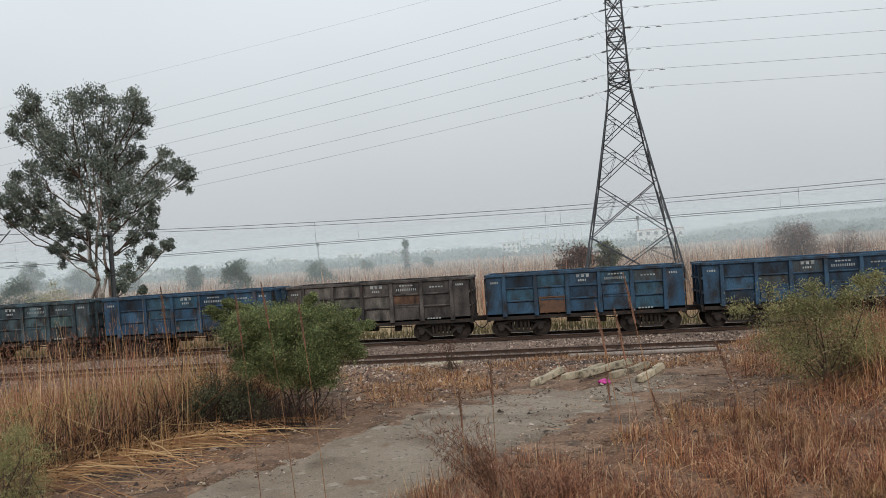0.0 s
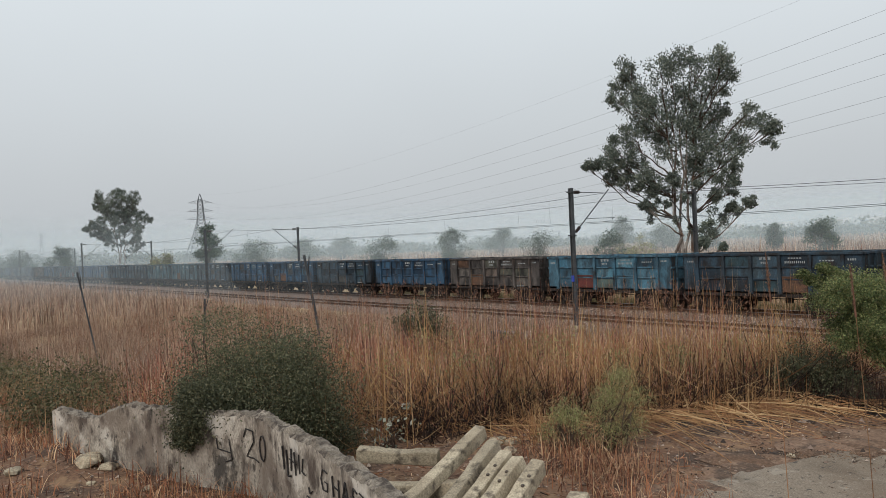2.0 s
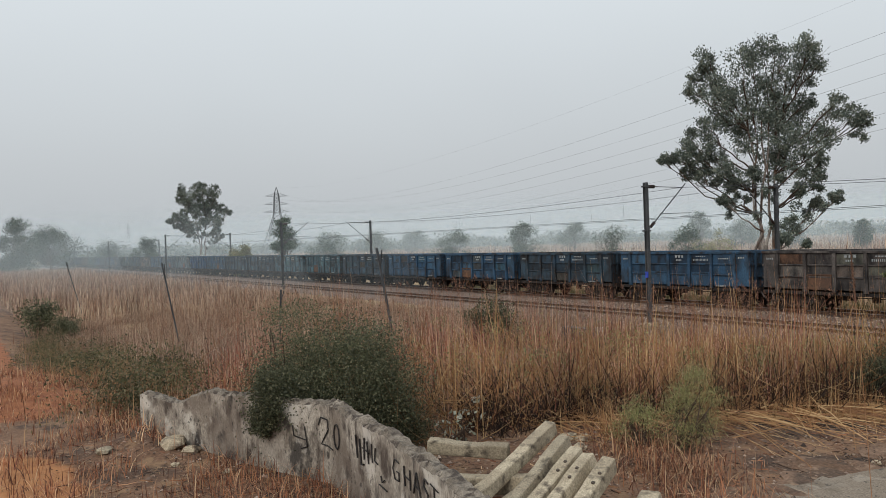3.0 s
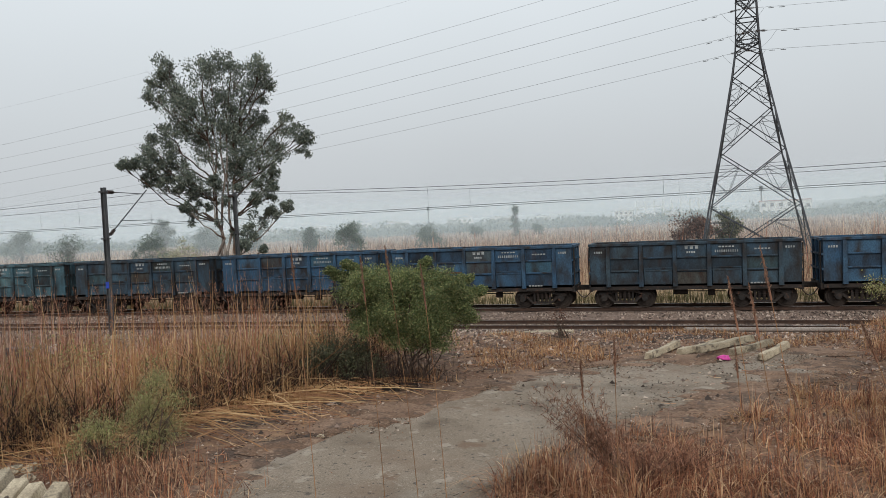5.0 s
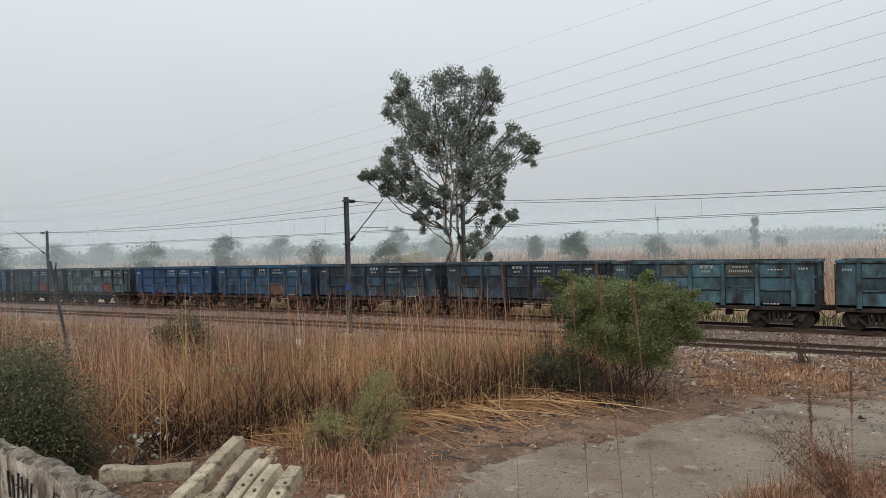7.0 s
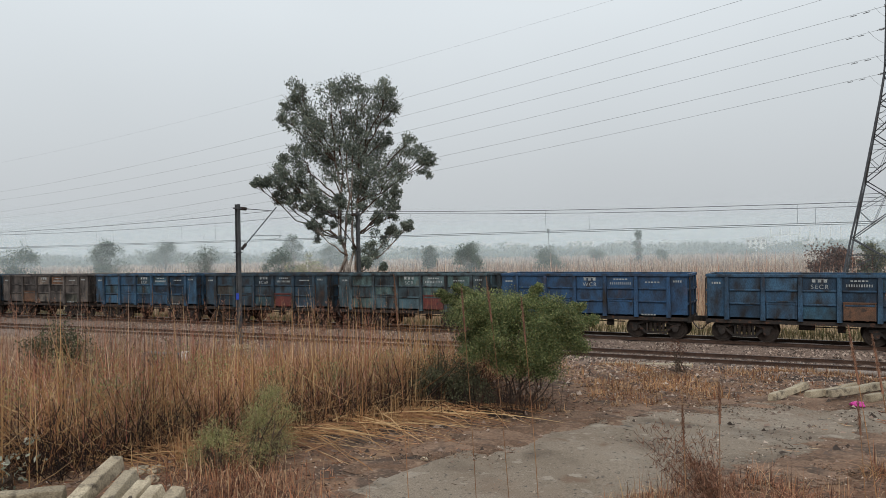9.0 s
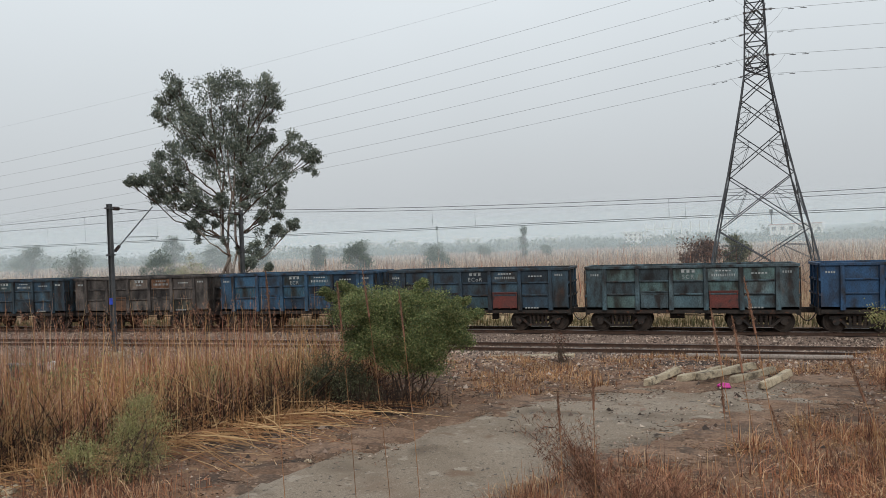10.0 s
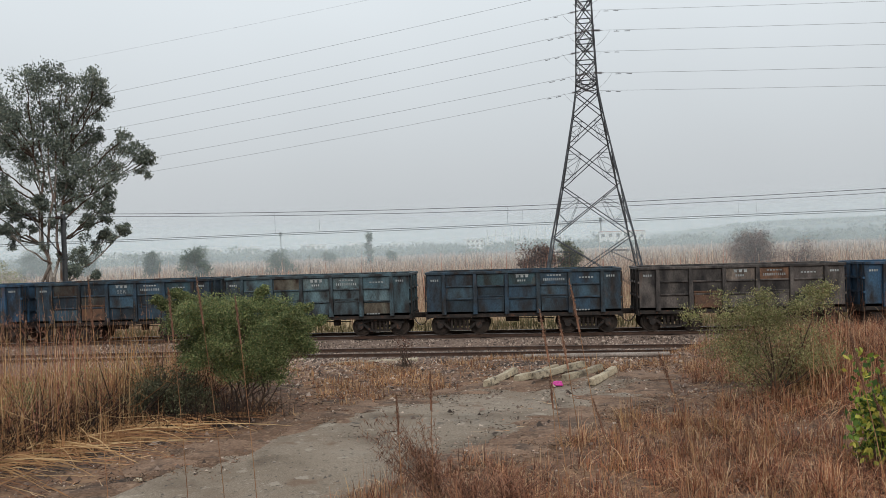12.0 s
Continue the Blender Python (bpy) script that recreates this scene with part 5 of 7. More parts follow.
def far_woods():
    """Belts of trees at the edge of the plain, and a wooded ridge."""
    rng = np.random.default_rng(31)
    cs = []
    for n, r0, r1, hmin, hmax in ((420, 430, 620, 3, 7), (520, 620, 950, 5, 11)):
        yaw, r = rng.uniform(-28, 84, n), rng.uniform(r0, r1, n)
        for a, d in zip(yaw, r):
            x, y = at(a, d)
            h = rng.uniform(hmin, hmax) * (0.75 + 0.5 * math.sin(a * 0.35 + d * 0.01) ** 2)
            w = rng.uniform(7, 18)
            k = 70
            cs.append(np.array([x, y, -2]) + np.stack([rng.normal(0, w * 0.35, k), rng.normal(0, w * 0.3, k), np.abs(rng.normal(0.45, 0.28, k)).clip(0, 1) * h], -1))
    tagged(leaves("far_woods", rng, np.concatenate(cs), 2.6, 1.8, M_WOOD, None, 0.1), "hazy belts of green trees at the edge of the plain", "woods", kind="stuff")
    cs = []
    for _ in range(900):
        a, d = rng.uniform(-34, -6), rng.uniform(1350, 1700)
        x, y = at(a, d)
        top = 30 * min(1, max(0.25, (-6 - a) / 11)) * (d / 1600)
        w = 20
        k = 30
        cs.append(np.array([x, y, -2]) + np.stack([rng.normal(0, w, k), rng.normal(0, w, k), rng.random(k) * top], -1))
    tagged(leaves("wooded_ridge", rng, np.concatenate(cs), 9, 7, M_WOOD, None, 0.1), "long low wooded ridge far behind the plain", "hill", kind="stuff")


far_woods()

M_WHITE = mat("white_render", (0.66, 0.66, 0.64), (0.56, 0.56, 0.54), 0.3, 3, 0.9, 0.1)
M_PANE = mat("dark_window", (0.05, 0.055, 0.06), (0.08, 0.085, 0.09), 0.5, 3, 0.3, 0)
M_ROOFRED = mat("red_sheet_roof", (0.40, 0.16, 0.13), (0.34, 0.14, 0.12), 0.3, 3, 0.8, 0.1)


def far_house(yaw, r, w, h, d, label, floors=2, roof=None, cols=4):
    x, y = at(yaw, r)
    t = empty("house", pose(x, y, -2.2, 0, 0, yaw), label, "house", "far houses")
    bm = bmesh.new()
    box(bm, 0, 0, h / 2, w, d, h)
    part("wall", bm, M_WHITE, t)
    bm = bmesh.new()
    box(bm, 0, 0, h + 0.25, w + 0.8, d + 0.8, 0.5)
    part("roof", bm, roof or M_WHITE, t)
    fh = h / floors
    pane = None
    for f in range(floors):
        for c in range(cols):
            px, pz = -w / 2 + w * (c + 0.5) / cols, fh * (f + 0.55)
            if pane is None:
                bm = bmesh.new()
                box(bm, 0, 0, 0, w / cols * 0.45, 0.12, fh * 0.42)
                pane = part("window", bm, M_PANE, t)
                pane.matrix_basis = pose(px, -d / 2 - 0.05, pz)
            else:
                again(pane, px, -d / 2 - 0.05, pz)
    return t


far_house(3.55, 560, 13, 10.0, 9, "small white three-storey house seen through haze", 3)
far_house(2.0, 575, 14, 7.0, 8, "low white house beside bare concrete columns", 1, cols=3)
far_house(0.0, 580, 12, 7.0, 8, "low white house beside bare concrete columns", 1, cols=3)
far_house(-7.4, 600, 34, 12.0, 16, "long hall with a faded red roof in haze", 2, M_ROOFRED, 6)
far_house(-8.6, 560, 9, 10.0, 9, "small white house seen through haze", 2, cols=2)
for yw, ww, hh in ((12.6, 26, 14), (15.8, 34, 15), (20.5, 30, 14), (23.5, 38, 14), (26.5, 24, 13), (30.0, 30, 13), (9.5, 20, 12)):
    far_house(yw, 1000, ww, hh, 12, "pale low building at the hazy edge of the town", 2, cols=5)


def column_row():
    t = empty("column_frame", pose(*at(0.6, 570), -2.2, 0, 0, 0.6), "row of bare concrete columns of an unfinished hall", "building frame")
    for i in range(10):
        bm = bmesh.new()
        box(bm, -20 + 6.2 * i, 0, 8.2, 0.8, 0.8, 16.4)
        part("column", bm, M_WHITE, t)
    bm = bmesh.new()
    for i in range(3):
        box(bm, -17 + 6.2 * i, 0, 12.2, 6.2, 0.5, 0.6)
    part("beam", bm, M_WHITE, t)


column_row()


def antenna(yaw, r, top):
    x, y = at(yaw, r)
    t = empty("radio_mast", pose(x, y, -2.2), "thin hazy lattice radio mast", "radio mast")
    bm = bmesh.new()
    rod(bm, (0, 0, 0), (0, 0, top), 0.8, 0.35, 5)
    part("mast", bm, M_PYLON, t)
    bm = bmesh.new()
    rod(bm, (0, 0, top * 0.86), (0, 0, top), 1.3, 1.3, 6)
    part("aerial", bm, M_PYLON, t)


antenna(18.15, 700, 24.0)
antenna(-5.9, 620, 24)


# ---- haze: added translucent sheets that pale the distant plain ----
def haze_veil(radius, density):
    """A slanting see-through sheet that imitates distance haze, thinning out upwards."""
    m = bpy.data.materials.new("mist")
    m.use_nodes = True
    n, l = m.node_tree.nodes, m.node_tree.links
    n.clear()
    out, tr, df, tl = n.new("ShaderNodeOutputMaterial"), n.new("ShaderNodeBsdfTransparent"), n.new("ShaderNodeBsdfDiffuse"), n.new("ShaderNodeBsdfTranslucent")
    both, mx = n.new("ShaderNodeMixShader"), n.new("ShaderNodeMixShader")
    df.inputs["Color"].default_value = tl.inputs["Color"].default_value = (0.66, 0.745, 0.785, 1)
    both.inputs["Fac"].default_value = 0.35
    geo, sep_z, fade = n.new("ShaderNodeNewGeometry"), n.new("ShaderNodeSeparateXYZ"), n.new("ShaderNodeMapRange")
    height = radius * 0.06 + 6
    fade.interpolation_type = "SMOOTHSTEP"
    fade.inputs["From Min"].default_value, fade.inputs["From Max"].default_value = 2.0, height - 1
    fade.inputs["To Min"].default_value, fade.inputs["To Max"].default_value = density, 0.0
    l.new(geo.outputs["Position"], sep_z.inputs[0])
    l.new(sep_z.outputs["Z"], fade.inputs["Value"])
    l.new(fade.outputs["Result"], mx.inputs["Fac"])
    l.new(df.outputs[0], both.inputs[1])
    l.new(tl.outputs[0], both.inputs[2])
    l.new(tr.outputs[0], mx.inputs[1])
    l.new(both.outputs[0], mx.inputs[2])
    l.new(mx.outputs[0], out.inputs["Surface"])
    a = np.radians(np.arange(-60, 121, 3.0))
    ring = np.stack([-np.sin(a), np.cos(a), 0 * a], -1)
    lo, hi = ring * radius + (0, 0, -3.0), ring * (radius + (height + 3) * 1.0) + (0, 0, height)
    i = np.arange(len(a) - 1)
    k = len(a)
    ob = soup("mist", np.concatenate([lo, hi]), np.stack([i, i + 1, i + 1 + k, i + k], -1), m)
    return tagged(ob, "pale see-through sheet imitating distance haze over the plain", "mist", kind="stuff")


# the added sheets grow denser with radius to imitate haze by distance
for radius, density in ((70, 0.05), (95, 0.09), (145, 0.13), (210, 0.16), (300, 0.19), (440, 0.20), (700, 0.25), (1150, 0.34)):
    haze_veil(radius, density)


# ---- wall, beams and rubble ----
def broken_wall():
    """An old plastered boundary wall that bends, with a worn top."""
    w = empty("boundary_wall", pose(0, 0, 0), "crumbling plastered wall with black stains and scrawled paint", "wall")
    line = [(-12.62, 2.47, 0.74), (-12.3, 2.6, 0.70), (-11.8, 2.79, 0.69), (-11.56, 2.86, 0.72), (-11.35, 2.93, 0.83), (-10.9, 3.07, 0.92), (-10.1, 3.3, 0.97), (-9.3, 3.6, 0.98), (-8.6, 3.85, 1.0)]
    line2 = [(-8.6, 3.85, 1.0), (-7.6, 3.77, 0.98), (-6.8, 3.68, 0.97), (-5.8, 3.50, 0.95), (-4.9, 3.30, 0.94), (-4.1, 3.08, 0.92)]
    rng = np.random.default_rng(41)
    for pts, name in ((line, "wall_panel"), (line2, "wall_panel")):
        bm = bmesh.new()
        dense = []
        for (x0, y0, h0), (x1, y1, h1) in zip(pts, pts[1:]):
            n = max(1, int(math.hypot(x1 - x0, y1 - y0) / 0.055))
            dense += [(x0 + (x1 - x0) * i / n, y0 + (y1 - y0) * i / n, h0 + (h1 - h0) * i / n) for i in range(n)]
        dense.append(pts[-1])
        rows = []
        for i, (x, y, h) in enumerate(dense):
            j, k = max(0, i - 1), min(len(dense) - 1, i + 1)
            d = Vector((dense[k][0] - dense[j][0], dense[k][1] - dense[j][1], 0)).normalized()
            nrm = Vector((-d.y, d.x, 0)) * 0.09
            c = Vector((x, y, 0))
            top = h + rng.normal(0, 0.008) + 0.018 * math.sin(i * 0.37) * math.sin(i * 0.11 + 1)
            g = float(ground_z(x, y)) - 0.25
            front = [bm.verts.new(c - nrm + Vector((0, 0, g + (top - g) * f))) for f in (0, 0.3, 0.55, 0.8, 0.97)]
            back = [bm.verts.new(c + nrm + Vector((0, 0, g + (top - g) * f + rng.normal(0, 0.006)))) for f in (0.985, 0.5, 0)]
            cap = [bm.verts.new(c - nrm * 0.6 + Vector((0, 0, top + rng.normal(0, 0.014)))), bm.verts.new(c + nrm * 0.5 + Vector((0, 0, top + rng.normal(0, 0.016))))]
            rows.append(front + cap + back)
        for a, b in zip(rows, rows[1:]):
            for q in range(len(a) - 1):
                bm.faces.new((a[q], b[q], b[q + 1], a[q + 1]))
        for r in (rows[0], rows[-1]):
            bm.faces.new(r)
        bmesh.ops.recalc_face_normals(bm, faces=bm.faces)
        panel = part(name, bm, M_WALL, w, smooth=False)
        panel.data.materials.append(M_WALLTOP)
        for poly in panel.data.polygons:
            if poly.normal.z > 0.45:
                poly.material_index = 1
    # scrawled black strokes on the face
    black = mat("black_spray", (0.022, 0.02, 0.02), (0.04, 0.035, 0.033), 6, 40, 0.9, 0.0)
    face = [(-9.3, 3.6), (-8.6, 3.85), (-7.6, 3.77), (-6.8, 3.68), (-5.8, 3.50), (-4.9, 3.30)]

    def on_face(s, z):
        i = min(int(s), len(face) - 2)
        a, b = Vector((*face[i], 0)), Vector((*face[i + 1], 0))
        d = (b - a).normalized()
        p = a.lerp(b, s - i) - Vector((-d.y, d.x, 0)) * 0.104
        return (p.x, p.y, z)

    oval = [(0.09 * math.cos(a * 0.7), 0.15 * math.sin(a * 0.7)) for a in range(10)]
    strokes = [[(0.10, .66), (0.13, .53), (0.44, .50)], [(0.40, .67), (0.46, .42), (0.30, .38)], [(0.74, .72), (0.80, .82), (0.95, .80), (0.97, .68), (0.80, .49), (1.16, .46)],
               [(1.30 + u, .65 + v) for u, v in oval], [(1.90, .80), (1.94, .55)], [(2.02, .78), (2.06, .50), (2.16, .52)], [(2.20, .82), (2.18, .58)], [(2.30, .80), (2.34, .56)], [(2.12, .70), (2.36, .68)],
               [(2.46, .80), (2.48, .60)], [(2.60, .78), (2.56, .64), (2.66, .62)],
               [(3.34, .79), (3.22, .80), (3.17, .70), (3.22, .60), (3.34, .61), (3.34, .69), (3.27, .69)], [(3.48, .80), (3.50, .61)], [(3.64, .80), (3.64, .61)], [(3.49, .71), (3.64, .70)],
               [(3.72, .61), (3.80, .82), (3.90, .61)], [(3.75, .69), (3.87, .68)], [(4.10, .80), (4.00, .82), (3.98, .75), (4.09, .70), (4.08, .62), (3.98, .61)], [(4.17, .82), (4.38, .80)], [(4.27, .81), (4.28, .60)],
               [(2.76, .52), (2.80, .46), (2.88, .50)], [(2.7, .42), (2.95, .40)]]
    for st in strokes:
        pts = []
        for (s0, z0), (s1, z1) in zip(st, st[1:]):
            pts += [on_face(s0 + (s1 - s0) * i / 5, z0 + (z1 - z0) * i / 5) for i in range(5)]
        pts.append(on_face(*st[-1]))
        wire("paint_stroke", pts, 0.0075 + 0.003 * rng.random(), w, black)


broken_wall()


def sleeper_mesh(length=2.5):
    """A prestressed concrete sleeper: waisted in the middle, deeper under the rail seats, sloping sides."""
    bm = bmesh.new()
    L = length / 2
    st = [(-L, 0.20, 0.125, 0.085), (-L * 0.8, 0.205, 0.125, 0.085), (-L * 0.45, 0.195, 0.125, 0.085), (-L * 0.3, 0.175, 0.118, 0.08), (L * 0.3, 0.175, 0.118, 0.08), (L * 0.45, 0.195, 0.125, 0.085), (L * 0.8, 0.205, 0.125, 0.085), (L, 0.20, 0.125, 0.085)]
    rows = [[bm.verts.new(p) for p in ((x, -w, 0), (x, w, 0), (x, w * 0.96, h * 0.3), (x, t, h), (x, -t, h), (x, -w * 0.96, h * 0.3))] for x, h, w, t in st]
    for a, b in zip(rows, rows[1:]):
        for i in range(6):
            j = (i + 1) % 6
            bm.faces.new((a[i], a[j], b[j], b[i]))
    bm.faces.new(rows[0][::-1])
    bm.faces.new(rows[-1])
    bmesh.ops.recalc_face_normals(bm, faces=bm.faces)
    return bm


def beam(name, a, b, label, group, wide=1.0, roll=0.0, clips=False):
    """A concrete beam from a to b (its two ends, at mid-height of the underside)."""
    a, b = Vector(a), Vector(b)
    t = new(name)
    d = (b - a).normalized()
    side = Vector((0, 0, 1)).cross(d).normalized()
    up = d.cross(side)
    m = Matrix((d, side, up)).transposed().to_4x4()
    m.translation = (a + b) / 2
    t.matrix_basis = m @ pose(0, 0, 0, roll, 0, 0) @ Matrix.Diagonal((1, wide, 1, 1))
    t.scale.z = wide if wide < 1 else 1.0
    tagged(t, label, "sleeper", group)
    bm = sleeper_mesh((b - a).length)
    bmesh.ops.bevel(bm, geom=bm.edges[:], offset=0.012, segments=1, affect="EDGES")
    part("block", bm, M_BEAM, t)
    if clips:
        L = (b - a).length / 2
        for x in (-0.62 * L, -0.42 * L):
            bm = bmesh.new()
            box(bm, x, 0.03, 0.205, 0.045, 0.045, 0.035, bevel=0.012)
            part("rail_clip", bm, M_BEAMDARK, t, "rusty iron rail clip")
    return t


G1, G2 = "stacked sleepers by the wall", "sleepers on the road slab"
PILE = [((-7.43, 6.32, 0.42), (-6.08, 3.72, 0.13)), ((-6.90, 6.08, 0.38), (-5.66, 3.90, 0.10)), ((-6.49, 5.88, 0.37), (-5.36, 3.75, 0.11)), ((-6.18, 5.79, 0.38), (-5.10, 3.70, 0.12)), ((-5.88, 5.76, 0.41), (-4.82, 3.75, 0.14))]
for i, (a, b) in enumerate(PILE):
    beam("concrete_sleeper", a, b, "pale grey concrete sleeper in a leaning heap by the wall", G1, 0.80, (-6, 4, -3, 5, -8)[i], clips=i in (2, 3, 4))
beam("concrete_sleeper", (-7.95, 4.80, 0.36), (-7.16, 5.42, 0.34), "grey concrete sleeper lying across the heap", G1, 0.78, 10)
beam("concrete_sleeper", (-7.75, 4.45, 0.02), (-6.35, 5.35, 0.12), "dirty grey concrete sleeper under the heap", G1, 1.15, -4)
beam("concrete_sleeper", (-5.55, 6.05, 0.02), (-4.55, 4.4, 0.02), "dark-stained concrete sleeper at the foot of the heap", G1, 1.15, 0)
beam("concrete_sleeper", (-6.95, 6.0, 0.04), (-6.0, 4.0, 0.0), "dirty grey concrete sleeper under the heap", G1, 1.15, 0)
for a, b in (((-0.64, 15.25, 0.04), (-0.08, 16.85, 0.04)), ((-0.04, 15.75, 0.04), (0.85, 17.15, 0.03)), ((0.32, 15.5, 0.13), (1.42, 16.9, 0.14)), ((1.43, 15.2, 0.04), (2.06, 16.7, 0.04)), ((0.94, 15.75, 0.04), (1.80, 17.0, 0.04)), ((0.28, 16.05, 0.04), (1.25, 17.35, 0.03))):
    beam("concrete_sleeper", a, b, "pale concrete sleeper lying on the road slab", G2, 0.66, random.uniform(-4, 4))
bm = bmesh.new()
bmesh.ops.create_icosphere(bm, subdivisions=3, radius=0.16)
for v in bm.verts:
    q = noise.noise(v.co * 9) * 0.09 + noise.noise(v.co * 21) * 0.04
    v.co = Vector((v.co.x * 1.25, v.co.y * 0.8, max(v.co.z, -0.05) * 0.7)) * (1 + q * 4)
pk = part("plastic_bag", bm, mat("pink_plastic", (0.60, 0.06, 0.30), (0.50, 0.04, 0.26), 5, 40, 0.35, 0.3), None, "", True)
pk.matrix_basis = pose(0.78, 15.3, 0.06) @ Matrix.Diagonal((0.62, 0.62, 0.62, 1))
tagged(pk, "crumpled bright pink plastic bag beside concrete sleepers", "bag")


def rocks(name, spots, material, label):
    for x, y, s in spots:
        bm = bmesh.new()
        bmesh.ops.create_icosphere(bm, subdivisions=2, radius=s)
        off = Vector((x * 3.1, y * 1.7, 0))
        for v in bm.verts:
            v.co = Vector((v.co.x * 1.3, v.co.y, v.co.z * 0.6)) * (1 + 0.5 * noise.noise(v.co * (1.6 / s) + off))
        r = part(name, bm, material)
        r.matrix_basis = pose(x, y, float(ground_z(x, y)) + s * 0.25, 0, 0, x * 77)
        tagged(r, label, "stone", "stones on the ground")


rocks("rubble_stone", [(-11.35, 2.55, 0.16), (-11.6, 2.7, 0.14), (-11.1, 2.75, 0.11), (-11.9, 1.75, 0.12), (-8.2, 7.3, 0.12), (-8.0, 7.45, 0.10), (-7.7, 7.1, 0.09), (-9.9, 2.9, 0.06), (-10.6, 2.4, 0.05), (-4.4, 10.6, 0.05), (-4.9, 9.4, 0.05), (3.0, 12.2, 0.06)], M_BEAM, "pale broken stone on the bare earth")


def litter():
    """Small stones, chips and scraps on the earth and the slab."""
    rng = np.random.default_rng(51)
    n = 34000
    x, y = rng.uniform(-13, 6, n), 1.5 + 20 * rng.random(n) ** 0.8
    s = rng.uniform(0.006, 0.024, n) * (1 + (rng.random(n) > 0.94) * 1.3) * np.interp(y, [8, 14, 20], [1, 1.25, 1.7])
    z = ground_z(x, y) + 0.01
    slab = (x > -5.2) & (x < 2.6) & (y < 16)
    keep = ~slab | (rng.random(n) < 0.45)
    x, y, z, s, slab = x[keep], y[keep], z[keep], s[keep], slab[keep]
    z = z + slab * 0.03
    base = np.array([(1, 0, 0), (-0.5, 0.87, 0), (-0.5, -0.87, 0), (0, 0, 0.8)])
    v = base[None] * s[:, None, None] + rng.normal(0, 0.2, (len(x), 4, 3)) * s[:, None, None] + np.stack([x, y, z], -1)[:, None]
    f = np.array([(0, 1, 3), (1, 2, 3), (2, 0, 3)])
    tagged(soup("gravel", v, (np.arange(len(x))[:, None, None] * 4 + f).reshape(-1, 3), M_STONE), "small stones strewn over earth and slab", "gravel", kind="stuff")


litter()


def edge_gravel():
    """Grit and earth crumbs washed over the rim of the slab."""
    rng = np.random.default_rng(53)
    rim = np.array([(-5.0, 8.6), (-4.35, 10.5), (-3.5, 12.1), (-2.8, 13.3), (-0.9, 15.2), (0.5, 15.6), (2.0, 16.6), (2.4, 13.6), (0.7, 11.2), (-0.3, 10.3), (-1.6, 9.4)])
    n = 16000
    i, u = rng.integers(0, len(rim) - 1, n), rng.random(n)[:, None]
    p = rim[i] * (1 - u) + rim[i + 1] * u + rng.normal(0, 0.28, (n, 2)) * (0.4 + 1.3 * rng.random((n, 1)))
    s = rng.uniform(0.005, 0.018, n)
    z = ground_z(p[:, 0], p[:, 1]) + 0.036
    base = np.array([(1, 0, 0), (-0.5, 0.87, 0), (-0.5, -0.87, 0), (0, 0, 0.7)])
    v = base[None] * s[:, None, None] + rng.normal(0, 0.2, (n, 4, 3)) * s[:, None, None] + np.stack([p[:, 0], p[:, 1], z], -1)[:, None]
    f = np.array([(0, 1, 3), (1, 2, 3), (2, 0, 3)])
    tagged(soup("earth_crumbs", v, (np.arange(n)[:, None, None] * 4 + f).reshape(-1, 3), M_CRUMB), "brown earth crumbs and grit along the rim of the slab", "gravel", kind="stuff")


M_CRUMB = leaf_mat("earth_crumb", [(0.10, 0.058, 0.036), (0.17, 0.095, 0.055), (0.06, 0.040, 0.030), (0.25, 0.18, 0.13)], 0.95, 0.0)
edge_gravel()


# ---- reeds and grass close by ----
FRONT = [(-12.5, 2.9), (-9.7, 4.8), (-9.2, 6.3), (-9.1, 7.4), (-8.7, 8.4), (-7.9, 9.2), (-7.5, 10.2), (-6.9, 11.4), (-6.4, 12.3), (-6.3, 14.5), (-6.6, 18.0), (-8.0, 24.0), (-9.0, 29.0)]


def front_x(y):
    return np.interp(y, [p[1] for p in FRONT], [p[0] for p in FRONT])


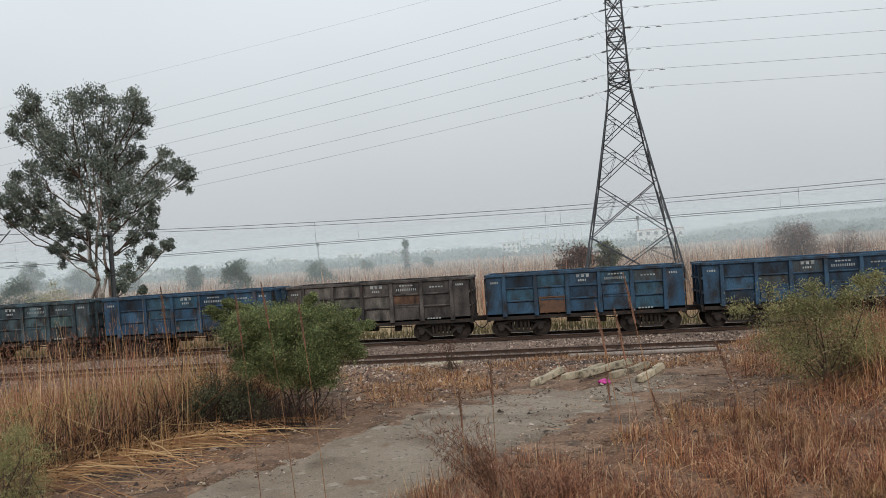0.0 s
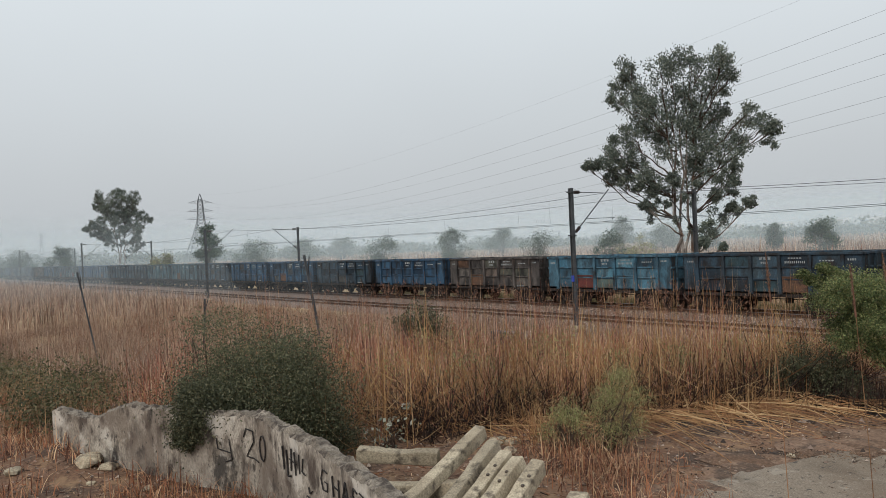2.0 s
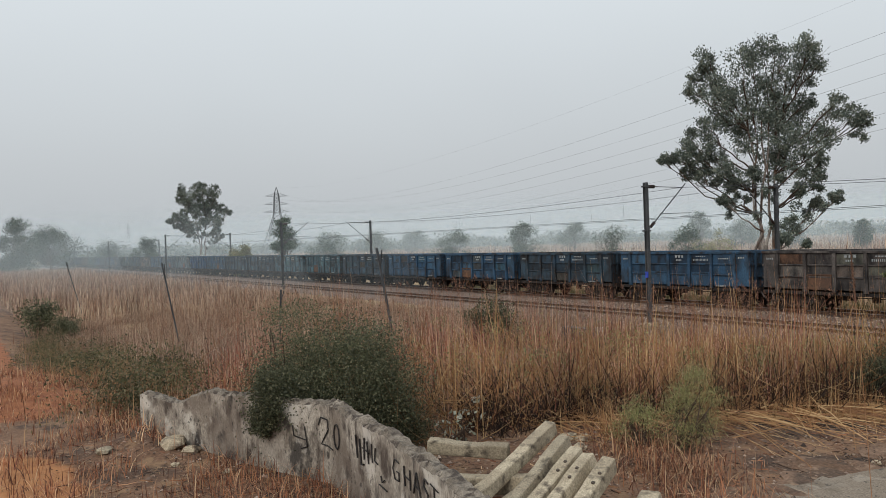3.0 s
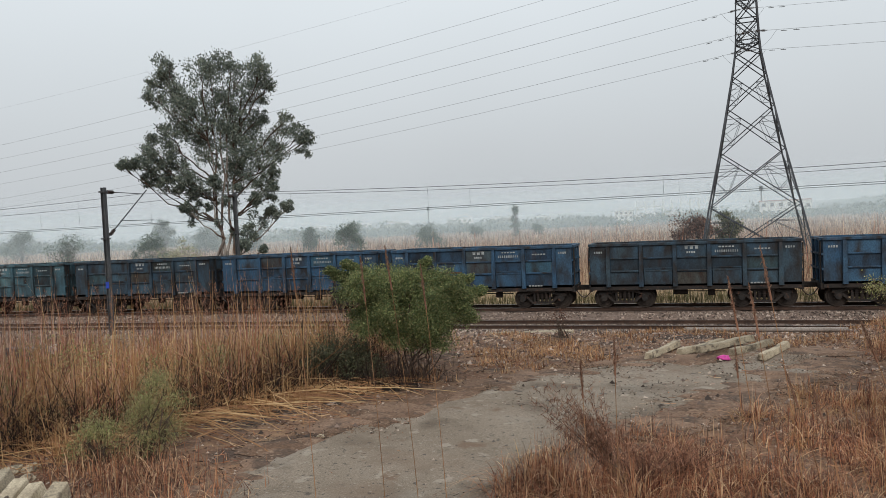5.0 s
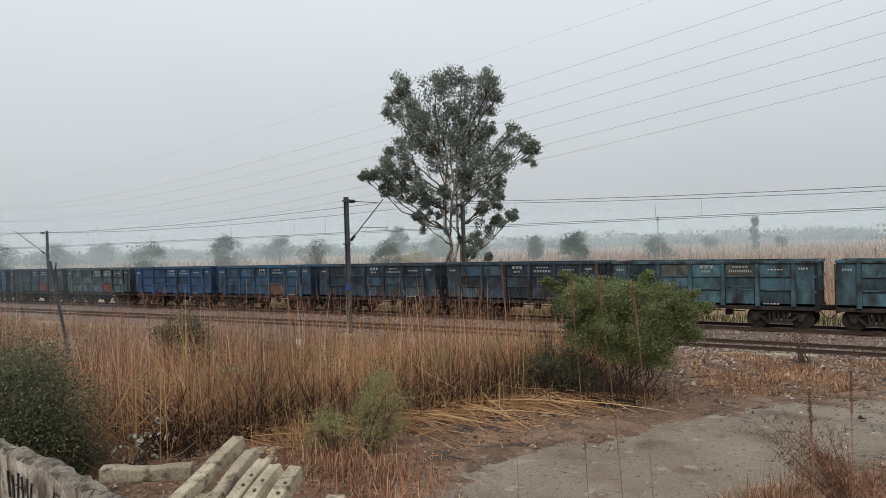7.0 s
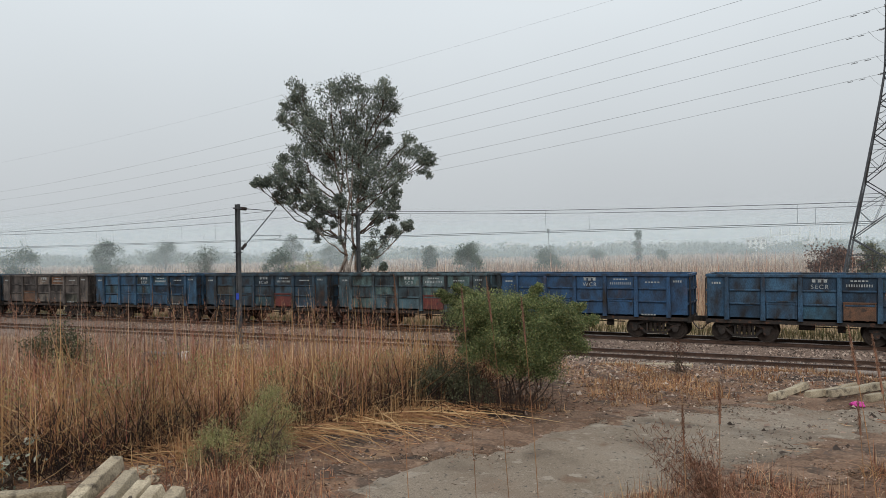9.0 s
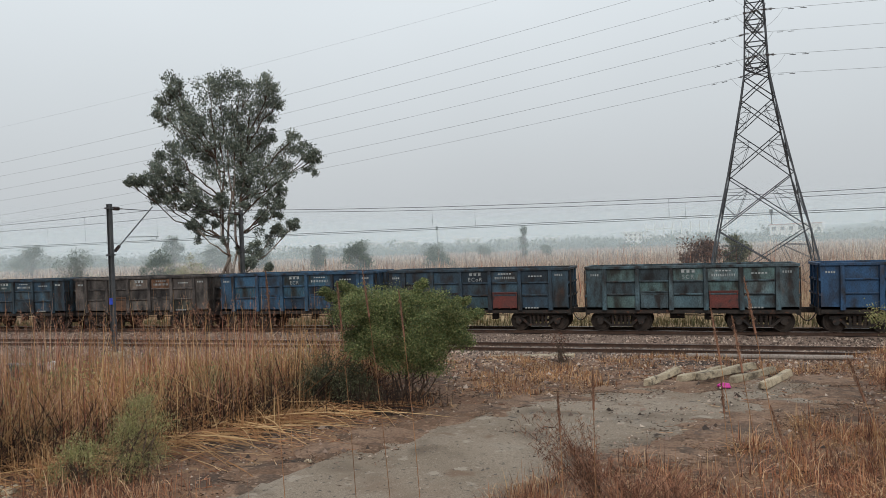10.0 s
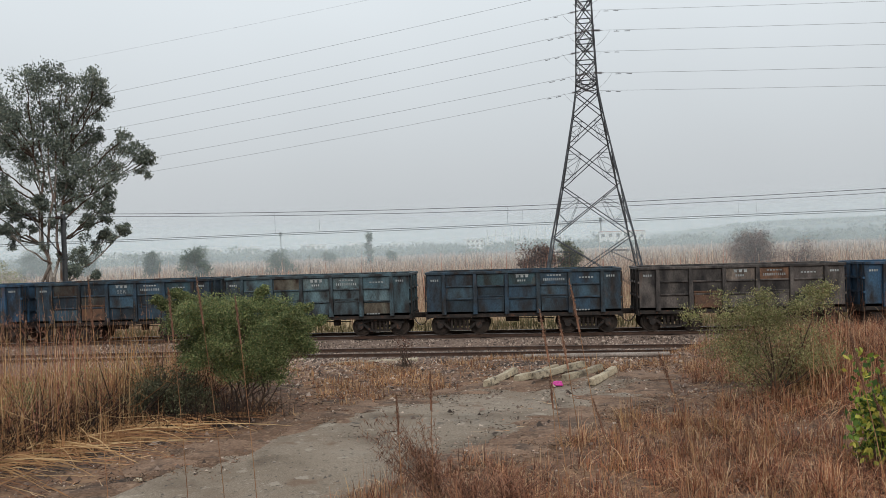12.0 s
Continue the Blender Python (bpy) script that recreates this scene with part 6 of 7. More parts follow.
def reed_bed():
    rng = np.random.default_rng(61)

    def spots(n, x0, x1, y0, y1, power=1.0):
        x, y = rng.uniform(x0, x1, n), rng.uniform(y0, y1, n)
        inside = x < front_x(y) - rng.random(n) * 0.5
        x, y = x[inside], y[inside]
        thick = lumps(x * 0.9, y * 0.9, 0.8) + 0.55
        ok = rng.random(len(x)) < np.clip(0.45 + 1.25 * (thick - 0.45), 0.07, 1)
        gully = (y < 4.1 + 0.02 * (x + 30)) & (x < -14)
        x, y = x[ok & ~gully], y[ok & ~gully]
        return np.stack([x, y, ground_z(x, y) - 0.03], -1)

    # tussocks: stems and bent leaves that spread from common feet
    def tussocks(name, n_feet, x0, x1, y0, y1, each, hlo, hhi, wlo, whi, lean, droop, material, label, spread=0.16, scale_y=True):
        feet = spots(n_feet, x0, x1, y0, y1)
        size = rng.uniform(0.5, 1.2, len(feet)) * np.clip(0.80 + 0.8 * lumps(feet[:, 0] * 1.1, feet[:, 1] * 0.9), 0.34, 1.25)
        if scale_y:
            size = size * np.clip(1.05 - smooth01(15, 27, feet[:, 1]) * 0.42, 0.4, 1.1)
        k = rng.integers(0, len(feet), n_feet * each)
        b = feet[k].copy()
        b[:, :2] += rng.normal(0, spread, (len(k), 2))
        h = rng.uniform(hlo, hhi, len(k)) * size[k]
        return tagged(blades(name, rng, b, h, rng.uniform(wlo, whi, len(k)), lean, material, 5, droop), label, "reeds", kind="stuff")

    tussocks("reed_stems", 1300, -19, -6, 3.2, 29, 5, 0.7, 2.0, 0.008, 0.015, 0.24, 0.3, M_REED, "russet dry reed stems before the railway")
    tussocks("leaning_reeds", 900, -19, -6, 3.2, 29, 6, 0.9, 1.9, 0.008, 0.014, 0.75, 0.35, M_REED, "dry reed stems leaning out of the bed", 0.2)
    tussocks("reed_leaves", 2300, -19, -6, 3.2, 29, 15, 0.25, 1.05, 0.008, 0.017, 1.35, 0.75, M_REED, "bent dry leaves among the reeds", 0.2)
    tussocks("straw_leaves", 900, -19, -6, 3.2, 29, 10, 0.25, 0.9, 0.008, 0.015, 1.4, 0.85, M_STRAW, "pale bent straw among the reeds", 0.22)
    # burnt-coloured stalks, which also put the shade of dark gaps into the bed
    tussocks("reed_underbrush", 900, -19, -6, 3.2, 29, 9, 0.2, 0.85, 0.010, 0.018, 0.45, 0.5, M_BURNT, "dark dead stalks that also paint shade low among the reeds", 0.25)
    # furry seed heads over the stems
    top = spots(2600, -19, -6, 3.2, 27)
    top[:, 2] += rng.uniform(1.0, 1.75, len(top)) * np.clip(1.05 - smooth01(15, 27, top[:, 1]) * 0.42, 0.4, 1.1)
    bend = rng.normal(0, 0.12, (len(top), 2))
    u = rng.random((len(top), 22, 1))
    hair = top[:, None] + np.concatenate([bend[:, None] * u, 0.34 * u], -1) + rng.normal(0, 0.011, (len(top), 22, 3))
    tagged(soup("reed_plumes", leaf_array(rng, hair.reshape(-1, 3), 0.075, 0.006, -1.6), np.arange(hair.size // 3 * 4).reshape(-1, 4), M_FEATHER), "brown furry plumes on the reeds", "reeds", kind="stuff")
    # farther down the line, in reed colours paled to imitate haze
    tussocks("reed_stems_far", 3300, -60, -19, 4.5, 29, 20, 0.5, 2.0, 0.009, 0.018, 0.55, 0.5, M_REEDHAZED, "dry reeds stretching along the railway, coloured paler for haze", 0.36, False)
    # dark-coloured stalks stand in for the shade inside the far reeds
    tussocks("reed_shade_far", 1800, -60, -19, 4.5, 29, 9, 0.3, 1.3, 0.010, 0.020, 0.6, 0.5, M_FEATHER, "dark stalks painting shade among the far reeds", 0.34)
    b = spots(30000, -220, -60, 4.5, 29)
    tagged(blades("reed_field_far", rng, b, rng.uniform(1.2, 2.3, len(b)), rng.uniform(0.03, 0.075, len(b)), 0.4, M_REEDHAZED, 3, 0.3), "dry reeds far along the railway, coloured paler for haze", "reeds", kind="stuff")
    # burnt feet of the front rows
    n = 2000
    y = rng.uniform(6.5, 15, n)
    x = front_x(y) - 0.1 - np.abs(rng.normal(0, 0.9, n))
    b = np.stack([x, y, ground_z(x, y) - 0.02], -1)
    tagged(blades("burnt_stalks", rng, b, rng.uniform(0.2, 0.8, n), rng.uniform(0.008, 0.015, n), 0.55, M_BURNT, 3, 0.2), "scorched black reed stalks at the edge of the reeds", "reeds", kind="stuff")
    # long stems that lean out over the slab and straw that has fallen on the ground
    n = 440
    y = rng.uniform(7.3, 13.0, n)
    x = front_x(y) + rng.uniform(-0.9, 0.9, n) + np.abs(rng.normal(0, 0.5, n))
    z = ground_z(x, y) + rng.uniform(0.01, 0.16, n)
    ang = rng.normal(-0.15, 0.8, n)
    L = rng.uniform(0.4, 2.3, n) ** 1.0
    w = rng.uniform(0.006, 0.012, n)
    f = np.linspace(0, 1, 5)
    px = x[:, None] + np.cos(ang)[:, None] * L[:, None] * (f - 0.35)
    py = y[:, None] + np.sin(ang)[:, None] * L[:, None] * (f - 0.35)
    pz = ground_z(px, py) + (z - ground_z(x, y))[:, None] * (1 - f) + 0.03 + 0.10 * rng.random(n)[:, None] * np.sin(f * 3.14)[None]
    p = np.stack([px, py, pz], -1)
    s = np.stack([-np.sin(ang), np.cos(ang), 0.9 + 0 * ang], -1)[:, None] * (w[:, None] * np.array([1, 1, 0.9, 0.7, 0.3]))[..., None] * 0.6
    v = np.stack([p - s, p + s], 2)
    i = np.arange(n)[:, None] * 10 + 2 * np.arange(4)[None]
    tagged(soup("fallen_straw", v, np.stack([i, i + 1, i + 3, i + 2], -1).reshape(-1, 4), M_STRAW), "long yellow straw stems fallen over the ground", "straw", kind="stuff")
    # a drooping straw tuft at the edge
    c = np.array([(-6.6, 11.2), (-6.9, 10.7), (-6.3, 11.7), (-7.6, 9.3), (-8.3, 8.4), (-8.1, 8.0)])
    q = c[rng.integers(0, len(c), 700)] + rng.normal(0, 0.3, (700, 2))
    b = np.stack([q[:, 0], q[:, 1], ground_z(q[:, 0], q[:, 1])], -1)
    tagged(blades("straw_tufts", rng, b, rng.uniform(0.35, 0.85, 700), rng.uniform(0.007, 0.012, 700), 0.8, M_STRAW, 5, 0.9), "drooping tufts of yellow straw", "grass", kind="stuff")
    # tall pale single stems
    n = 280
    y = rng.uniform(4.8, 14, n)
    x = front_x(y) - rng.uniform(-0.2, 3.5, n)
    b = np.stack([x, y, ground_z(x, y)], -1)
    tagged(blades("tall_stems", rng, b, rng.uniform(1.4, 2.6, n), np.full(n, 0.014), 0.14, M_STRAW, 5, 0.1), "tall yellow stems rising over the reeds", "reeds", kind="stuff")


reed_bed()


def sticks(name, rng, pos, length, rise, width, material, label, category="straw"):
    """Straight stems and scraps lying or leaning at random."""
    n = len(pos)
    a, e = rng.random(n) * 6.283, rise
    d = np.stack([np.cos(a) * np.cos(e), np.sin(a) * np.cos(e), np.sin(e)], -1)
    s = np.cross(d, rng.normal(0, 1, (n, 3)))
    s /= np.linalg.norm(s, axis=1, keepdims=True) + 1e-6
    s = s * (width / 2)[:, None]
    p0, p1 = pos, pos + d * length[:, None]
    mid = (p0 + p1) / 2 - np.array([0, 0, 1.0]) * (0.05 * length * np.cos(e))[:, None]
    v = np.stack([p0 - s, p0 + s, mid - s, mid + s, p1 - s * 0.4, p1 + s * 0.4], 1)
    i = np.arange(n)[:, None] * 6 + np.array([0, 2])[None]
    return tagged(soup(name, v, np.stack([i, i + 1, i + 3, i + 2], -1).reshape(-1, 4), material), label, category, kind="stuff")


def broken_reeds():
    rng = np.random.default_rng(66)
    n = 11000
    y = rng.uniform(4.5, 27, n)
    x = front_x(y) - np.abs(rng.normal(0, 3.2, n)) + rng.uniform(-0.1, 0.45, n)
    z = ground_z(x, y) + rng.uniform(0.0, 0.65, n) * (rng.random(n) ** 0.7)
    sticks("broken_reeds", rng, np.stack([x, y, z], -1), rng.uniform(0.35, 1.5, n), rng.normal(0.45, 0.6, n), rng.uniform(0.006, 0.012, n), M_STRAW, "broken reed stems leaning at all angles", "reeds")
    n = 1800
    y = rng.uniform(6.5, 15, n)
    x = front_x(y) - np.abs(rng.normal(0, 1.0, n)) + 0.35
    sticks("scorched_reeds", rng, np.stack([x, y, ground_z(x, y)], -1), rng.uniform(0.3, 1.3, n), rng.normal(0.9, 0.4, n), rng.uniform(0.008, 0.015, n), M_BURNT, "scorched stems at the edge of the reeds", "reeds")
    n = 11000
    x, y = rng.uniform(-13, 8, n), rng.uniform(1.0, 22, n)
    slab = (x > -4.6) & (x < 2.2) & (y < 15.5)
    k = ~slab | (rng.random(n) < 0.16)
    x, y = x[k], y[k]
    z = ground_z(x, y) + 0.012 + 0.03 * slab[k]
    sticks("ground_litter", rng, np.stack([x, y, z], -1), rng.uniform(0.04, 0.28, len(x)), rng.normal(0.03, 0.07, len(x)), rng.uniform(0.006, 0.014, len(x)), M_RUSSET, "dry straw scraps strewn over the earth", "litter")
    n = 5000
    n = 15000
    x, y = rng.uniform(-13, 8, n), rng.uniform(1.0, 24, n)
    z = ground_z(x, y) + 0.012 + 0.03 * ((x > -4.6) & (x < 2.2) & (y < 15.5))
    sticks("dark_litter", rng, np.stack([x, y, z], -1), 0.02 + 0.20 * rng.random(n) ** 3, rng.normal(0.03, 0.08, n), rng.uniform(0.005, 0.013, n), M_BURNT, "charred scraps strewn over the earth", "litter")


broken_reeds()


def right_grass():
    """Rusty dry grass on the rise beside the slab, and thin grass on the bare ground."""
    rng = np.random.default_rng(71)
    edge_y = [4, 6, 8.4, 9.5, 10.2, 11.0, 13.3, 15.0, 17.0, 21]
    edge_x = [-2.4, -2.3, -2.1, -1.5, -0.3, 0.6, 2.2, 3.0, 3.6, 4.6]
    def open_spots(n, x0, x1, y0, y1, sparse):
        x, y = rng.uniform(x0, x1, n), rng.uniform(y0, y1, n)
        k = (x > np.interp(y, edge_y, edge_x) + np.abs(rng.normal(0, 0.35, n))) & (rng.random(n) < np.clip(1.5 * lumps(x * 1.3, y * 1.3) + sparse, 0.06, 1))
        bare = np.exp(-(((x - 2.3) / 0.8) ** 2 + ((y - 12.9) / 1.1) ** 2))
        k &= rng.random(n) > bare * 0.85
        return np.stack([x[k], y[k], ground_z(x[k], y[k]) - 0.02], -1)

    def tufts(name, feet, each, lo, hi, wide, lean, droop, material, label, spread=0.09):
        size = rng.uniform(0.6, 1.25, len(feet))
        k = np.repeat(np.arange(len(feet)), each)
        b = feet[k].copy()
        b[:, :2] += rng.normal(0, spread, (len(k), 2))
        tagged(blades(name, rng, b, rng.uniform(lo, hi, len(k)) * size[k], rng.uniform(wide * 0.6, wide * 1.2, len(k)), lean, material, 6, droop), label, "grass", kind="stuff")

    b = open_spots(60000, -3, 11, 4, 21, 0.7)
    tagged(blades("russet_grass", rng, b, rng.uniform(0.06, 0.26, len(b)), rng.uniform(0.006, 0.012, len(b)), 1.5, M_RUSSET, 5, 0.7), "rusty dry bent grass on the rise beside the slab", "grass", kind="stuff")
    tufts("russet_tussocks", open_spots(2400, -2.6, 10, 4.5, 20, 0.7), 44, 0.18, 0.52, 0.010, 1.25, 0.75, M_RUSSET, "matted rusty tussocks with arching blades")
    tufts("straw_tussocks", open_spots(620, -2.4, 10, 5, 17, 0.6), 34, 0.2, 0.52, 0.009, 1.3, 0.8, M_STRAW, "pale arching straw tussocks among rusty grass")
    # low blades in a darker brown imitate shade in the tussock gaps
    tufts("dark_tussocks", open_spots(800, -2.6, 10, 4.5, 18, 0.4), 26, 0.08, 0.26, 0.011, 1.0, 0.5, M_FEATHER, "low dark brown grass painting shaded gaps between tussocks", 0.14)
    near = np.array([(-1.75, 7.6), (-1.45, 7.9), (-1.2, 7.5), (-0.9, 7.75), (-1.6, 7.2), (-0.5, 7.5), (0.1, 7.8), (0.6, 8.2), (1.3, 8.0), (2.0, 8.4), (2.9, 9.2), (3.4, 8.7)])
    tufts("arching_tussocks", np.concatenate([near, ground_z(near[:, 0], near[:, 1])[:, None]], 1), 230, 0.3, 0.62, 0.009, 1.15, 0.75, M_RUSSET, "large rusty tussocks with long arching blades", 0.13)
    back = np.stack([rng.uniform(5.0, 8.6, 90), rng.uniform(12.4, 15.5, 90)], -1)
    tufts("tall_grass", np.concatenate([back, ground_z(back[:, 0], back[:, 1])[:, None]], 1), 60, 0.5, 1.25, 0.010, 0.7, 0.6, M_RUSSET, "tall rusty grass behind a feathery bush", 0.2)
    # thin low litter grass on the burnt verge between the slab and the ballast
    n = 60000
    x, y = rng.uniform(-7.5, 7, n), rng.uniform(13, 25, n)
    slab = y < np.interp(x, [-7.5, -4.2, -2.8, -0.9, 0.5, 2.9, 6], [10, 11, 13.6, 15.6, 16.2, 17.2, 15])
    k = ~slab & (rng.random(n) < np.clip(2.2 * lumps(x * 1.3 + 4, y * 1.1) + 0.15, 0.02, 1))
    b = np.stack([x[k], y[k], ground_z(x[k], y[k]) - 0.02], -1)
    tagged(blades("verge_litter", rng, b, rng.uniform(0.07, 0.28, len(b)), rng.uniform(0.012, 0.024, len(b)), 1.4, M_VERGEMAT, 4, 0.8), "short rusty grass on the burnt verge", "grass", kind="stuff")
    # dry weeds at the foot of the wall and on the bank
    n = 30000
    x, y = rng.uniform(-26, -6.5, n), rng.uniform(0.4, 5.0, n)
    wall_y = np.interp(x, [-26, -12.9, -8.6, -6.5], [4.5, 2.3, 3.75, 3.5])
    k = (y < wall_y) & (rng.random(n) < np.clip(lumps(x * 1.2, y * 1.5) + 0.25 + (y > wall_y - 0.5) * 0.5, 0.04, 1))
    b = np.stack([x[k], y[k], ground_z(x[k], y[k]) - 0.01], -1)
    tagged(blades("wall_weeds", rng, b, rng.uniform(0.10, 0.46, len(b)), rng.uniform(0.007, 0.013, len(b)), 0.9, M_RUSSET, 4, 0.7), "dry brown weeds along the foot of the wall", "weeds", kind="stuff")
    # dry grass and green growth in the gully
    n = 14000
    x = rng.uniform(-46, -13.2, n)
    y = rng.normal(3.4 - 0.05 * (x + 18), 0.8)
    k = rng.random(n) < np.clip(1.4 * lumps(x * 1.5, y * 1.7) + 0.5, 0.05, 1)
    b = np.stack([x[k], y[k], ground_z(x[k], y[k]) - 0.02], -1)
    tagged(blades("gully_grass", rng, b, rng.uniform(0.2, 0.95, len(b)), rng.uniform(0.008, 0.016, len(b)), 0.9, M_VERGEMAT, 5, 0.7), "tawny bent grass along a shallow gully", "grass", kind="stuff")
    cs = []
    for _ in range(170):
        x = rng.uniform(-46, -13.4)
        y = rng.normal(3.2 - 0.05 * (x + 18), 0.65)
        z = float(ground_z(x, y))
        cs.append((x, y, z + rng.uniform(0.1, 0.7), rng.uniform(0.25, 0.6)))
    tagged(leaves("gully_plants", rng, clumped(rng, cs, 260, 8, 0.9), 0.07, 0.03, M_GULLY, None), "low olive plants along a shallow gully", "plants", kind="stuff")


right_grass()


def heap_grass():
    """Dry grass that stands up round the heap of sleepers, and green weeds scattered through the reeds."""
    rng = np.random.default_rng(76)
    n = 2000
    c = np.array([(-4.45, 5.2), (-4.75, 5.9), (-5.2, 6.35), (-4.3, 4.6), (-5.0, 6.9), (-5.7, 6.6), (-6.9, 7.9), (-6.4, 7.4), (-6.1, 7.0), (-6.6, 7.1), (-7.3, 7.4), (-5.9, 7.5), (-7.6, 8.2)])
    q = c[rng.integers(0, len(c), n)] + rng.normal(0, 0.26, (n, 2))
    b = np.stack([q[:, 0], q[:, 1], ground_z(q[:, 0], q[:, 1]) - 0.02], -1)
    tagged(blades("heap_grass", rng, b, rng.uniform(0.2, 0.6, n), rng.uniform(0.006, 0.011, n), 1.1, M_RUSSET, 5, 0.9), "dry bent grass round the heap of sleepers", "grass", kind="stuff")
    cs = []
    for _ in range(95):
        y = rng.uniform(7.5, 22)
        x = float(front_x(y)) - abs(rng.normal(0, 5.0)) - 0.6
        cs.append((x, y, float(ground_z(x, y)) + rng.uniform(0.2, 0.95), rng.uniform(0.15, 0.42)))
    tagged(leaves("reed_weeds", rng, clumped(rng, cs, 170, 8, 1.0), 0.06, 0.022, M_SPRIG, None), "green weeds scattered among the dry reeds", "weeds", kind="stuff")


heap_grass()


# ---- shrubs close by ----
def shrub(name, x, y, clusters, per, leaf, material, label, twigs=40, seed=1, twig_spread=0.7, category="shrub", sub=14, tight=0.85, ratio=0.55, reach=0.95, droop=0.2):
    """A leafy shrub: crooked stems from one foot and a ragged crown."""
    rng = np.random.default_rng(seed)
    z0 = float(ground_z(x, y)) - 0.05
    t = empty(name, pose(x, y, z0), label, category)
    foot = Vector((0, 0, 0))
    ends = rng.integers(0, len(clusters), twigs)
    for i in range(min(twigs, 14)):
        bm = bmesh.new()
        c = Vector(clusters[ends[i]][:3])
        way = limb(bm, foot + Vector((*rng.normal(0, 0.12, 2), 0)), c * reach, 0.018, 0.006, rng, 0.15, 5)
        for q in range(6):
            e = way[3] + Vector(rng.normal(0, 1, 3)) * clusters[ends[i]][3] * 0.9
            rod(bm, way[rng.integers(2, 5)], e, 0.005, 0.002, 3)
        part("stem", bm, M_TWIG, t)
    pts = clumped(rng, clusters, per, sub, tight)
    pts = pts[pts[:, 2] > 0.05]
    leaves("foliage", rng, pts, leaf, leaf * ratio, material, t, droop)
    return t


def blob(rng, n, centre, radii, r):
    return [(*(np.array(centre) + in_ball(rng, 1, 0.3)[0] * np.array(radii)), r * rng.uniform(0.7, 1.3)) for _ in range(n)]


rg = np.random.default_rng(81)
green = []
for _ in range(64):
    u = rg.uniform(-1.0, 1.08)
    hi, lo = 2.02 - 0.10 * u - 0.10 * u * u, 0.62 + 0.42 * abs(u - 0.05) ** 1.3
    v, h = rg.uniform(-0.75, 0.75), lo + (hi - lo) * rg.random() ** 0.6
    green.append((0.93 * u - 0.36 * v, 0.36 * u + 0.93 * v, h, rg.uniform(0.15, 0.29)))
for u0, z0, u1, z1, r in ((-0.9, 1.9, -1.42, 2.2, 0.13), (-0.6, 1.95, -1.1, 2.28, 0.13), (0.9, 1.6, 1.45, 1.66, 0.13), (0.8, 1.8, 1.2, 1.92, 0.12), (0.2, 1.95, 0.45, 2.28, 0.11)):
    for f in (0.2, 0.5, 0.75, 1.0):
        u = u0 + (u1 - u0) * f
        green.append((0.93 * u, 0.36 * u, z0 + (z1 - z0) * f, r * (1.15 - 0.5 * f)))
shrub("green_bush", -4.95, 13.3, green, 2000, 0.036, M_BUSH, "dense green leafy bush with dark twiggy foot beside the slab", 40, 2, sub=9, tight=0.72)
low = [(0.93 * u - 0.36 * v, 0.36 * u + 0.93 * v, h, r) for u, v, h, r in zip(rg.uniform(-0.7, 0.5, 20), rg.uniform(-0.3, 0.3, 20), rg.uniform(0.2, 0.85, 20), rg.uniform(0.14, 0.26, 20))]
shrub("low_bush", -5.95, 12.95, low, 520, 0.045, M_BUSHDARK, "low dark green shrub under a leafy bush", 30, 27, sub=8, tight=0.8)
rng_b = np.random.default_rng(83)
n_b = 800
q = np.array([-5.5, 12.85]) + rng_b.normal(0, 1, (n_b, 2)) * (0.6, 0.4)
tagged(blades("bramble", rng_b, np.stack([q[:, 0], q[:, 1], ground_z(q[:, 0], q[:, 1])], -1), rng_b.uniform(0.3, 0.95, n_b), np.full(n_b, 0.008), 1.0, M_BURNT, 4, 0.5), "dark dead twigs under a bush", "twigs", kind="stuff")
dark = blob(rg, 40, (0.0, -0.05, 0.95), (1.15, 1.0, 0.75), 0.38) + blob(rg, 14, (0.35, 0.65, 0.45), (0.45, 0.5, 0.45), 0.28) + blob(rg, 13, (0.3, -1.0, 0.98), (0.7, 0.28, 0.26), 0.17) + blob(rg, 7, (0.2, -1.25, 0.72), (0.45, 0.08, 0.2), 0.09)
shrub("dark_bush", -10.05, 4.62, dark, 1500, 0.036, M_BUSHDARK, "large dark olive bush hanging over the old wall", 40, 4)
shrub("dark_bush", -10.5, 4.5, blob(rg, 16, (0.0, 0.0, 1.75), (0.9, 0.75, 0.36), 0.26), 420, 0.034, M_BUSHDARK, "thin twiggy olive shrub rising over a dense bush", 30, 24, tight=1.0)
feather = blob(rg, 34, (-0.1, 0.2, 0.85), (1.05, 0.7, 0.75), 0.28) + blob(rg, 10, (-0.7, 0.1, 1.5), (0.75, 0.4, 0.35), 0.16) + blob(rg, 6, (0.5, 0.1, 1.7), (0.4, 0.3, 0.4), 0.13)
shrub("feathery_bush", 4.40, 13.2, feather, 560, 0.045, M_SPRIG, "feathery yellow-green bush among dry grass", 40, 5, ratio=0.36, tight=0.9)
tuft = blob(rg, 18, (0.05, 0.1, 0.58), (0.34, 0.34, 0.52), 0.17)
shrub("green_tuft", -6.75, 8.1, tuft, 400, 0.06, M_SPRIG, "soft olive-green weed before the reeds", 24, 6, ratio=0.10, tight=0.8, droop=-0.8)
shrub("green_tuft", -7.25, 7.7, blob(rg, 7, (0, 0, 0.35), (0.3, 0.3, 0.3), 0.16), 420, 0.045, M_SPRIG, "soft olive-green weed before the reeds", 12, 16, ratio=0.22, tight=0.7)
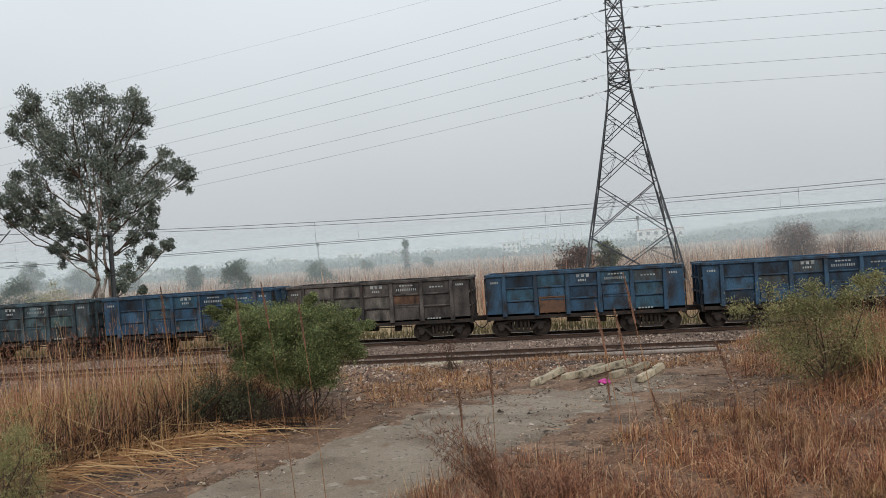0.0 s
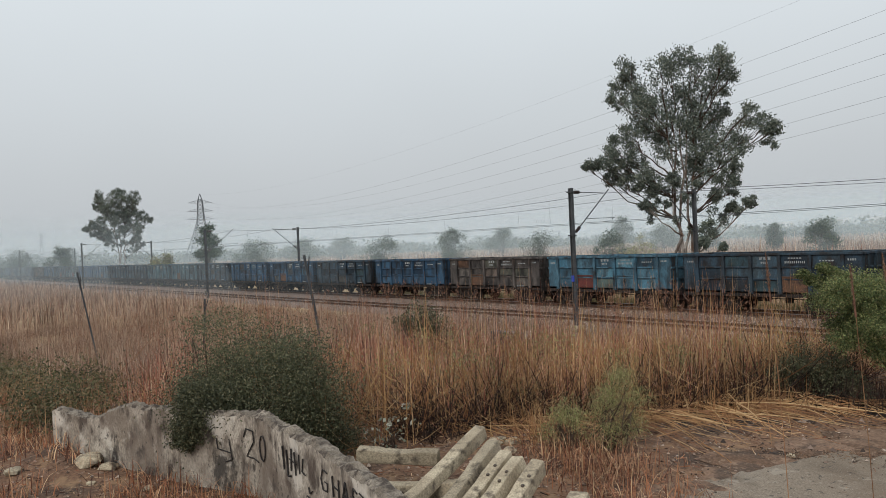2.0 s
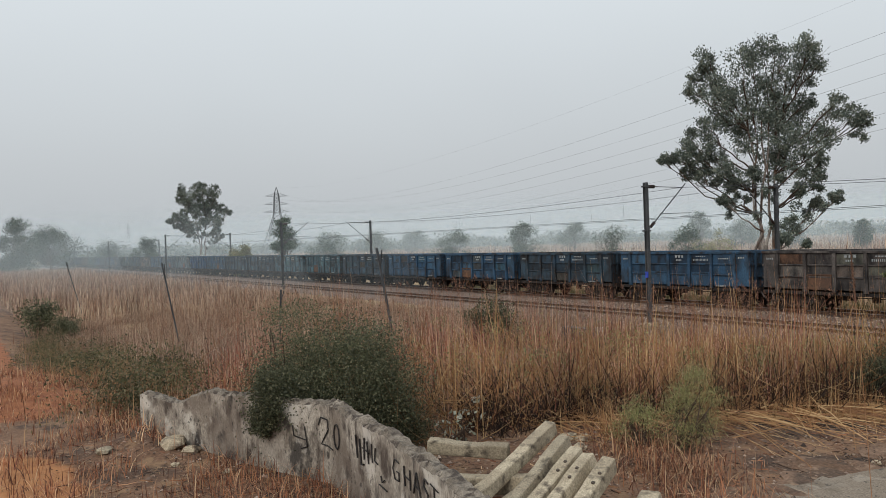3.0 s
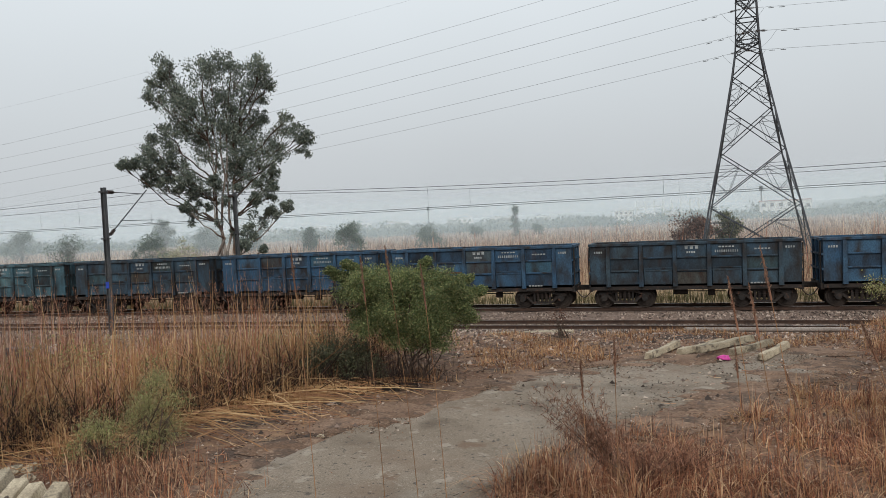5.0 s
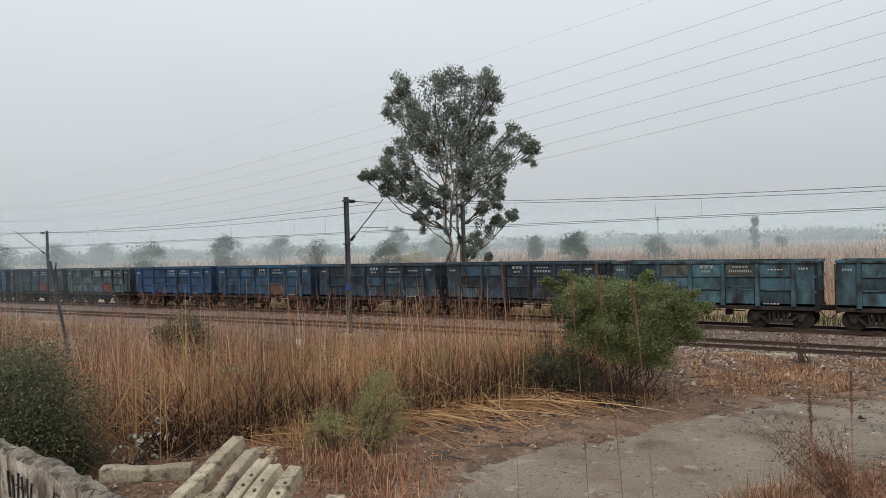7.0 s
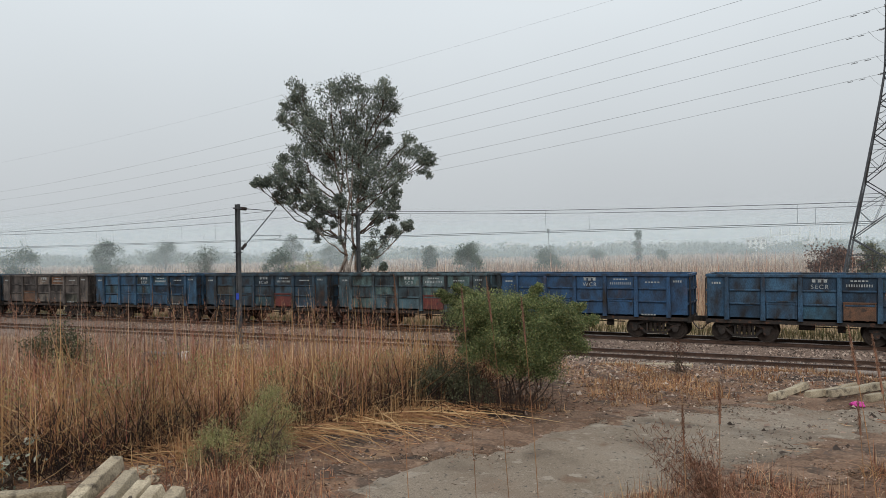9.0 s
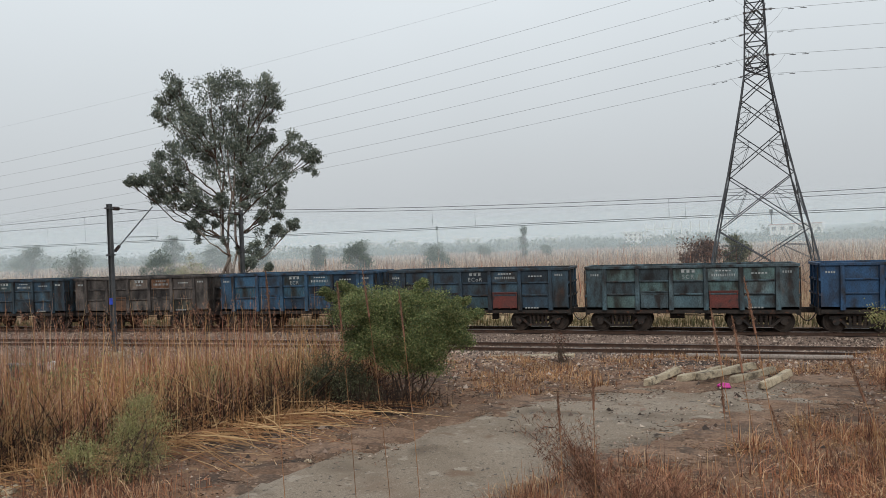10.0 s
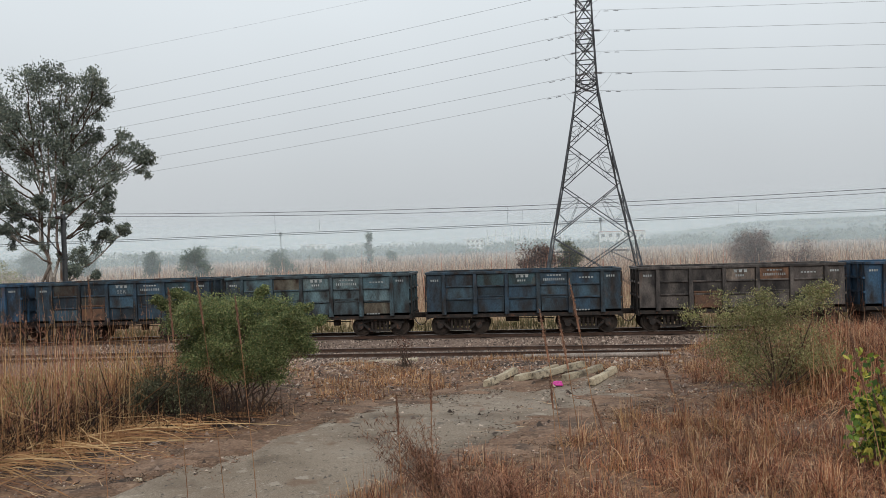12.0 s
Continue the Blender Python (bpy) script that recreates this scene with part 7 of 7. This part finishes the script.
shrub("lime_plant", 4.42, 9.8, blob(rg, 14, (0.1, 0, 0.75), (0.42, 0.35, 0.6), 0.2), 120, 0.09, M_LIME, "bright lime-green plant with broad hanging leaves", 12, 7, ratio=0.62, droop=1.1, tight=0.7)


def broom_weed(x, y, height, lean, seed, stems=46, spread=0.34):
    """A dry broom-like weed: fine stems that fan from one foot, feathered with hair-thin twigs."""
    rng = np.random.default_rng(seed)
    t = empty("russet_weed", pose(x, y, float(ground_z(x, y)) - 0.02), "feathery rust-brown dry weed at the edge of the slab", "weed", "dry weeds")
    hair = []
    for _ in range(stems):
        h = height * rng.uniform(0.55, 1.05)
        d = np.array([lean[0] + rng.normal(0, spread), lean[1] + rng.normal(0, spread), 1.0])
        pts = [np.array([0, 0, 0]) + np.array([d[0] * f ** 1.4, d[1] * f ** 1.4, f]) * h for f in np.linspace(0, 1, 6)]
        bm = bmesh.new()
        tube(bm, pts, 0.005, 0.0015, 3)
        part("stem", bm, M_TWIG, t)
        f = rng.random(70) ** 0.6
        c = np.stack([np.interp(f, np.linspace(0, 1, 6), [p[q] for p in pts]) for q in range(3)], -1)
        hair.append(c + rng.normal(0, 0.022, c.shape))
    soup("feather", leaf_array(rng, np.concatenate(hair), 0.09, 0.007, -1.5), np.arange(len(hair) * 280).reshape(-1, 4), M_FEATHER, t)
    return t


broom_weed(-0.78, 8.2, 1.0, (-0.42, 0.10), 8)
broom_weed(-0.45, 7.9, 0.62, (-0.1, 0.05), 9, 40, 0.45)
broom_weed(-0.1, 8.1, 0.5, (0.25, 0.0), 10, 30, 0.5)
shrub("grey_leaved_plant", -9.2, 6.15, blob(rg, 8, (0, 0, 0.32), (0.42, 0.4, 0.22), 0.12), 4, 0.085, M_GREY, "pale grey-green broad-leaved plant before the reeds", 8, 10, ratio=0.62, tight=0.8, sub=3)
shrub("grey_leaved_plant", -9.6, 6.9, blob(rg, 2, (0, 0, 0.5), (0.2, 0.2, 0.1), 0.10), 4, 0.075, M_GREY, "pale grey-green broad-leaved plant before the reeds", 5, 11, ratio=0.62, tight=0.8, sub=4)
shrub("verge_shrub", -2.75, 18.4, blob(rg, 6, (0, 0, 0.45), (0.3, 0.3, 0.4), 0.2), 30, 0.05, M_RED, "leafless dark shrub on the burnt verge", 40, 12)
shrub("green_bush", -17.5, 13.0, blob(rg, 9, (0, 0, 1.0), (0.6, 0.5, 0.6), 0.34), 420, 0.07, M_BUSHDARK, "small dark green bush among reeds", 14, 13)
shrub("green_bush", -46.0, 5.5, blob(rg, 8, (0, 0, 1.1), (0.5, 0.5, 0.45), 0.34), 300, 0.10, M_BUSHDARK, "small dark green bush beside the gully", 10, 14)
shrub("green_bush", -52.0, 4.6, blob(rg, 8, (0, 0, 1.3), (1.6, 1.0, 0.9), 0.7), 300, 0.16, M_BUSHDARK, "olive bush beside the gully", 10, 15)


def plume(x, y, h, lean, turn, head=0.34, seed=0, thick=0.012):
    """A single tall grass stalk with a dense furry seed head."""
    rng = np.random.default_rng(seed)
    z0 = float(ground_z(x, y))
    t = empty("plume_stalk", pose(x, y, z0), "tall dry stalk with a brown furry seed head", "grass stalk", "single tall stalks")
    d = Vector((math.cos(turn), math.sin(turn), 0))
    pts = [Vector((0, 0, h * i / 8)) + d * lean * h * (i / 8) ** 1.7 for i in range(9)]
    bm = bmesh.new()
    tube(bm, pts, 0.0036, 0.0022, 5)
    part("stem", bm, M_CANE, t)
    top, ax = pts[-1], (pts[-1] - pts[-2]).normalized()
    core = [top + ax * head * (u - 0.85) for u in (0, 0.15, 0.35, 0.6, 0.8, 1.0)]
    bm = bmesh.new()
    tube(bm, core, 0.0075, 0.0015, 6)
    part("seed_core", bm, M_FEATHER, t)
    n = 300
    f = rng.random(n)
    c = np.array(top)[None] + np.array(ax)[None] * (head * (f - 0.85))[:, None] + rng.normal(0, 1, (n, 3)) * (thick * np.sin(np.clip(f, 0.05, 0.95) * 3.14))[:, None]
    v = leaf_array(rng, c, 0.028, 0.004, -2.5)
    soup("seed_head", v, np.arange(n * 4).reshape(-1, 4), M_RUSSETHEAD, t)
    return t


M_RUSSETHEAD = leaf_mat("seed_head", [(0.17, 0.092, 0.060), (0.25, 0.145, 0.098), (0.12, 0.065, 0.044), (0.34, 0.22, 0.15)])
STALKS = [(-0.66, 5.05, 1.87, 0.02, 2.5), (-0.48, 5.1, 2.02, 0.01, 0.5), (0.42, 5.9, 1.86, 0.04, 2.6), (1.45, 4.95, 2.14, 0.20, 2.9), (1.02, 5.1, 1.72, 0.16, 2.7), (1.2, 5.05, 1.62, 0.18, 2.8),
          (0.95, 5.3, 1.80, 0.18, 2.9), (2.35, 4.7, 2.25, 0.12, 2.8), (0.75, 5.2, 2.62, 0.10, 2.9), (0.5, 5.2, 2.42, 0.09, 2.9), (0.62, 5.15, 2.38, 0.09, 2.9), (-2.8, 5.2, 2.68, 0.05, 2.9), (-2.3, 5.4, 2.60, 0.05, 2.9), (-2.05, 5.5, 2.68, 0.08, 2.9),
          (-1.85, 5.6, 2.52, 0.06, 2.9), (1.9, 5.0, 1.7, 0.2, 2.9), (2.7, 5.0, 1.8, 0.2, 2.8),]
for i, (x, y, h, ln, tu) in enumerate(STALKS):
    plume(x, y, h, ln, tu, 0.36 if h > 2.2 else 0.26, i, 0.006)


def leaning_post(x, y, h, lean):
    t = empty("fence_post", pose(x, y, float(ground_z(x, y)) - 0.1, -lean, lean * 0.4, 0), "dark leaning iron fence post in the reeds", "post", "fence posts")
    bm = bmesh.new()
    box(bm, 0, 0, h / 2, 0.05, 0.05, h)
    box(bm, 0.035, 0, h / 2, 0.02, 0.07, h)
    part("bar", bm, M_STEEL, t)
    bm = bmesh.new()
    rod(bm, (0, 0, h * 0.8), (0.25, 0.05, h * 0.98), 0.02)
    part("hook", bm, M_STEEL, t)


leaning_post(-21.4, 12.1, 3.5, -8)
leaning_post(-37.0, 9.3, 4.7, -9)
leaning_post(-70.0, 9.6, 4.6, -13)
leaning_post(-33.0, 12.6, 3.0, 3)


def track_box():
    t = empty("trackside_box", pose(-19.6, 18.6, float(ground_z(-19.6, 18.6))), "low dark box with a white cap beside the track", "cabinet")
    bm = bmesh.new()
    box(bm, 0, 0, 0.35, 1.6, 0.35, 0.5, bevel=0.02)
    part("box", bm, M_STEEL, t)
    bm = bmesh.new()
    box(bm, 0.95, 0, 0.55, 0.22, 0.2, 0.28, bevel=0.02)
    part("cap", bm, M_WHITE, t)


track_box()

# concrete sleepers under the empty track
bm = sleeper_mesh(2.6)
sl = part("sleeper", bm, M_SLEEPER, track_near)
sl.matrix_basis = pose(-60, 0, NEAR_RAIL - 0.36, 0, 0, 90)
for i in range(1, 140):
    again(sl, -60 + 0.62 * i, 0, NEAR_RAIL - 0.36 + float(grade(-60 + 0.62 * i)), rz=90)


motions()
